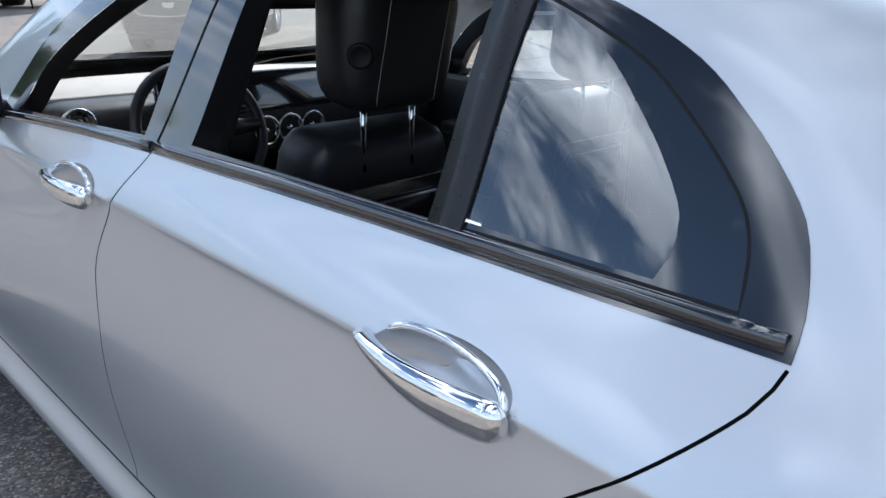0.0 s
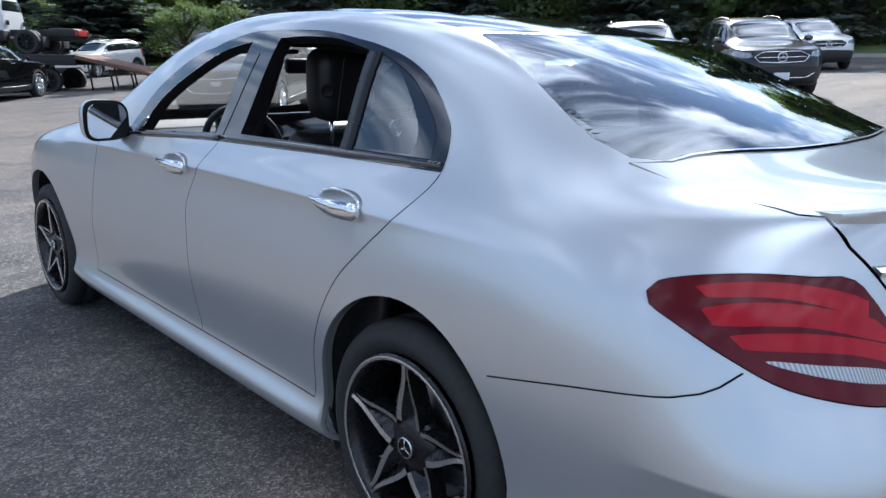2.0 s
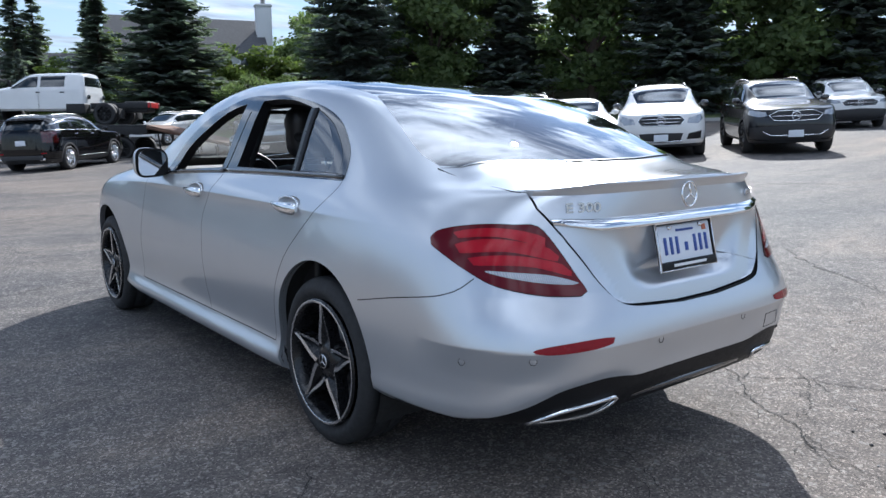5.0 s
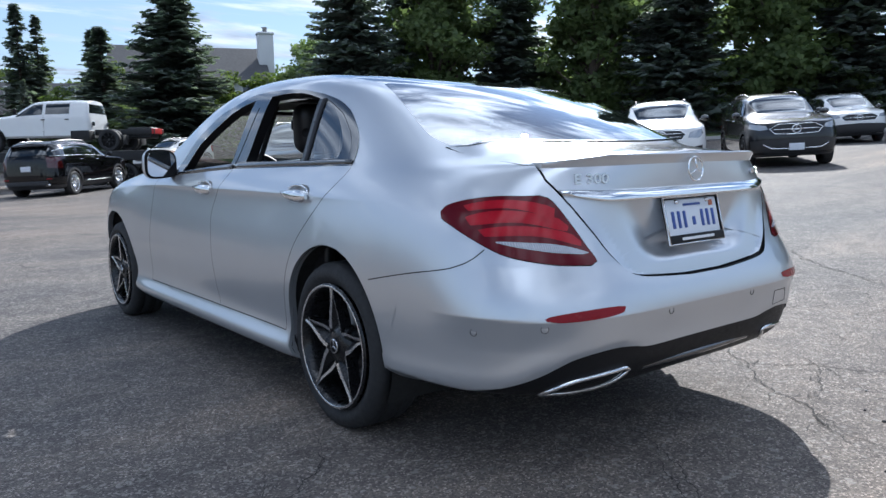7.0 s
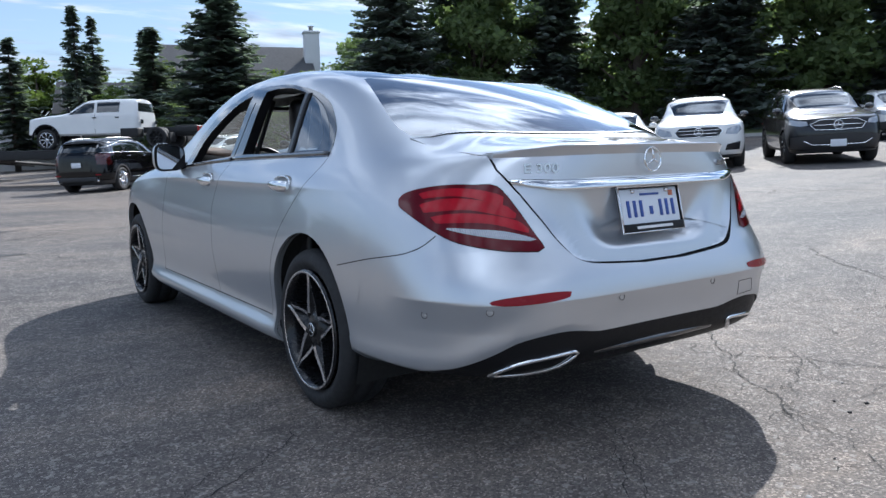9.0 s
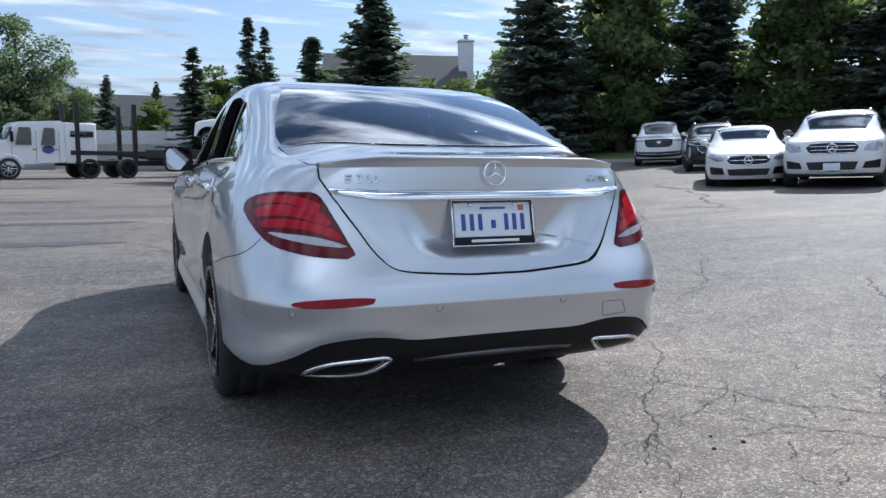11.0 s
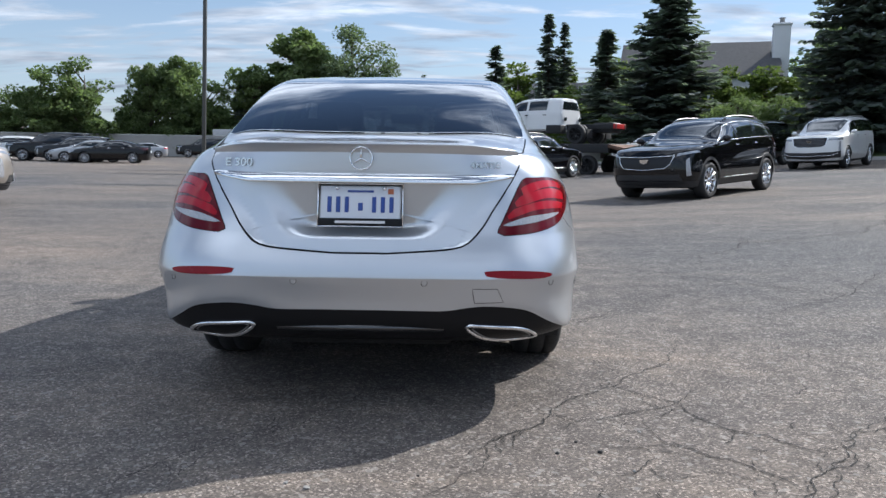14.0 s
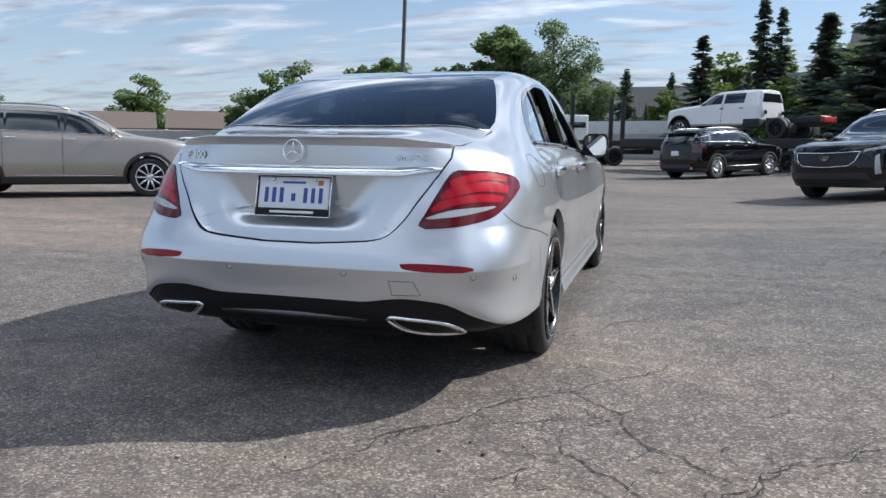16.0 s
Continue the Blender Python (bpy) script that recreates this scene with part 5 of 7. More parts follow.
def wheel_parts(parent, x, y, r, sg, w=.24, dark=False, spokes=10, dual=False):
    wheel = new("wheel")
    wheel.parent = parent
    wheel.matrix_basis = pose(x, y, r, 0, 0, 0 if sg > 0 else 180)
    rim = r * .70
    h = w / 2
    part("tyre", lathe([(-h * .8, rim), (-h, (rim + r) / 2), (-h * .92, r - .025), (-h * .7, r), (h * .7, r), (h * .92, r - .025), (h, (rim + r) / 2), (h * .8, rim)], 28), RUBBER, wheel)
    d = lathe([(-h * .84, rim + .002), (-h * .9, rim - .012), (-h * .8, rim - .02), (-h * .2, rim - .035)], 28)
    n = spokes
    for k in range(n):
        a = 2 * math.pi * k / n
        c, s = math.cos(a), math.sin(a)
        p = [(-h * .55, .05 * c, .05 * s), (-h * .85, (rim - .01) * c, (rim - .01) * s)]
        tube(p, [.028, .018], 5, d)
    lathe([(-h * .55, .07), (-h * .75, .06), (-h * .78, .001)], 14, "X", d)
    part("rim", d, BLACK_RIM if dark else ALLOY, wheel)
    part("hub_well", lathe([(-h * .1, rim - .03), (-h * .1, .001)], 20), GAP, wheel)
    return wheel


def build_car(label, c, color, m, rims_dark=False, plate=True, name="car", group="parked cars"):
    """A parked car from its profile: skin, panes, lamps, grille, wheels, mirrors."""
    car = thing(name, label, "car", m, group)
    S = Skin(car_levels(c), -c["back"] + c["corner"], c["nose"] - c["corner"], 0.25)
    S_r, S_f = S.rear, S.front
    base = c["axle"]
    r = c["wheel"]
    loops = []
    for y in (-base / 2, base / 2):
        ang = np.linspace(-.7, math.pi + .7, 26)
        loops.append(("arch", S.find([(y + (r + .045) * math.cos(a), r + (r + .045) * math.sin(a)) for a in ang], "yz", (S_r - .75, S_f + .75), (0, 4.5))))
    if c["clad"]:
        for y in (-base / 2, base / 2):
            loops.append(("clad", S.find([(y + (r + .105) * math.cos(a), r + (r + .105) * math.sin(a)) for a in ang], "yz", (S_r - .75, S_f + .75), (0, 4.6))))
    y0, y1, y2, y3, y4 = c["panes"]      # screen foot, first post, second post, third post, tail of the glass
    lo, hi = 5.22, 6.80
    sl = c.get("slope", .35)
    loops.append(("pane_a", [(y0, lo), (y0 - .12, lo + .12), (y0 - sl - .18, hi), (y1 + .04, hi), (y1 + .04, lo)]))
    loops.append(("pane_b", [(y1 - .04, lo), (y1 - .04, hi), (y2 + .04, hi), (y2 + .04, lo)]))
    if y3 is not None:
        loops.append(("pane_c", [(y2 - .03, lo), (y2 - .03, hi), (y3 + .10, hi - .05), (y4 + .05, lo + .75), (y4, lo)]))
    for k, y in (("pillar_a", y1), ("pillar_b", y2)):
        loops.append((k, [(y + .05, lo), (y + .05, hi), (y - .05, hi), (y - .05, lo)]))
    a, b = c["screen"]
    loops.append(("screen", [(a, 9), (a - .05, 7.2), (b + .02, 7.15), (b, 9)]))
    if c["kind"] == "sedan":
        a, b = c["back_pane"]
        loops.append(("back", [(a, 9), (a, 7.25), (b + .06, 7.2), (b, 9)]))
    else:
        loops.append(("back", [(S_r - 1, 5.35), (S_r - .50, 5.35), (S_r - .48, 6.7), (S_r - 1, 6.75)]))
    # the face: outlines given as (half width, height) on the nose
    def nose_loop(pts, step=.04):
        q = S.find([(-max(x, 1e-3), z) for x, z in dense(pts, step, False)], "xz", (S_f + .18, S_f + 1), (0, 6.2))
        return [(S_f + 1, q[0][1])] * (pts[0][0] == 0) + q + [(S_f + 1, q[-1][1])] * (pts[-1][0] == 0)
    face = {k: nose_loop(v if v[0][0] == 0 else v + v[:1]) for k, v in c["face"].items()}
    for k in ("grille", "light_strip", "headlight", "side_intake", "lower_intake"):
        if k in face:
            loops.append((k, face[k]))
    tl = c["tail_lamp"]
    loops.append(("tail", [(S_r - tl[2], tl[0]), (S_r - tl[3], tl[0] + .1), (S_r - tl[3], tl[1]), (S_r - tl[2], tl[1])]))
    for y in (y1, y2):
        loops.append(("gap", ribbon(S, [(y, v) for v in np.linspace(.9, 5.1, 16)], .004)))
    if c["clad"]:
        loops.append(("clad", [(S_r - 1, 0), (S_r - 1, c["clad"]), (S_f + 1, c["clad"]), (S_f + 1, 0)]))
    n = c.get("fine", 1)
    ts = np.unique(np.r_[np.linspace(S_r - 1, S_r, 14 * n), np.linspace(S_r, S_f, 26 * n), np.linspace(S_f, S_f + 1, 14 * n)])
    vs = np.linspace(0, 9, 27 * n)
    co, gr = cut_skin(S, ts, vs, loops)
    P = lambda key, nm, mat, side="both", **k: panel(S, co, gr[key], nm, mat, car, side, **k) if key in gr and len(gr[key]) else None
    P("rest", "body", color)
    P("clad", "lower_cladding", CLADDING)
    P("screen", "windscreen", CAR_GLASS, lift=.003)
    P("back", "rear_window", CAR_GLASS, lift=.003)
    P("lower_intake", "lower_intake", CLADDING, lift=-.012)
    gl = P("grille", "grille", GRILLE, lift=-.014)
    for side in ("left", "right"):
        for k in ("pane_a", "pane_b", "pane_c"):
            P(k, "side_window", CAR_GLASS, side, lift=.002)
        for k in ("pillar_a", "pillar_b"):
            P(k, "window_pillar", BLACK_GLOSS, side, lift=.001)
        P("headlight", "headlight", HEAD_LAMP, side, lift=.004)
        P("light_strip", "running_light", CLEAR_LENS, side, lift=.005)
        P("side_intake", "side_intake", GRILLE, side, lift=-.012)
        P("tail", "tail_light", TAIL_DARK if color is CAR_BLACK else RED_BAR, side, lift=.004)
    # grille surround, bars, badge and skid trim follow the nose
    def along(q, out):
        q = np.array(q)
        p = S.at(q[:, 0], q[:, 1]) + S.normal(q[:, 0], q[:, 1]) * out
        return [tuple(z) for z in p] + [(-z[0], z[1], z[2]) for z in p[::-1]]
    bright = CHROME if c.get("bright", True) else BLACK_GLOSS
    part("grille_frame", tube(along(face["grille"][1:-1], .004), .010, 6, None, True), bright, car)
    gx = max(x for x, z in c["face"]["grille"])
    gz = [z for x, z in c["face"]["grille"]]
    for k in range(c.get("bars", 3)):
        f = (k + 1) / (c.get("bars", 3) + 1)
        w = gx * (.80 if f < .4 else .86)
        q = nose_loop([(w, min(gz) + f * (max(gz) - min(gz))), (0, min(gz) + f * (max(gz) - min(gz)))], .06)
        part("grille_bar", tube(along(q[:-1], .002), .013 if c.get("bars", 3) < 3 else .006, 5), ALLOY if c.get("bright", True) and c.get("bars", 3) < 3 else STEEL, car)
    if "skid" in c:
        part("skid_trim", tube(along(nose_loop(c["skid"][::-1], .05)[:-1], .006), .014, 6), ALLOY, car)
    q = nose_loop([(0, (min(gz) + max(gz)) / 2), (.02, (min(gz) + max(gz)) / 2)])[0]
    nose = S.at(q[0] - 1e-3, q[1])
    if c["badge"] == "ring":
        badge = lathe([(.0, .10), (.014, .095), (.016, .083), (.006, .078)], 24, "Y", None, (0, nose[1] + .006, nose[2]))
        for a in (90, 210, 330):
            tube([(0, nose[1] + .018, nose[2]), (.085 * math.cos(radians(a)), nose[1] + .014, nose[2] + .085 * math.sin(radians(a)))], [.016, .004], 5, badge)
    else:
        badge = slab([(-.10, .035), (.10, .035), (.08, -.03), (0, -.055), (-.08, -.03)], .014, .004, None, pose(0, nose[1] + .012, nose[2] + .04, 90))
    part("front_badge", badge, CHROME, car)
    if plate:
        part("front_plate", box(.31, .012, .15, (0, c["front_end"] + .006, .46), .004), PLATE_WHITE, car)
    if c["kind"] != "sedan":
        for sg in (1, -1):
            q = np.array([(t, 7.55) for t in np.linspace(y0 - sl - .5, y4 + .25, 9)])
            pp = S.at(q[:, 0], q[:, 1])
            pts = [(sg * z[0], z[1], z[2] + (.045 if 0 < i < 8 else 0)) for i, z in enumerate(pp)]
            part("roof_rail", tube(pts, .016, 6), STEEL if c.get("bright", True) else BLACK_TRIM, car)
    if c["kind"] != "sedan":
        q = S.at(np.array([S_r - .995, S_r - .6]), np.array([6.9, 6.9]))
        z = float(q[0][2])
        lip = box(c["half"] * 1.3, .22, .03, (0, float(q[0][1]) - .02, z + .015), .012, 2)
        part("roof_spoiler", lip, color, car)
        part("rear_valance", box(c["half"] * 1.35, .05, .14, (0, c["rear_end"] + .012, .42), .03, 3), CLADDING, car)
        for sg in (1, -1):
            part("exhaust_tip", box(.17, .06, .07, (.60 * sg, c["rear_end"] + .03, .37), .02, 3), CHROME, car)
            part("rear_reflector", box(.18, .012, .03, (.66 * sg, c["rear_end"] + .035, .55), .004), RED_STRIP, car)
    part("rear_plate", box(.31, .012, .15, (0, c["rear_end"] - .004, .86 if c["kind"] != "sedan" else .72), .004), PLATE_WHITE, car)
    for sg in (1, -1):
        q = S.at(y0 - .18, 5.25)
        mir = bmesh.new()
        bmesh.ops.create_uvsphere(mir, u_segments=14, v_segments=8, radius=1)
        for v in mir.verts:
            x, y, z = v.co
            v.co = (q[0] * sg - .13 * sg + x * .10, q[1] + (y * .08 if y > 0 else y * .03), q[2] + .065 + z * .07)
        for f in mir.faces:
            f.smooth = True
        tube([(q[0] * sg + .03 * sg, q[1], q[2] + .02), (q[0] * sg - .10 * sg, q[1], q[2] + .05)], .022, 6, mir)
        part("door_mirror", mir, BLACK_GLOSS if c["badge"] == "ring" and c["kind"] == "suv" else color, car)
        for y in (y1 + .12, y2 + .12):
            z = S.at(y, 4.35)
            part("door_handle", tube([(z[0] * sg - .012 * sg, z[1] - .1, z[2]), (z[0] * sg - .03 * sg, z[1], z[2]), (z[0] * sg - .012 * sg, z[1] + .1, z[2])], .012, 5), color if not c.get("bright", True) else CHROME, car)
        for y in (-base / 2, base / 2):
            wheel_parts(car, -(c["half"] - .135) * sg, y, r, sg, .25, rims_dark)
    if c.get("lines"):
        for sg in (1, -1):
            for k, path in (("window_line", [(y0, lo - .03), (y4, lo - .03)]), ("window_line", [(y0 - .02, lo), (y0 - sl - .18, hi + .06), (y2, hi + .06), (y4 + .05, lo + .75)]), ("door_strip", [(base / 2 - .62, 1.05), (-base / 2 + .62, 1.12)])):
                q = np.array(dense(path, .15, False))
                p = S.at(q[:, 0], q[:, 1]) + S.normal(q[:, 0], q[:, 1]) * .004
                part(k, tube([(sg * z[0], z[1], z[2]) for z in p], .009, 5), ALLOY, car, "bright trim line")
    part("underbody", box(c["half"] * 1.62, base + 1.1, .3, (0, 0, .38), .05), UNDER, car)
    return car


TAIL_DARK = plain("dark_tail_lens", (0.06, 0.004, 0.006), 0.12, coat=1.0)
# faces: half outlines in metres, (out from the middle, up from the ground)
FACE_SHIELD = dict(grille=[(0, .86), (.60, .88), (.54, .72), (.44, .64), (0, .61)], headlight=[(.64, .87), (.66, .92), (.88, .97), (.91, .93)], light_strip=[(.80, .48), (.79, .80), (.83, .84), (.86, .50)], lower_intake=[(0, .52), (.70, .52), (.76, .34), (0, .30)])
FACE_OVAL = dict(grille=[(0, .95), (.40, .94), (.50, .85), (.42, .74), (0, .73)], headlight=[(.56, .78), (.60, .89), (.86, .96), (.90, .86), (.80, .76)], side_intake=[(.55, .42), (.60, .55), (.88, .60), (.86, .42)], lower_intake=[(0, .57), (.48, .56), (.42, .40), (0, .38)])
FACE_DIAMOND = dict(grille=[(0, .95), (.36, .95), (.54, .86), (.44, .75), (0, .73)], headlight=[(.57, .85), (.60, .93), (.88, .98), (.90, .88), (.74, .83)], lower_intake=[(0, .66), (.60, .63), (.90, .60), (.88, .34), (0, .30)])
FACE_TALL = dict(grille=[(0, 1.13), (.57, 1.12), (.53, .88), (.40, .81), (0, .80)], headlight=[(.61, 1.03), (.62, 1.10), (.96, 1.12), (.97, 1.04)], light_strip=[(.90, .66), (.90, .97), (.94, .99), (.95, .66)], lower_intake=[(0, .60), (.75, .62), (.96, .66), (.95, .42), (0, .36)])
FACE_LOW = dict(grille=[(0, .72), (.34, .71), (.46, .63), (.38, .53), (0, .51)], headlight=[(.52, .62), (.56, .70), (.83, .77), (.86, .70), (.66, .60)], side_intake=[(.50, .30), (.54, .45), (.82, .48), (.79, .30)], lower_intake=[(0, .43), (.45, .42), (.40, .28), (0, .27)])
SUV = dict(kind="suv", half=.95, axle=2.86, wheel=.365, back=2.35, nose=2.42, corner=.95, rear_end=-2.37, front_end=2.42, tail=.28, low=.26, clad=.95,
           belt=[(2.45, .94), (2.0, 1.02), (1.3, 1.09), (.6, 1.10), (-1.0, 1.14), (-2.4, 1.17)],
           roof=[(2.45, .97), (2.0, 1.06), (1.25, 1.14), (1.0, 1.20), (.35, 1.56), (0, 1.645), (-.8, 1.68), (-1.8, 1.64), (-2.15, 1.60), (-2.4, 1.56)],
           panes=(.98, -.02, -.98, -1.7, -1.95), screen=(1.02, .22), face=FACE_SHIELD, tail_lamp=(3.2, 5.0, .30, .62), badge="shield", slope=.38)
BIG_SUV = dict(SUV, half=1.02, axle=3.07, wheel=.40, back=2.65, nose=2.7, rear_end=-2.68, front_end=2.70, low=.32, clad=0, tail=.16, corner=1.0,
               belt=[(2.7, 1.13), (2.2, 1.18), (1.3, 1.22), (-2.7, 1.28)],
               roof=[(2.7, 1.16), (2.2, 1.22), (1.4, 1.27), (1.15, 1.34), (.55, 1.78), (.2, 1.88), (-1.0, 1.93), (-2.3, 1.90), (-2.7, 1.86)],
               panes=(1.15, .12, -.95, -2.2, -2.4), screen=(1.18, .42), face=FACE_TALL, tail_lamp=(3.0, 6.3, .45, .60), slope=.36)
SEDAN = dict(kind="sedan", half=.92, axle=2.78, wheel=.335, back=2.32, nose=2.40, corner=.95, rear_end=-2.35, front_end=2.40, tail=.05, low=.19, clad=0,
             belt=[(2.4, .70), (2.0, .80), (1.2, .93), (.5, .96), (-1.2, 1.0), (-2.4, 1.0)],
             roof=[(2.4, .73), (2.0, .85), (1.2, .985), (1.0, 1.03), (.3, 1.36), (0, 1.41), (-.6, 1.43), (-1.0, 1.39), (-1.6, 1.19), (-1.9, 1.09), (-2.4, 1.05)],
             panes=(.95, -.12, -.95, -1.25, -1.45), screen=(1.0, .22), back_pane=(-1.02, -1.78), face=FACE_LOW, tail_lamp=(3.4, 4.5, .30, .62), badge="ring", slope=.45)


def spot(x, y, heading):
    """A place on the lot; heading: the way the car's nose points."""
    a = math.degrees(math.atan2(-heading[0], heading[1]))
    h = Vector(heading).normalized()
    zf, zb = ground_z(x + h.x * 1.4, y + h.y * 1.4), ground_z(x - h.x * 1.4, y - h.y * 1.4)
    zr, zl = ground_z(x + h.y * .8, y - h.x * .8), ground_z(x - h.y * .8, y + h.x * .8)
    return pose(x, y, (zf + zb + zr + zl) / 4, 0, 0, a) @ pose(0, 0, 0, math.degrees(math.atan2(zf - zb, 2.8)), -math.degrees(math.atan2(zr - zl, 1.6)), 0)


NEAR = dict(fine=2)
build_car("glossy black crossover with tall dark grille and bright rails", dict(SUV, **NEAR, bars=0, lines=True), CAR_BLACK, spot(5.83, 11.52, (-.688, -.726)), plate=False)
build_car("black crossover seen from behind near the flatbed trailer", dict(SUV, **NEAR, axle=2.78, lines=True), CAR_BLACK, spot(3.30, 22.9, (.66, .75)))
build_car("white crossover with wide two-bar grille", dict(SUV, **NEAR, half=1.0, badge="ring", bars=2, clad=.4, face=FACE_OVAL, skid=[(0, .37), (.46, .39)]), CAR_WHITE, spot(14.05, 7.85, (-.80, -.60)), rims_dark=True)
build_car("dark grey crossover with bright roof rails", dict(SUV, **NEAR, badge="ring", bars=1, clad=.5, face=FACE_DIAMOND, skid=[(0, .42), (.5, .43), (.66, .52)]), CAR_DARK, spot(15.73, 5.80, (-.76, -.65)), rims_dark=True)
build_car("small white crossover beside the shaded hedge", dict(SUV, half=.92, axle=2.73, badge="ring", bars=1, clad=.5, face=FACE_DIAMOND), CAR_WHITE, spot(25.9, 8.75, (-.80, -.60)), plate=False)
build_car("white low saloon with wide diamond grille", dict(SEDAN, **NEAR, bars=1), CAR_WHITE, spot(13.2, 9.95, (-.66, -.75)), plate=False)
build_car("large white upright off-road car with black grille", dict(BIG_SUV, fine=2, bright=False, bars=4, skid=[(0, .50), (.7, .52), (.9, .60)]), CAR_WHITE, spot(21.0, 23.2, (-.62, -.78)), plate=False)
build_car("large white long off-road car with bright mesh grille", dict(BIG_SUV, fine=2, bars=6, skid=[(0, .48), (.7, .50), (.9, .58)]), CAR_WHITE, spot(14.9, 24.1, (-.66, -.75)), plate=False)
build_car("black off-road car parked beside a white one", dict(BIG_SUV, bars=4), CAR_BLACK, spot(13.3, 28.3, (-.75, -.66)), plate=False)
build_car("dark crossover parked behind a white saloon", SUV, CAR_DARK, spot(18.3, 16.8, (-.62, -.78)), plate=False)
build_car("white crossover beyond the flatbed trailer", dict(SUV, clad=.4), CAR_WHITE, spot(11.2, 36.2, (-.85, -.52)), plate=False)
build_car("beige metallic crossover with bright alloy wheels", dict(SUV, **NEAR, lines=True), CAR_BEIGE, spot(-9.55, 6.75, (.80, .60)))
build_car("black crossover behind the beige one", SUV, CAR_BLACK, spot(-13.9, 10.9, (.80, .60)))
# the far row by the wall
build_car("black long saloon with bright wheels in the far row", SEDAN, CAR_BLACK, spot(-21.1, 42.1, (-.97, -.24)), plate=False)
build_car("light grey saloon in the far row", SEDAN, CAR_SILVER, spot(-23.4, 44.1, (-.95, -.31)), plate=False)
build_car("dark grey crossover in the far row", SUV, CAR_DARK, spot(-25.1, 45.6, (-.95, -.31)), plate=False)
build_car("black tall off-road car in the far row", BIG_SUV, CAR_BLACK, spot(-27.4, 46.7, (-.95, -.31)), plate=False)
build_car("white crossover in the far row", SUV, CAR_WHITE, spot(-31.2, 47.7, (-.93, -.37)), plate=False)
build_car("light grey crossover in the far row", SUV, CAR_SILVER, spot(-33.8, 48.9, (-.93, -.37)), plate=False)
build_car("white saloon at the end of the far row", SEDAN, CAR_WHITE, spot(-36.5, 48.9, (-.93, -.37)), plate=False)
build_car("black large off-road car by the concrete wall", BIG_SUV, CAR_BLACK, spot(-24.5, 70.3, (-.95, -.31)), plate=False)
build_car("white crossover by the concrete wall", SUV, CAR_WHITE, spot(-11.4, 63.5, (-.85, -.53)), plate=False)
build_car("light grey saloon parked before the concrete wall", SEDAN, CAR_SILVER, spot(-29.2, 66.5, (-.9, -.43)), plate=False)


# ---- flatbed trailer with a white pickup chassis, and the white haulage truck ----
RUST = plain("rusty_steel", (0.16, 0.09, 0.06), 0.8, 0.2, spread=0.4, scale=4, bump=0.3, bump_scale=60)
FRAME_BLACK = plain("black_frame_steel", (0.02, 0.02, 0.021), 0.6, 0.2, spread=0.3, scale=6)
RED_TANK = plain("red_paint", (0.45, 0.02, 0.02), 0.4)


def build_trailer():
    """Along its own y: the ramp comes down at the back (-y)."""
    h = Vector((-.786, .614))
    m = pose(5.0, 27.74, ground_z(4.55, 27.74), 0, 0, math.degrees(math.atan2(-h.x, h.y)))
    tr = thing("flatbed_trailer", "low black flatbed trailer with a sloping rusty ramp", "trailer", m)
    deck = bmesh.new()
    box(2.5, 9.0, .12, (0, 1.6, 1.245), .02, 1, deck)
    box(2.5, .12, .30, (0, 6.0, 1.0), .01, 1, deck)
    part("deck", deck, FRAME_BLACK, tr)
    for x in (-1.2, 1.2):
        part("side_beam", box(.12, 9.0, .28, (x, 1.6, 1.08), .015), FRAME_BLACK, tr)
    ramp = bmesh.new()
    rows = [[(x, y, z) for x in (-1.25, 1.25)] for y, z in ((-2.9, 1.28), (-7.2, .30))]
    v = [[ramp.verts.new(p) for p in r] for r in rows] + [[ramp.verts.new((p[0], p[1], p[2] - .12)) for p in r] for r in rows]
    for f in ((0, 1), (1, 3), (3, 2), (2, 0)):
        ramp.faces.new((v[f[0]][0], v[f[0]][1], v[f[1]][1], v[f[1]][0]))
    bmesh.ops.recalc_face_normals(ramp, faces=ramp.faces[:])
    part("ramp", ramp, RUST, tr, "rusty sloping ramp")
    for x in (-1.27, 1.27):
        part("ramp_beam", tube([(x, -2.9, 1.2), (x, -7.2, .24)], .07, 4), RUST, tr)
        for k in range(5):
            y = -3.3 - .7 * k
            part("ramp_strut", tube([(x, y, .98 - .155 * k), (x, y - .1, .12)], .035, 4), FRAME_BLACK, tr)
    for x in (-1, 1):
        for y in (-1.9, -.8, .3):
            wheel_parts(tr, x * 1.05, y, .42, -x, .28, True, 6)
    return tr


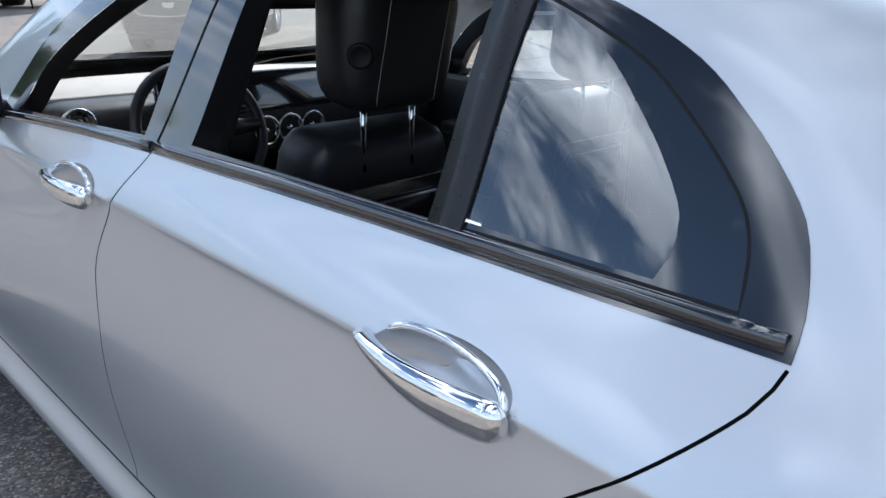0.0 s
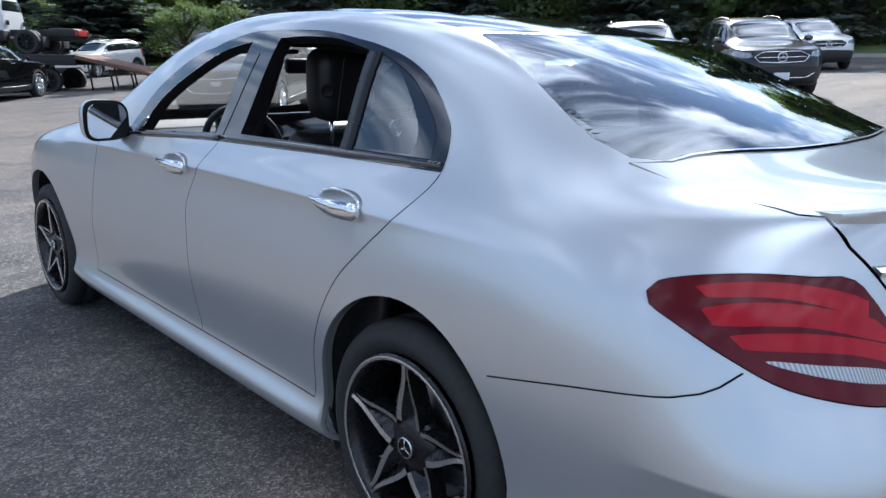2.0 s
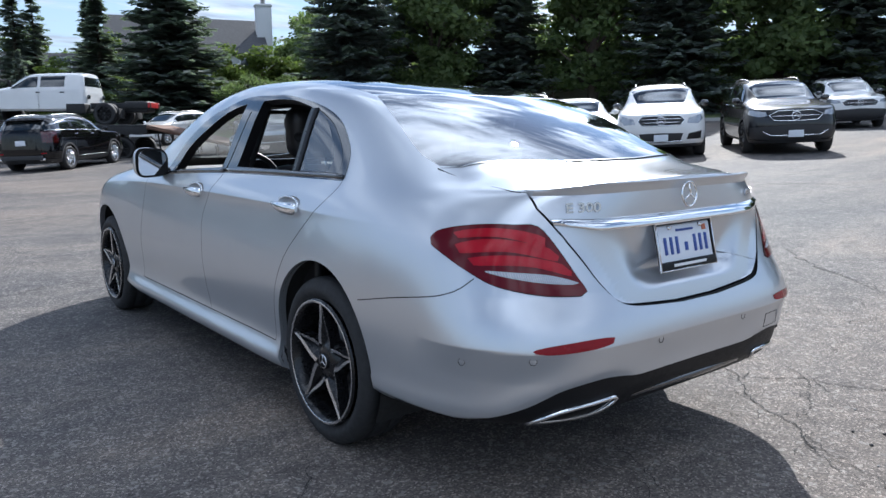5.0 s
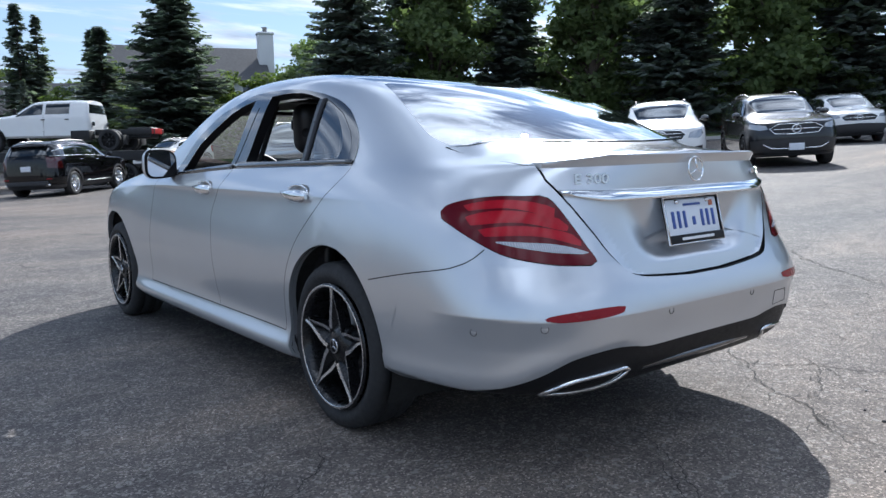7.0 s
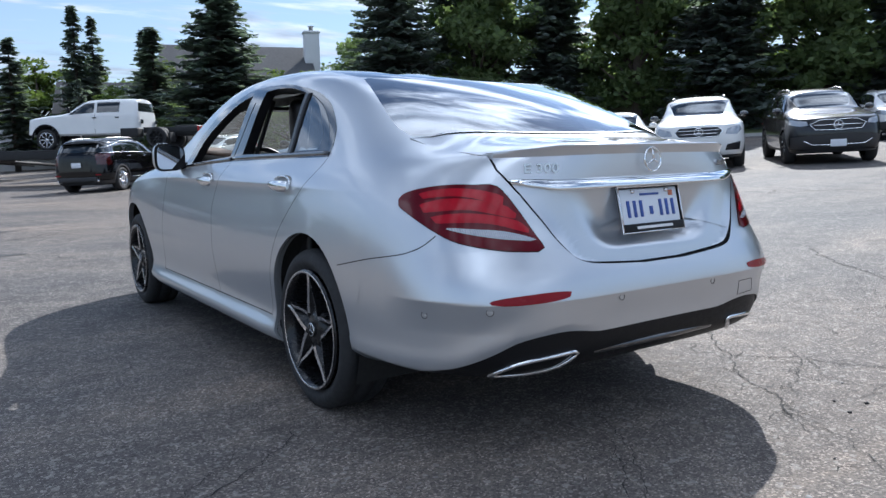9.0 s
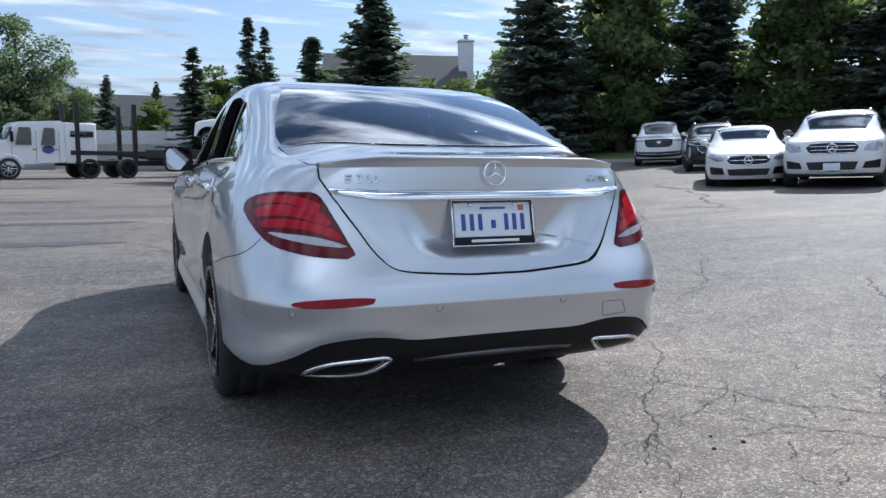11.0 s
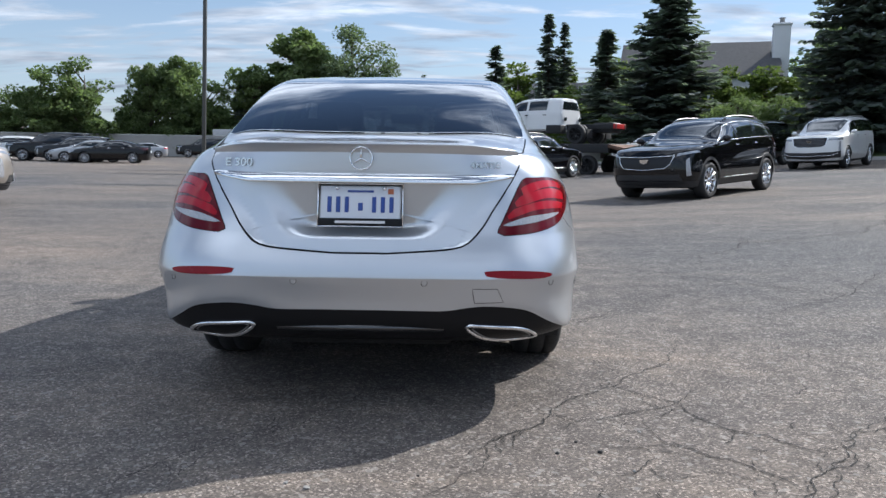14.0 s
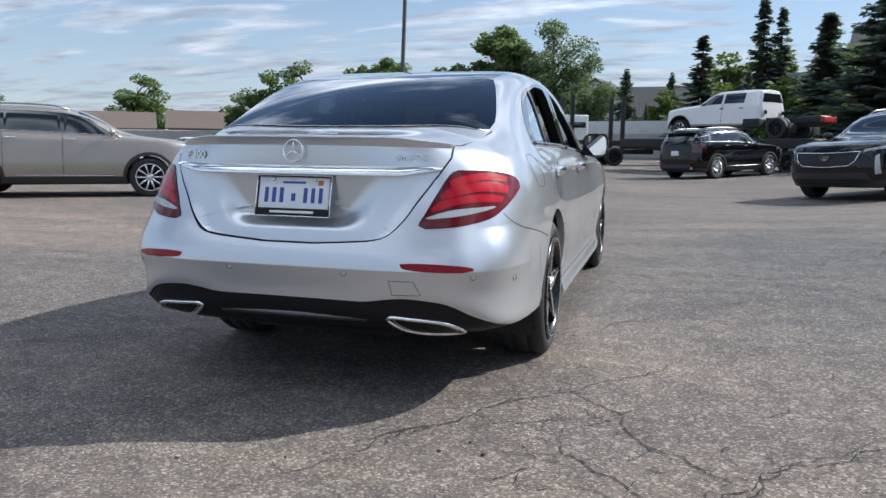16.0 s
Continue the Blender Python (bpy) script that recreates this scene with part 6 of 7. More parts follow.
def build_pickup(z_up):
    """A white crew cab on a bare black chassis with twin rear wheels."""
    h = Vector((-.786, .614))
    ang = math.degrees(math.atan2(-h.x, h.y))
    m = pose(4.2, 28.37, ground_z(4.2, 28.0) + z_up, 0, 0, ang)
    pk = thing("pickup_truck", "white crew cab pickup on a bare black chassis", "truck", m)
    cab = dict(BIG_SUV, half=.98, axle=4.3, wheel=.41, back=1.55, nose=3.05, rear_end=-1.55, front_end=3.05, corner=.75, tail=.12, low=.55, clad=0, round=(7, 4),
               belt=[(3.05, 1.18), (2.4, 1.25), (1.5, 1.32), (-1.6, 1.36)], roof=[(3.05, 1.24), (2.4, 1.34), (1.55, 1.42), (1.3, 1.50), (.75, 1.88), (.4, 1.95), (-1.0, 1.97), (-1.3, 1.95), (-1.6, 1.92)])
    S = Skin(car_levels(cab), -.8, 2.3, 0.25)
    lo_, hi_ = 5.2, 6.8
    loops = [("arch", S.find([(2.15 + .5 * math.cos(a), .45 + .5 * math.sin(a)) for a in np.linspace(-.5, math.pi + .5, 24)], "yz", (-1.7, 3.2), (0, 4.6))),
             ("pane", [(1.25, lo_), (.6, hi_), (.22, hi_), (.22, lo_)]), ("pane", [(.10, lo_), (.10, hi_), (-.80, hi_), (-.80, lo_)]),
             ("screen", [(1.28, 9), (1.25, 7.2), (.62, 7.15), (.6, 9)]), ("back", [(-1.8, 5.3), (-1.42, 5.3), (-1.42, 6.75), (-1.8, 6.75)]),
             ("gap", ribbon(S, [(.16, v) for v in np.linspace(.6, 5.1, 14)], .008)), ("grille", [(3.3, 2.1), (2.85, 2.1), (2.8, 4.1), (3.3, 4.1)])]
    co, g = cut_skin(S, np.unique(np.r_[np.linspace(-1.8, -.8, 16), np.linspace(-.8, 2.3, 32), np.linspace(2.3, 3.3, 16)]), np.linspace(0, 9, 36), loops)
    panel(S, co, g["rest"], "cab", CAR_WHITE, pk)
    for side in ("left", "right"):
        panel(S, co, g["pane"], "side_window", CAR_GLASS, pk, side, lift=.003)
    panel(S, co, g["back"], "rear_window", CAR_GLASS, pk, lift=.003)
    panel(S, co, g["screen"], "windscreen", CAR_GLASS, pk, lift=.003)
    panel(S, co, g["grille"], "grille", GRILLE, pk, lift=.003)
    for x in (-.42, .42):
        part("frame_rail", box(.10, 6.6, .22, (x, -.5, .72), .02), FRAME_BLACK, pk)
    part("fuel_tank", box(.8, .9, .42, (.0, -3.2, .68), .06), FRAME_BLACK, pk)
    part("axle", tube([(-.9, -2.3, .45), (.9, -2.3, .45)], .10, 10), FRAME_BLACK, pk)
    part("tool_box", box(.5, .7, .35, (-.75, -1.2, .62), .03), FRAME_BLACK, pk)
    part("end_rail", box(1.0, .08, .2, (0, -3.75, .74), .01), RED_TANK, pk, "red end rail")
    for sg in (1, -1):
        wheel_parts(pk, -.86 * sg, 2.15, .41, sg, .27, False, 8)
        wheel_parts(pk, -.98 * sg, -2.3, .41, sg, .24, True, 8)
        wheel_parts(pk, -.70 * sg, -2.3, .41, sg, .24, True, 8)
        part("rear_lamp", box(.16, .06, .16, (-.62 * sg, -1.57, 1.05), .02), CAR_GLASS, pk)
        part("mud_flap", box(.5, .02, .36, (-.84 * sg, -2.85, .42), .005), RUBBER, pk)
        mir = box(.10, .09, .24, (-1.2 * sg, 1.05, 1.52), .03)
        tube([(-.9 * sg, 1.1, 1.42), (-1.17 * sg, 1.06, 1.45)], .02, 6, mir)
        part("door_mirror", mir, BLACK_TRIM, pk)
        for y in (-.05, -.95):
            part("door_handle", box(.03, .16, .035, (-.955 * sg, y + .22, 1.22), .01), BLACK_TRIM, pk)
        arch = [(-.985 * sg, 2.15 + .53 * math.cos(a), .45 + .53 * math.sin(a)) for a in np.linspace(.0, math.pi, 15)]
        part("arch_flare", tube(arch, .035, 6), BLACK_TRIM, pk)
    return pk


def build_haul_truck():
    """A white long-nosed haulage truck with a car-carrying frame, seen from its left."""
    h = Vector((-.93, -.37))
    m = pose(-4.66, 37.51, ground_z(-4.66, 37.51), 0, 0, math.degrees(math.atan2(-h.x, h.y)))
    tk = thing("haulage_truck", "white long-nosed truck with a black car-carrying frame", "truck", m)
    prof = [(2.95, .62), (3.05, .80), (3.05, 1.25), (2.92, 1.58), (2.35, 1.80), (2.05, 2.50), (1.75, 2.72), (-.10, 2.82), (-.18, 2.7), (-.18, .80), (2.0, .62)]
    for k in (0,):
        bm = slab([(y, z) for y, z in prof], 2.2, .05, None, Matrix.Translation((-1.1, 0, 0)) @ Matrix(((0, 0, 1, 0), (1, 0, 0, 0), (0, 1, 0, 0), (0, 0, 0, 1))))
        for v in bm.verts:
            if v.co.y > 2.2:
                v.co.x *= .80
            if v.co.z > 2.3:
                v.co.x *= .93
    part("cab", smooth(bm, 30), CAR_WHITE, tk, "white cab")
    for sg in (1, -1):
        x = -1.115 * sg
        for ya, yb, z0, z1, nm in ((2.05, 1.35, 1.62, 2.45, "door_window"), (.95, .30, 1.62, 2.45, "crew_window")):
            pane = slab([(ya, z0), (ya - .18, z1), (yb + .05, z1), (yb, z1 - .08), (yb, z0)], .02, 0, None, Matrix.Translation((x - .01, 0, 0)) @ Matrix(((0, 0, 1, 0), (1, 0, 0, 0), (0, 1, 0, 0), (0, 0, 0, 1))))
            part(nm, pane, CAR_GLASS, tk)
        for y in (2.2, 1.15, .12):
            part("door_joint", box(.012, .012, 1.5, (x, y, 1.55)), GAP, tk)
        for y in (1.25, .25):
            part("door_handle", box(.03, .18, .04, (x - .012 * sg, y, 1.42), .01), BLACK_TRIM, tk)
        mark = part("door_emblem", lathe([(.0, .24), (.006, .235), (.007, .001)], 24, "X"), PLATE_BLUE, tk, "round blue and red emblem")
        mark.matrix_basis = pose(x - .006 * sg, .62, 1.42) @ Matrix.Diagonal((1, 1.15, .8, 1))
        part("emblem_band", box(.012, .5, .06, (x - .010 * sg, .62, 1.42), .002), RED_TANK, tk)
        part("step", box(.30, 1.5, .30, (-.95 * sg, 1.1, .60), .03), STEEL, tk, "bright step box")
        mir = box(.08, .16, .5, (-1.36 * sg, 2.25, 2.0), .03)
        tube([(-1.0 * sg, 2.2, 2.2), (-1.36 * sg, 2.25, 2.2)], .02, 6, mir)
        tube([(-1.0 * sg, 2.2, 1.8), (-1.36 * sg, 2.25, 1.8)], .02, 6, mir)
        part("door_mirror", mir, BLACK_TRIM, tk)
        wheel_parts(tk, -.98 * sg, 2.35, .50, sg, .28, False, 10)
        fender = [(-1.0 * sg, 2.35 + .60 * math.cos(a), .50 + .60 * math.sin(a)) for a in np.linspace(.1, math.pi - .1, 13)]
        part("fender", tube(fender, .13, 8), CAR_WHITE, tk)
        for y in (-1.3, -3.2):
            wheel_parts(tk, -.92 * sg, y, .50, sg, .50, True, 8)
        part("sleeper_window", box(.02, 1.1, .30, (-1.115 * sg, -.95, 2.2), .005), CAR_GLASS, tk)
        for y in (-.75, -3.6):
            part("carrier_post", box(.16, .22, 3.1, (-1.05 * sg, y, 2.25), .02), FRAME_BLACK, tk)
        part("carrier_rail", box(.14, 7.2, .22, (-1.05 * sg, -4.0, 1.28), .02), FRAME_BLACK, tk)
        part("lower_rail", tube([(-1.05 * sg, -3.6, 1.2), (-1.05 * sg, -8.4, .75)], .10, 4), FRAME_BLACK, tk)
        part("head_lamp", box(.3, .08, .22, (-.72 * sg, 3.02, 1.0), .04), HEAD_LAMP, tk)
    part("sleeper", box(2.15, 1.5, 2.0, (0, -.92, 1.75), .08), CAR_WHITE, tk)
    part("windscreen", box(1.75, .03, .62, (0, 2.24, 2.2), .01, 1, None, pose(0, 0, 0, 24)), CAR_GLASS, tk)
    part("nose_grille", box(.9, .05, .6, (0, 3.06, 1.05), .03), GRILLE, tk)
    part("bumper", box(2.1, .25, .32, (0, 3.08, .55), .05), STEEL, tk)
    part("chassis", box(.9, 8.5, .28, (0, -1.4, .78), .03), FRAME_BLACK, tk)
    part("cross_deck", box(2.1, 3.0, .08, (0, -6.2, 1.02), .01, 1, None, pose(0, 0, 0, 6)), FRAME_BLACK, tk)
    return tk


build_trailer()
build_pickup(1.305)
build_haul_truck()

# ---- the lot: asphalt, cracks, kerb, verge, walls ----
def asphalt():
    n = Nodes("asphalt")
    co = n.coords()
    cell = n.tree.nodes.new("ShaderNodeTexVoronoi")
    cell.inputs["Scale"].default_value = 140
    n.put(cell.inputs["Vector"], co)
    tone = n.node("ShaderNodeSeparateColor", 0, Color=cell.outputs["Color"])
    fine = n.noise(420, 3, 0.7, co)
    mid = n.noise(26, 5, 0.7, co)
    flat = n.node("ShaderNodeMapping", 0, Vector=co, Scale=(0.45, 1.3, 1.0), Rotation=(0, 0, 0.35))
    big = n.noise(0.60, 7, 0.64, flat, 0.8)
    wide = n.noise(0.09, 4, 0.55, co, 0.4)
    stone = n.ramp(tone, (0.0, (0.082, 0.081, 0.082)), (0.45, (0.150, 0.147, 0.145)), (0.82, (0.215, 0.208, 0.203)), (1.0, (0.46, 0.45, 0.44)))
    col = n.mix(n.ramp(fine, (0.35, 0.55), (0.7, 0.0)), stone, (0.06, 0.058, 0.056))
    col = n.mix(n.ramp(mid, (0.30, 0.40), (0.50, 0.0)), col, (0.055, 0.053, 0.051))
    col = n.mix(1.0, col, n.ramp(big, (0.30, (0.66, 0.67, 0.70)), (0.52, (1.0, 0.97, 0.94)), (0.72, (1.42, 1.30, 1.17))), "MULTIPLY")
    col = n.mix(1.0, col, n.ramp(wide, (0.36, (0.78, 0.80, 0.84)), (0.62, (1.32, 1.18, 1.06))), "MULTIPLY")
    grit = n.node("ShaderNodeTexVoronoi", 1, Vector=co, Scale=55.0)
    pick = n.node("ShaderNodeSeparateColor", 0, Color=grit)
    col = n.mix(n.ramp(pick, (0.93, 0.0), (0.96, 0.55)), col, (0.30, 0.28, 0.255))
    blot = n.noise(5.5, 6, 0.7, co, 0.5)
    col = n.mix(1.0, col, n.ramp(blot, (0.32, (0.74, 0.74, 0.75)), (0.5, (1.0, 1.0, 1.0)), (0.70, (1.22, 1.19, 1.15))), "MULTIPLY")
    n.set(Base_Color=col, Roughness=n.ramp(mid, (0.3, 0.62), (0.7, 0.85)), Specular_IOR_Level=0.10)
    hgt = n.mix(0.45, n.math("SUBTRACT", 1.0, cell.outputs["Distance"]), fine)
    n.bump(n.mix(0.3, hgt, mid), 0.6, 0.004)
    return n.mat


ASPHALT = asphalt()
CRACK = plain("crack_dark", (0.018, 0.017, 0.016), 0.95)
TAR = plain("tar_patch", (0.045, 0.043, 0.042), 0.7, spread=0.3, scale=8, bump=0.4, bump_scale=120)
CONCRETE = plain("old_concrete", (0.36, 0.35, 0.33), 0.9, spread=0.22, scale=0.9, bump=0.3, bump_scale=40)
GRASS = plain("dry_grass", (0.10, 0.13, 0.045), 0.95, spread=0.45, scale=1.5, bump=0.8, bump_scale=30)


def build_ground():
    xs = np.unique(np.r_[np.linspace(-8, 14, 89), np.linspace(-60, 60, 61), [-2000, -800, -300, -150, -90, 90, 150, 300, 800, 2000]])
    ys = np.unique(np.r_[np.linspace(-8, 14, 67), np.linspace(-60, 100, 61), [-2000, -800, -300, -150, -90, 150, 300, 800, 2000]])
    verts = [(x, y, ground_z(min(x, 60), min(y, 100))) for y in ys for x in xs]
    n = len(xs)
    faces = [(j * n + i, j * n + i + 1, (j + 1) * n + i + 1, (j + 1) * n + i) for j in range(len(ys) - 1) for i in range(n - 1)]
    ob = new("ground", mesh_of("ground", verts, faces, ASPHALT))
    return tagged(ob, "worn grey asphalt of a car park with cracks", "ground", kind="structure")


ground = build_ground()


def jagged(pts, rough, rng, depth=5):
    """A broken line between the given points."""
    p = [np.array(q, float) for q in pts]
    for k in range(depth):
        out = [p[0]]
        for a, b in zip(p, p[1:]):
            d = b - a
            L = np.linalg.norm(d)
            if L > .02:
                out.append((a + b) / 2 + np.array([-d[1], d[0]]) * rng.uniform(-rough, rough))
            out.append(b)
        p = out
    return p


def crack_faces(line, width, rng, verts, faces):
    q = np.array(line)
    d = np.gradient(q, axis=0)
    d /= np.maximum(np.linalg.norm(d, axis=1, keepdims=True), 1e-9)
    nn = np.stack([-d[:, 1], d[:, 0]], -1)
    k = len(verts)
    m = len(q)
    for i, (p, n_) in enumerate(zip(q, nn)):
        w = width * rng.uniform(.35, 1.3) * min(1, .25 + 3 * min(i, m - 1 - i) / m)
        for s in (-1, 1):
            x, y = p + s * n_ * w / 2
            verts.append((x, y, ground_z(x, y) + .0035))
    for i in range(m - 1):
        faces.append((k + 2 * i, k + 2 * i + 2, k + 2 * i + 3, k + 2 * i + 1))


def build_cracks():
    rng = np.random.default_rng(7)
    verts, faces = [], []
    main = [
        ([(1.61, -1.3), (1.46, -1.6), (1.17, -1.98), (.98, -2.22), (.70, -2.62), (.47, -2.85), (.10, -3.4)], .010),
        ([(.90, -1.86), (1.14, -2.22), (1.30, -2.38), (1.34, -2.60), (1.51, -2.73), (1.72, -2.98)], .011),
        ([(1.08, -2.68), (1.23, -2.92), (1.45, -3.12)], .010), ([(2.25, .87), (2.67, .43), (2.95, .05), (3.44, -.11), (3.84, -.51)], .014),
        ([(8.6, 7.7), (6.06, 4.63), (3.89, 3.0), (2.58, 1.5)], .03), ([(4.82, 1.97), (3.56, .43), (2.77, -.39), (2.2, -1.0)], .014),
        ([(-.97, -1.54), (-1.15, -1.83), (-1.45, -2.05), (-2.4, -2.6)], .008), ([(1.01, 1.95), (1.51, 1.7), (1.94, 1.2), (2.32, .88), (2.9, .3)], .013),
        ([(.95, -1.17), (1.2, -.73), (1.53, -.38), (2.08, .15), (2.6, .5)], .010), ([(-.76, -3.26), (-.62, -3.1), (-.49, -2.87), (-.2, -2.5)], .008),
        ([(-1.84, -2.24), (-1.57, -2.02), (-1.31, -1.72)], .006), ([(.58, 10.7), (2.31, 12.3), (4.35, 14.6)], .03), ([(-1.6, 5.6), (-1.03, 4.67), (-.80, 3.86)], .018),
        ([(-3.3, 2.0), (-1.68, 2.34), (-1.26, 2.58), (-.5, 3.1)], .014), ([(-2.5, 9.4), (-.89, 10.19), (.14, 11.36), (1.2, 11.3)], .03), ([(-3.5, 6.6), (-1.21, 7.08), (-.3, 8.1)], .03),
        ([(4.43, -.45), (3.92, -1.08), (3.3, -1.9)], .016), ([(1.41, -2.16), (1.13, -2.45), (.7, -2.63)], .008), ([(9.0, 2.6), (8.29, 2.17), (9.52, .98), (11, .4)], .025),
        ([(.3, -2.0), (-.19, -2.59), (-.45, -2.9), (-.8, -3.6)], .006), ([(-4.8, 2.1), (-3.15, 2.2), (-2.41, 2.16), (-1.53, 2.4)], .012), ([(-4.2, 4.2), (-2.84, 4.59), (-1.84, 5.16)], .03),
        ([(2.2, -2.4), (1.8, -2.75), (1.5, -3.1), (1.3, -3.5)], .008), ([(2.6, -2.2), (2.05, -2.57), (1.71, -2.91), (1.4, -3.3)], .008), ([(-4.4, .1), (-3.88, .46), (-2.9, .26)], .012),
        ([(-15, 18.6), (-12.86, 19.95), (-10.2, 18.4)], .08), ([(-14, 26), (-8, 27), (-3, 26)], .10), ([(-20, 31), (-9, 33), (-6, 31)], .12), ([(-9, 13), (-5, 14.5), (-1, 13.6)], .06),
        ([(13.5, 12.5), (10.5, 9.0), (8.8, 6.5), (7.8, 4.4)], .10), ([(10, 16), (13, 19), (15, 20)], .05), ([(6.5, 7), (9, 6), (12, 4.2)], .03), ([(4, 18), (8, 17.4), (12, 15.5)], .05)]
    for pts, w in main:
        line = jagged(pts, .16, rng)
        crack_faces(line, w * (.60 if w < .025 else .68), rng, verts, faces)
        # side twigs
        for _ in range(int(2 + 2 * len(pts))):
            i = rng.integers(1, len(line) - 1)
            a = rng.uniform(0, 2 * math.pi)
            L = rng.uniform(4, 22) * w
            crack_faces(jagged([line[i], line[i] + L * np.array([math.cos(a), math.sin(a)])], .2, rng, 4), w * .36, rng, verts, faces)
    for _ in range(130):
        c = np.array([rng.uniform(.4, 3.4), rng.uniform(-3.6, .6)])
        a = rng.uniform(0, 2 * math.pi)
        crack_faces(jagged([c, c + rng.uniform(.05, .25) * np.array([math.cos(a), math.sin(a)])], .22, rng, 4), .005, rng, verts, faces)
    ob = new("ground_cracks", mesh_of("ground_cracks", verts, faces, CRACK, False))
    tagged(ob, "dark jagged cracks across the worn asphalt", "cracks", kind="stuff")
    # tar patches: flat uneven sheets along the old joints
    for k, (x, y, lx, ly) in enumerate(((-2.4, 5.3, 1.2, .35), (-6, 15.5, 4, .5), (-8.5, 24.5, 6, .8), (-12, 29, 5, .6), (-3, 8.4, 2.2, .35))):
        pts = [(x + lx * math.cos(a) * rng.uniform(.6, 1.1), y + ly * math.sin(a) * rng.uniform(.5, 1.1)) for a in np.linspace(0, 2 * math.pi, 27)[:-1]]
        me = mesh_of("tar_patch", [(px, py, ground_z(px, py) + .005) for px, py in pts], [tuple(range(26))], TAR, False)
        tagged(new("tar_patch", me), "dark uneven tar patch on the asphalt", "tar patch", "tar patches", "structure")


build_cracks()


def build_pebbles():
    rng = np.random.default_rng(3)
    stone = plain("pebble_grey", (0.30, 0.29, 0.27), 0.85, spread=0.3)
    dark = plain("pebble_dark", (0.03, 0.03, 0.03), 0.85)
    spots = [(.869, -2.895, .009, 1), (.719, -2.905, .008, 1), (-.086, -3.205, .010, 0), (-.157, -3.166, .008, 0), (.80, -2.80, .006, 1), (1.05, -2.70, .006, 0), (.55, -3.0, .005, 0), (.95, -3.05, .006, 0), (.25, -3.1, .005, 1)]
    for x, y, r, d in spots:
        bm = bmesh.new()
        bmesh.ops.create_icosphere(bm, subdivisions=2, radius=r)
        for v in bm.verts:
            v.co *= rng.uniform(.75, 1.2)
            v.co.z *= .65
        ob = part("pebble", bm, dark if d else stone)
        ob.matrix_basis = pose(x, y, ground_z(x, y) + r * .35, 0, 0, rng.uniform(0, 360))
        tagged(ob, "small dark stone on the asphalt" if d else "small pale stone on the asphalt", "stone", "loose stones")
    verts, faces = [], []
    for _ in range(900):
        x, y = rng.uniform(-3.5, 3.2), rng.uniform(-4.2, 2.5)
        r = rng.uniform(.0015, .0045)
        k, z = len(verts), ground_z(x, y)
        a = rng.uniform(0, 6.3)
        verts += [(x + r * math.cos(a + i * 2.1) * rng.uniform(.7, 1.2), y + r * math.sin(a + i * 2.1), z + .001) for i in range(3)] + [(x, y, z + r * 1.1)]
        faces += [(k, k + 1, k + 3), (k + 1, k + 2, k + 3), (k + 2, k, k + 3)]
    ob = new("grit", mesh_of("grit", verts, faces, stone, False))
    tagged(ob, "pale loose grit strewn over the asphalt", "grit", kind="stuff")


build_pebbles()


def strip(name, line, profile, material, label, category, kind="structure"):
    """A section (out, up) carried along a line on the ground; out is to the line's left."""
    q = np.array(dense(line, 2.0, False), float)
    d = np.gradient(q, axis=0)
    d /= np.linalg.norm(d, axis=1, keepdims=True)
    nn = np.stack([-d[:, 1], d[:, 0]], -1)
    verts, k = [], len(profile)
    for p, n_ in zip(q, nn):
        z = ground_z(*p)
        verts += [(p[0] + n_[0] * o, p[1] + n_[1] * o, z + u) for o, u in profile]
    faces = [(i * k + j, (i + 1) * k + j, (i + 1) * k + j + 1, i * k + j + 1) for i in range(len(q) - 1) for j in range(k - 1)]
    me = mesh_of(name, verts, faces, material, False)
    bm = bmesh.new()
    bm.from_mesh(me)
    bmesh.ops.recalc_face_normals(bm, faces=bm.faces[:])
    bm.to_mesh(me)
    bm.free()
    return tagged(new(name, me), label, category, kind=kind)


KERB = [(37, -14), (36.5, 4), (34, 12), (29.5, 20.5), (21.5, 28.8), (13, 35.5), (8.5, 43)]
strip("kerb", KERB, [(-.08, -.1), (-.06, .14), (.0, .16), (.10, .16), (.12, .0)][::-1], CONCRETE, "low pale concrete kerb along the verge", "kerb")
strip("verge", KERB, [(-.05, .13), (-2.0, .30), (-5, .7), (-12, 1.0), (-40, 1.2)], GRASS, "dry grass verge under the trees", "grass")
WALL_E = [(45, -14), (43.5, 7), (39.5, 19.5), (33.5, 28), (25, 36), (17.5, 42.5), (12.5, 49), (9.5, 57)]
strip("wall_east", WALL_E, [(0, 0), (0, 3.1), (-.1, 3.18), (-.3, 3.18), (-.4, 3.1), (-.4, 0)], CONCRETE, "long grey concrete wall behind the trees", "wall")
WALL_N = [(12, 66), (2, 70), (-8, 73), (-17, 76), (-27, 77.5), (-54, 70), (-85, 58)]
strip("wall_north", WALL_N, [(0, 0), (0, 2.25), (-.1, 2.33), (-.3, 2.33), (-.4, 2.25), (-.4, 0)], CONCRETE, "long grey concrete wall at the end of the lot", "wall")
FENCE = plain("pale_fence", (0.55, 0.56, 0.56), 0.7, spread=0.15, scale=2)


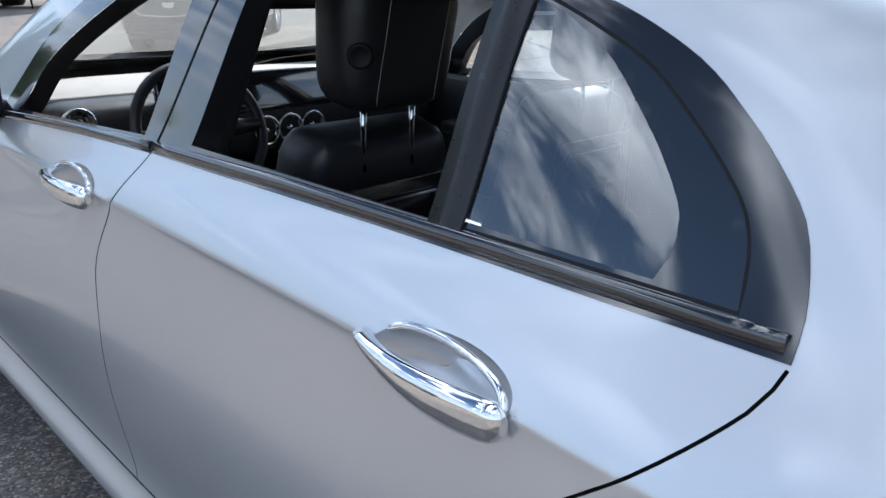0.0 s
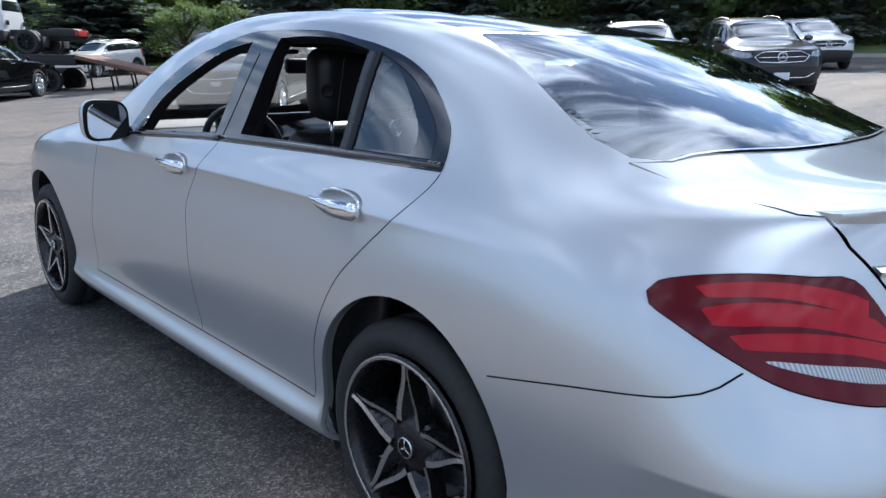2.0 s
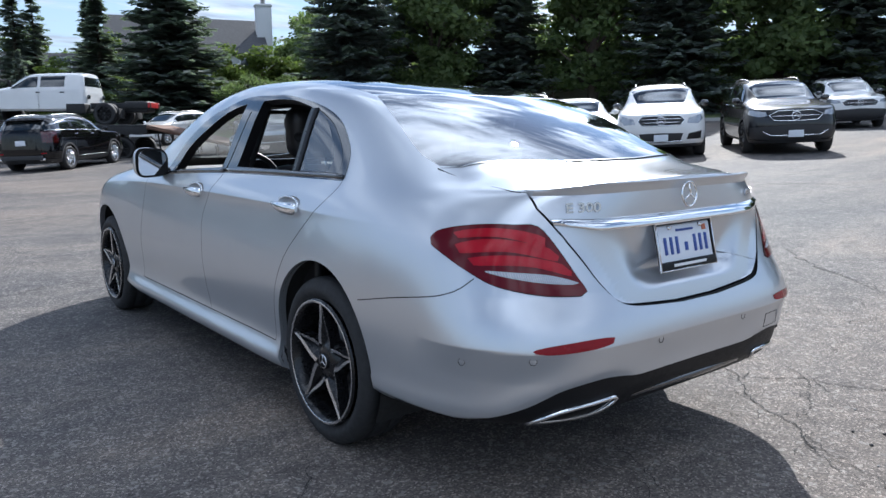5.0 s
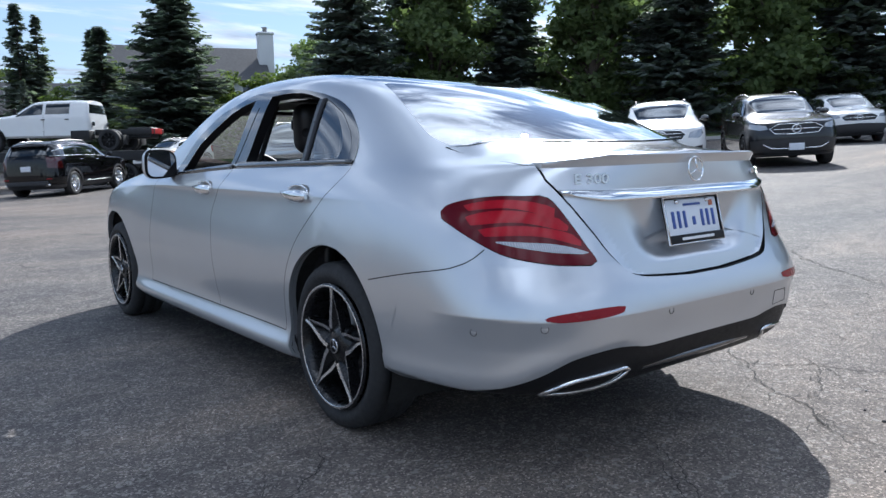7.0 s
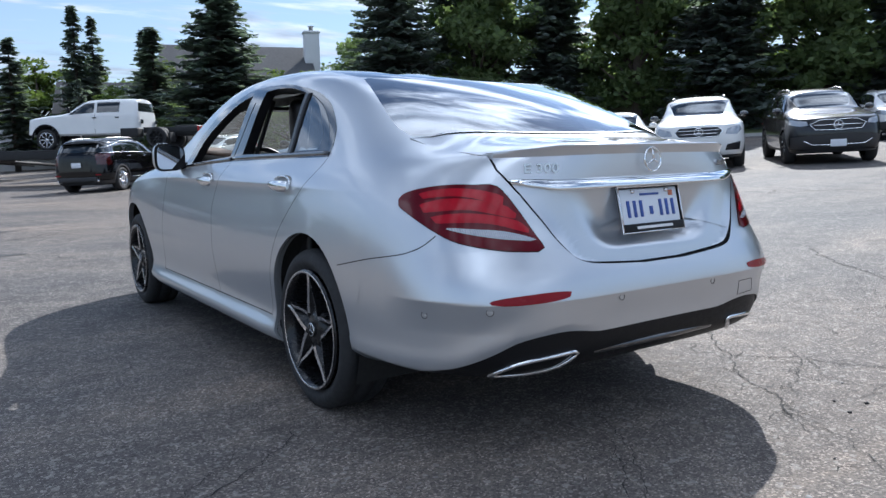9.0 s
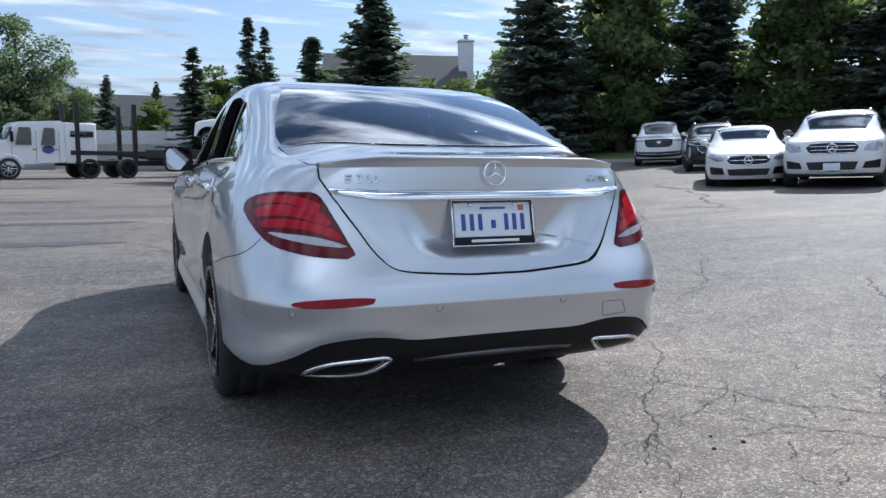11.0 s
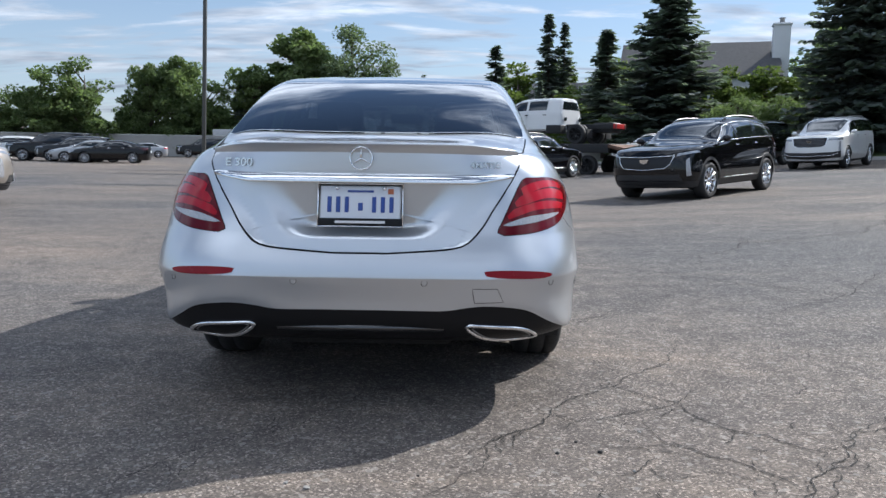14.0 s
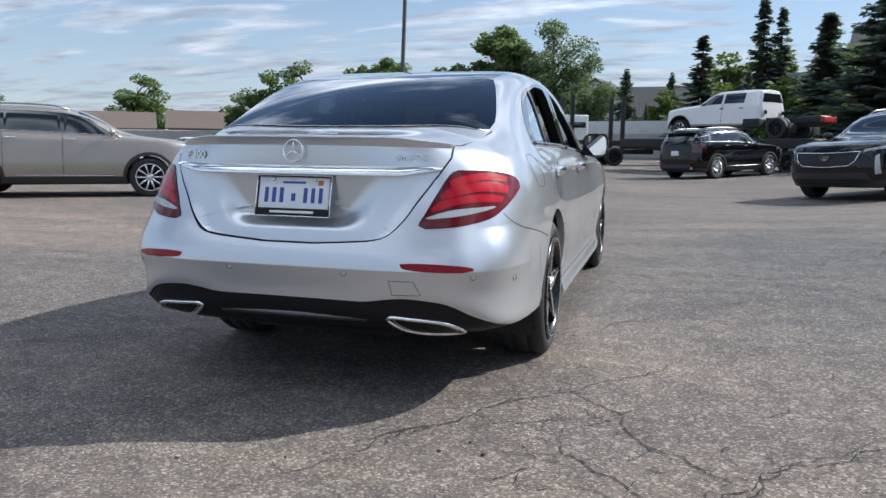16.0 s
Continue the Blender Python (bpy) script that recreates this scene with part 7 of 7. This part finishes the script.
def build_fence(line, base, high):
    fence = thing("board_fence", "pale grey board fence on top of the wall", "fence", None, "fences")
    q = dense(line, 2.4, False)
    for a, b in zip(q, q[1:]):
        mid, d = (a + b) / 2, b - a
        L = float(np.linalg.norm(d))
        ob = part("fence_panel", box(L * .97, .04, high, (0, 0, 0), .01), FENCE, fence)
        ob.matrix_basis = pose(mid[0], mid[1], ground_z(*mid) + base + high / 2, 0, 0, math.degrees(math.atan2(d[1], d[0])))
        ob = part("fence_post", box(.1, .1, high + .1, (0, 0, 0), .01), FENCE, fence)
        ob.matrix_basis = pose(a[0], a[1], ground_z(*a) + base + high / 2 + .02)


build_fence([(12, 66.2), (2, 70.2), (-8, 73.2), (-11.5, 74.5)], 2.3, 1.2)
build_fence([(-19, 76.6), (-26, 77.7)], 2.3, .7)


def build_pole():
    m = pose(-13.5, 36.7, ground_z(-13.5, 36.7))
    pole = thing("light_pole", "tall dark steel lamp pole on a concrete foot", "lamp pole", m)
    part("foot", lathe([(0, .36), (.62, .35), (.66, .32), (.66, .001)], 24, "Z"), CONCRETE, pole, "round concrete foot")
    shaft = box(.19, .19, 11.0, (0, 0, 5.5), .025)
    steel = plain("bronze_steel", (0.09, 0.09, 0.085), 0.5, 0.5)
    ob = part("shaft", shaft, steel, pole)
    ob.matrix_basis = pose(0, 0, .62, 0, 2.0, 0)
    part("base_plate", box(.36, .36, .04, (0, 0, .68), .01), steel, pole)


build_pole()


# ---- houses behind the trees ----
SIDING = plain("white_siding", (0.62, 0.63, 0.64), 0.7, spread=0.08, scale=1.0)
SHINGLE = plain("grey_shingles", (0.075, 0.075, 0.08), 0.9, spread=0.3, scale=5, bump=0.4, bump_scale=14)
BROWN_SHINGLE = plain("brown_shingles", (0.13, 0.10, 0.085), 0.9, spread=0.3, scale=5, bump=0.4, bump_scale=14)
PANE = plain("house_pane", (0.03, 0.035, 0.04), 0.06, coat=0.8)


def build_house(label, m, L, D, eave, ridge, siding, roofing, chimney=None, rows=2, cols=4):
    """Long side along its x; gables at both ends."""
    h = thing("house", label, "house", m, "houses beyond the wall")
    bm = bmesh.new()
    v = [bm.verts.new(p) for p in ((-L / 2, -D / 2, 0), (L / 2, -D / 2, 0), (L / 2, D / 2, 0), (-L / 2, D / 2, 0), (-L / 2, -D / 2, eave), (L / 2, -D / 2, eave), (L / 2, D / 2, eave), (-L / 2, D / 2, eave), (-L / 2, 0, ridge - .1), (L / 2, 0, ridge - .1))]
    for f in ((0, 1, 5, 4), (1, 2, 6, 9, 5), (2, 3, 7, 6), (3, 0, 4, 8, 7)):
        bm.faces.new([v[i] for i in f])
    part("wall", bm, siding, h)
    for s in (-1, 1):
        o, e = .4, (ridge - eave) / (D / 2)
        bm = bmesh.new()
        q = [(-L / 2 - o, s * (D / 2 + o), eave - e * o), (L / 2 + o, s * (D / 2 + o), eave - e * o), (L / 2 + o, 0, ridge), (-L / 2 - o, 0, ridge)]
        a = [bm.verts.new(p) for p in q]
        b = [bm.verts.new((p[0], p[1], p[2] + .16)) for p in q]
        bm.faces.new(a), bm.faces.new(b)
        for i in range(4):
            bm.faces.new((a[i], a[(i + 1) % 4], b[(i + 1) % 4], b[i]))
        bmesh.ops.recalc_face_normals(bm, faces=bm.faces[:])
        part("roof", bm, roofing, h)
    for r in range(rows):
        for c in range(cols):
            x, z = -L / 2 + L * (c + .5) / cols, 1.5 + r * 2.9
            w = part("window", box(1.25, .08, 1.5, (x, -D / 2 - .02, z), .02), SIDING, h)
            for k in (-1, 1):
                part("pane", box(1.05, .04, .62, (x, -D / 2 - .06, z + .34 * k), .005), PANE, w)
    for k in range(int(eave / .5)):
        part("siding_lap", box(L - .02, .05, .04, (0, -D / 2 - .012, .3 + .5 * k)), siding, h)
    if chimney:
        x, y, sx, sy, top = chimney
        bm = box(sx, sy, top, (x, y, top / 2), .02)
        box(sx + .16, sy + .16, .16, (x, y, top - .12), .02, 1, bm)
        ch = part("chimney", bm, siding, h, "tall white chimney")
        part("chimney_pot", lathe([(0, .2), (.35, .18), (.42, .3), (.5, .02)], 12, "Z", None, (x, y, top)), STEEL, ch)
    return h


build_house("white two-storey house with grey roof and tall chimney", pose(21.6, 62.5, 2.0, 0, 0, -16), 12.0, 9.0, 5.6, 8.6, SIDING, SHINGLE, (6.4, -2.0, 1.3, 1.0, 9.9))
build_house("white house wing with a low grey roof", pose(12.2, 68.0, 2.0, 0, 0, -16), 8.0, 7.0, 3.0, 5.6, SIDING, SHINGLE)
build_house("house with a broad dark roof behind the wall", pose(2.6, 99, 1.6, 0, 0, -4), 13.0, 11.0, 3.4, 7.3, SIDING, SHINGLE, None, 1)
build_house("pale gabled house far behind the pines", pose(-7.5, 108, 1.6, 0, 0, 80), 10.0, 9.0, 5.6, 8.9, SIDING, SHINGLE)
build_house("low brown-roofed building beyond the far row", pose(-59.5, 88, .4, 0, 0, 34), 11.0, 9.0, 2.6, 4.9, plain("tan_wall", (0.30, 0.24, 0.19), 0.85), BROWN_SHINGLE, None, 1)
build_house("long low brown-roofed building beyond the wall", pose(-70, 76, .4, 0, 0, 38), 16.0, 9.0, 2.4, 4.4, plain("tan_wall_b", (0.30, 0.25, 0.20), 0.85), BROWN_SHINGLE, None, 1)

# ---- trees ----
def foliage(name, dark, light, through=0.25):
    n = Nodes(name)
    isl = n.tree.nodes.new("ShaderNodeNewGeometry").outputs["Random Per Island"]
    co = n.coords()
    f = n.math("MULTIPLY", n.math("ADD", isl, n.noise(0.9, 3, vec=co)), 0.5)
    col = n.ramp(f, (0.25, dark), (0.75, light))
    n.set(Base_Color=col, Roughness=0.6, Specular_IOR_Level=0.3)
    tr = n.node("ShaderNodeBsdfTranslucent", Color=n.mix(0.5, col, (0.10, 0.16, 0.02)))
    m = n.tree.nodes.new("ShaderNodeMixShader")
    m.inputs[0].default_value = through
    n.put(m.inputs[1], n.bsdf.outputs[0])
    n.put(m.inputs[2], tr)
    n.tree.links.new(m.outputs[0], n.out.inputs["Surface"])
    return n.mat


SPRUCE = foliage("spruce_needles", (0.125, 0.155, 0.145), (0.25, 0.285, 0.265), 0.6)
PINE = foliage("pine_needles", (0.115, 0.160, 0.095), (0.22, 0.28, 0.15), 0.5)
LEAF = foliage("leaves", (0.125, 0.175, 0.080), (0.24, 0.31, 0.13), 0.65)
LEAF_PALE = foliage("pale_leaves", (0.085, 0.13, 0.030), (0.18, 0.23, 0.06), 0.50)
BARK = plain("bark", (0.09, 0.07, 0.055), 0.95, spread=0.35, scale=6, bump=0.8, bump_scale=25)


def quads(c, u, w):
    """Pointed leaf-shaped blades: centre, half length and half width vectors."""
    n = len(c)
    v = np.empty((n, 4, 3))
    v[:, 0], v[:, 1], v[:, 2], v[:, 3] = c - u, c + w, c + u, c - w
    return v.reshape(-1, 3), np.arange(4 * n).reshape(-1, 4)


def build_spruce(label, h, r, seed, needles, gappy=0.0, bare=0.06):
    rng = np.random.default_rng(seed)
    t = thing("spruce_tree" if not gappy else "conifer_tree", label, "tree")
    trunk = bmesh.new()
    tube([(0, 0, -.3), (.02, .01, h * .4), (0, .02, h * .97)], [r * .075, r * .05, .015], 9, trunk)
    C, U, Wd = [], [], []
    z = h * bare
    while z < h * .985:
        f = z / h
        L0 = r * (1 - f) ** .85 * (1.0 if f > .12 else .8 + f * 1.6) + .10
        for k in range(rng.integers(9, 13) if not gappy else rng.integers(6, 10)):
            if rng.random() < gappy * .5:
                continue
            a = rng.uniform(0, 2 * math.pi)
            zz = z + (rng.uniform(-.35, .35) if gappy else rng.uniform(-.08, .08))
            L = L0 * rng.uniform(.62, 1.12) * (1 if not gappy else rng.uniform(.5, 1.15))
            droop = -.20 - .22 * (1 - f) + rng.uniform(-.1, .1)
            d = np.array([math.cos(a), math.sin(a), 0])
            s = np.array([-d[1], d[0], 0])
            n = max(3, int(L / .17))
            pts = []
            for i in range(1, n + 1):
                q = i / n
                p = d * L * q + np.array([0, 0, zz + L * (droop * q + .20 * q ** 3)])
                pts.append(p)
                w = (.24 + .26 * (1 - q)) * (.6 + .4 * L / r)
                for side in (-1, 1, 0):
                    sp = rng.uniform(.5, 1.0)
                    c = p + side * s * w * .8 * sp + rng.normal(0, .03, 3) + np.array([0, 0, -.05 * abs(side)])
                    uu = (d * .5 + s * side * .9 + np.array([0, 0, -.30 * abs(side) + rng.uniform(-.2, .1)]))
                    uu = uu / np.linalg.norm(uu) * w * rng.uniform(.7, 1.1)
                    ww = np.cross(uu, [rng.normal(0, .35), rng.normal(0, .35), 1.0])
                    ww = ww / np.linalg.norm(ww) * .12 * rng.uniform(.8, 1.4)
                    C.append(c), U.append(uu), Wd.append(ww)
            if L > r * .45 or gappy:
                tube([(0, 0, zz)] + [tuple(p) for p in pts[::3]], .018 + .012 * (1 - f), 4, trunk)
        z += rng.uniform(.17, .25) * (h / 11) * (1 if not gappy else 1.15)
    part("trunk", trunk, BARK, t)
    v, f = quads(np.array(C), np.array(U), np.array(Wd))
    part("crown", mesh_of("crown", v, f, needles, False), needles, t)
    return t


def build_leafy(label, h, r, seed, leaves, low=.18, lumps=110, per=150, size=.18, name="leafy_tree"):
    rng = np.random.default_rng(seed)
    t = thing(name, label, "tree")
    wood = bmesh.new()
    tube([(0, 0, -.3), (.05, .03, h * .2), (.0, .1, h * .5), (.05, 0, h * .82)], [r * .10, r * .075, r * .045, .02], 10, wood)
    C, U, Wd = [], [], []
    # several leaders of uneven height carry the crown
    leaders = [(rng.uniform(0, 2 * math.pi), r * rng.uniform(.25, .62), rng.uniform(.62, .95)) for _ in range(7)] + [(0, 0, 1.0)]
    for k in range(lumps):
        la, lr, lh = leaders[k % 8]
        f = rng.uniform(0, 1.0) if k > 7 else .98
        shape = math.sin(math.pi * min(1, max(.05, .12 + .86 * f)) ** .9) ** .7
        a, rr = rng.uniform(0, 2 * math.pi), r * .50 * shape * math.sqrt(rng.uniform(.05, 1.0)) * rng.uniform(.8, 1.25)
        c = np.array([lr * math.cos(la) + rr * math.cos(a), lr * math.sin(la) + rr * math.sin(a), h * (low + (lh * .95 - low) * f)])
        rr = math.hypot(c[0], c[1])
        size_l = r * rng.uniform(.17, .33)
        z0 = max(h * .15, c[2] - rr * .8 - .4)
        tube([(0, 0, z0), tuple(c * [.55, .55, 0] + [0, 0, z0 + (c[2] - z0) * .6]), tuple(c)], [r * .028, r * .018, .012], 5, wood)
        g = rng.normal(0, 1, (per, 3))
        g /= np.linalg.norm(g, axis=1, keepdims=True)
        g *= (rng.uniform(.25, 1.0, (per, 1)) ** .5) * size_l * np.array([1.15, 1.15, .72])
        C.append(c + g)
        uu = rng.normal(0, 1, (per, 3)) * [1, 1, .6]
        uu /= np.linalg.norm(uu, axis=1, keepdims=True)
        ww = np.cross(uu, rng.normal(0, 1, (per, 3)))
        ww /= np.linalg.norm(ww, axis=1, keepdims=True)
        sc = rng.uniform(.7, 1.35, (per, 1)) * size * (h / 11) ** .5
        U.append(uu * sc), Wd.append(ww * sc * .62)
    part("trunk", wood, BARK, t)
    v, f = quads(np.vstack(C), np.vstack(U), np.vstack(Wd))
    part("crown", mesh_of("crown", v, f, leaves, False), leaves, t)
    return t


def plant(first, spots, h0):
    """Sets the first tree and its copies: (x, y, height, turn)."""
    for i, (x, y, h, turn, wide) in enumerate(spots):
        zg = ground_z(x, y) + (0.45 if x > 8 else 0)
        m = pose(x, y, zg, 0, 0, turn) @ Matrix.Diagonal((h / h0 * wide, h / h0 * wide, h / h0, 1))
        if i == 0:
            first.matrix_basis = m
        else:
            ob = copy_thing(first, Matrix())
            ob.matrix_basis = m


plant(build_spruce("tall dense blue-green spruce", 11.0, 3.3, 11, SPRUCE), [(13.7, 43.2, 11.0, 20, 1.55), (28.8, 29.4, 12.3, 140, 1.1), (38.6, 14.2, 12.2, 260, 1.1), (43.5, -3, 12, 70, 1.1), (49.5, 3.0, 12.5, 40, 1.1)], 11.0)
plant(build_spruce("broad dark spruce with drooping branches", 12.0, 3.9, 12, SPRUCE), [(20.8, 34.0, 13.4, 0, 1.0), (34.2, 21.5, 13.0, 200, 1.05), (41.5, 5.5, 12, 100, 1.0), (26.5, 36.5, 12.5, 300, 1.0)], 12.0)
plant(build_spruce("sparse tall conifer with thin top", 11.0, 2.1, 13, SPRUCE, .62, .12), [(8.7, 63.5, 12.3, 0, 1.25), (10.2, 64.2, 11.6, 80, 1.15), (11.9, 54.5, 9.2, 150, 1.7), (4.0, 63.5, 10.2, 220, 1.7), (11.0, 48.6, 8.6, 20, 2.0), (6.4, 49.0, 5.8, 260, 1.2)], 11.0)
plant(build_spruce("blue spruce with ragged top behind the wall", 9.0, 2.6, 14, SPRUCE, .3, .05), [(-3.2, 83.5, 9.6, 0, 1.1), (1.7, 82.5, 9.0, 130, .9), (-0.8, 79.0, 5.6, 60, .6), (4.6, 77.5, 5.4, 200, .55), (-24, 82, 8.8, 70, .9), (-1.9, 77.5, 5.2, 10, .5)], 9.0)
plant(build_leafy("big soft pine with upswept branches", 14.0, 5.0, 15, PINE, .06, 130, 150, .14, "pine_tree"), [(-11.5, 83.5, 15.0, 0, 1.0), (-7.6, 85.5, 11.0, 120, 1.0)], 14.0)
plant(build_leafy("full green leafy tree behind the lot", 11.0, 3.6, 21, LEAF), [(25.0, 31.8, 10.8, 0, 1.05), (31.6, 25.3, 10.9, 100, 1.05), (37.0, 17.2, 11.2, 220, 1.05), (40.5, 9.8, 10.8, 30, 1.05), (42.6, .8, 11, 60, 1.1),
      (-17.5, 84, 14.9, 50, 1.05), (-22.5, 82.5, 10.5, 160, 1.1), (-30.8, 81, 11.2, 10, .95), (-33.6, 80, 10.3, 170, .8), (44, -9, 11, 0, 1.1)], 11.0)
plant(build_leafy("rounded leafy tree with open crown", 9.0, 3.3, 22, LEAF, .10, 88), [(-39.4, 76.8, 10.4, 0, 1.05), (-43.2, 75, 9.3, 80, 1.1), (-47.5, 74.5, 6.6, 200, 1.0), (-35.5, 79.5, 7.0, 30, 1.0), (-80, 99, 11.6, 140, 1.2), (-62, 97, 6.5, 250, 1.2),
      (-92, 84, 7.5, 20, 1.2), (-27.5, 81, 8.6, 110, 1.1), (-52, 96, 6.0, 200, 1.2), (-14, 88, 11.5, 40, 1.1), (16.0, 70, 9.0, 60, 1.1), (25.0, 73, 9.8, 160, 1.2), (35, 66, 10.5, 10, 1.1), (31.0, 55, 9.5, 280, 1.0)], 9.0)
plant(build_leafy("sunlit yellow-green leafy tree", 8.0, 2.9, 23, LEAF_PALE, .10, 60), [(6.6, 71, 9.6, 0, 1.1), (11.5, 74, 9.4, 140, 1.2), (1.0, 79, 7.0, 220, 1.1), (18.9, 46.5, 5.6, 70, 1.1), (21.6, 47.4, 5.6, 170, 1.5), (18.2, 50.5, 5.2, 20, 1.5), (24.6, 45.2, 6.4, 250, 1.4), (9.4, 52.5, 5.2, 110, 1.2), (28.0, 46, 7.2, 300, 1.3), (-20.3, 85, 11, 40, .9), (14.5, 58, 7.4, 90, 1.0),
      (33, 34, 9, 30, 1.2), (39, 26, 10, 60, 1.2)], 8.0)
plant(build_leafy("low dense shrub under the trees", 3.0, 1.9, 24, LEAF, .02, 40, 120, .12, "shrub"), [(16.5, 38.5, 3.2, 0, 1.2), (18.2, 36.8, 3.0, 60, 1.2), (23.3, 33.0, 3.6, 120, 1.2), (27.0, 30.6, 3.4, 200, 1.2), (30.4, 27.6, 3.2, 260, 1.2), (33.2, 23.6, 3.4, 310, 1.2), (36.0, 19.2, 3.5, 30, 1.2),
      (38.2, 14.5, 3.3, 100, 1.2), (40.0, 10.0, 3.4, 170, 1.2), (41.8, 4.5, 3.4, 240, 1.2), (11.5, 47.0, 3.2, 20, 1.2), (13.0, 51, 4.2, 130, 1.2), (-36, 78.2, 3.4, 40, 1.3), (-31, 79, 3.8, 140, 1.3), (-42, 74.5, 3.6, 200, 1.3), (-25, 79.5, 3.4, 260, 1.3), (-20, 79, 3.6, 320, 1.3), (-14, 78, 3.6, 20, 1.3),
      (42.5, -4, 3.4, 10, 1.3), (24.6, 37, 4.2, 0, 1.4), (30.6, 32, 4.2, 90, 1.4), (36.5, 24.5, 4.2, 190, 1.4), (41.2, 14.5, 4.2, 280, 1.4)], 3.0)
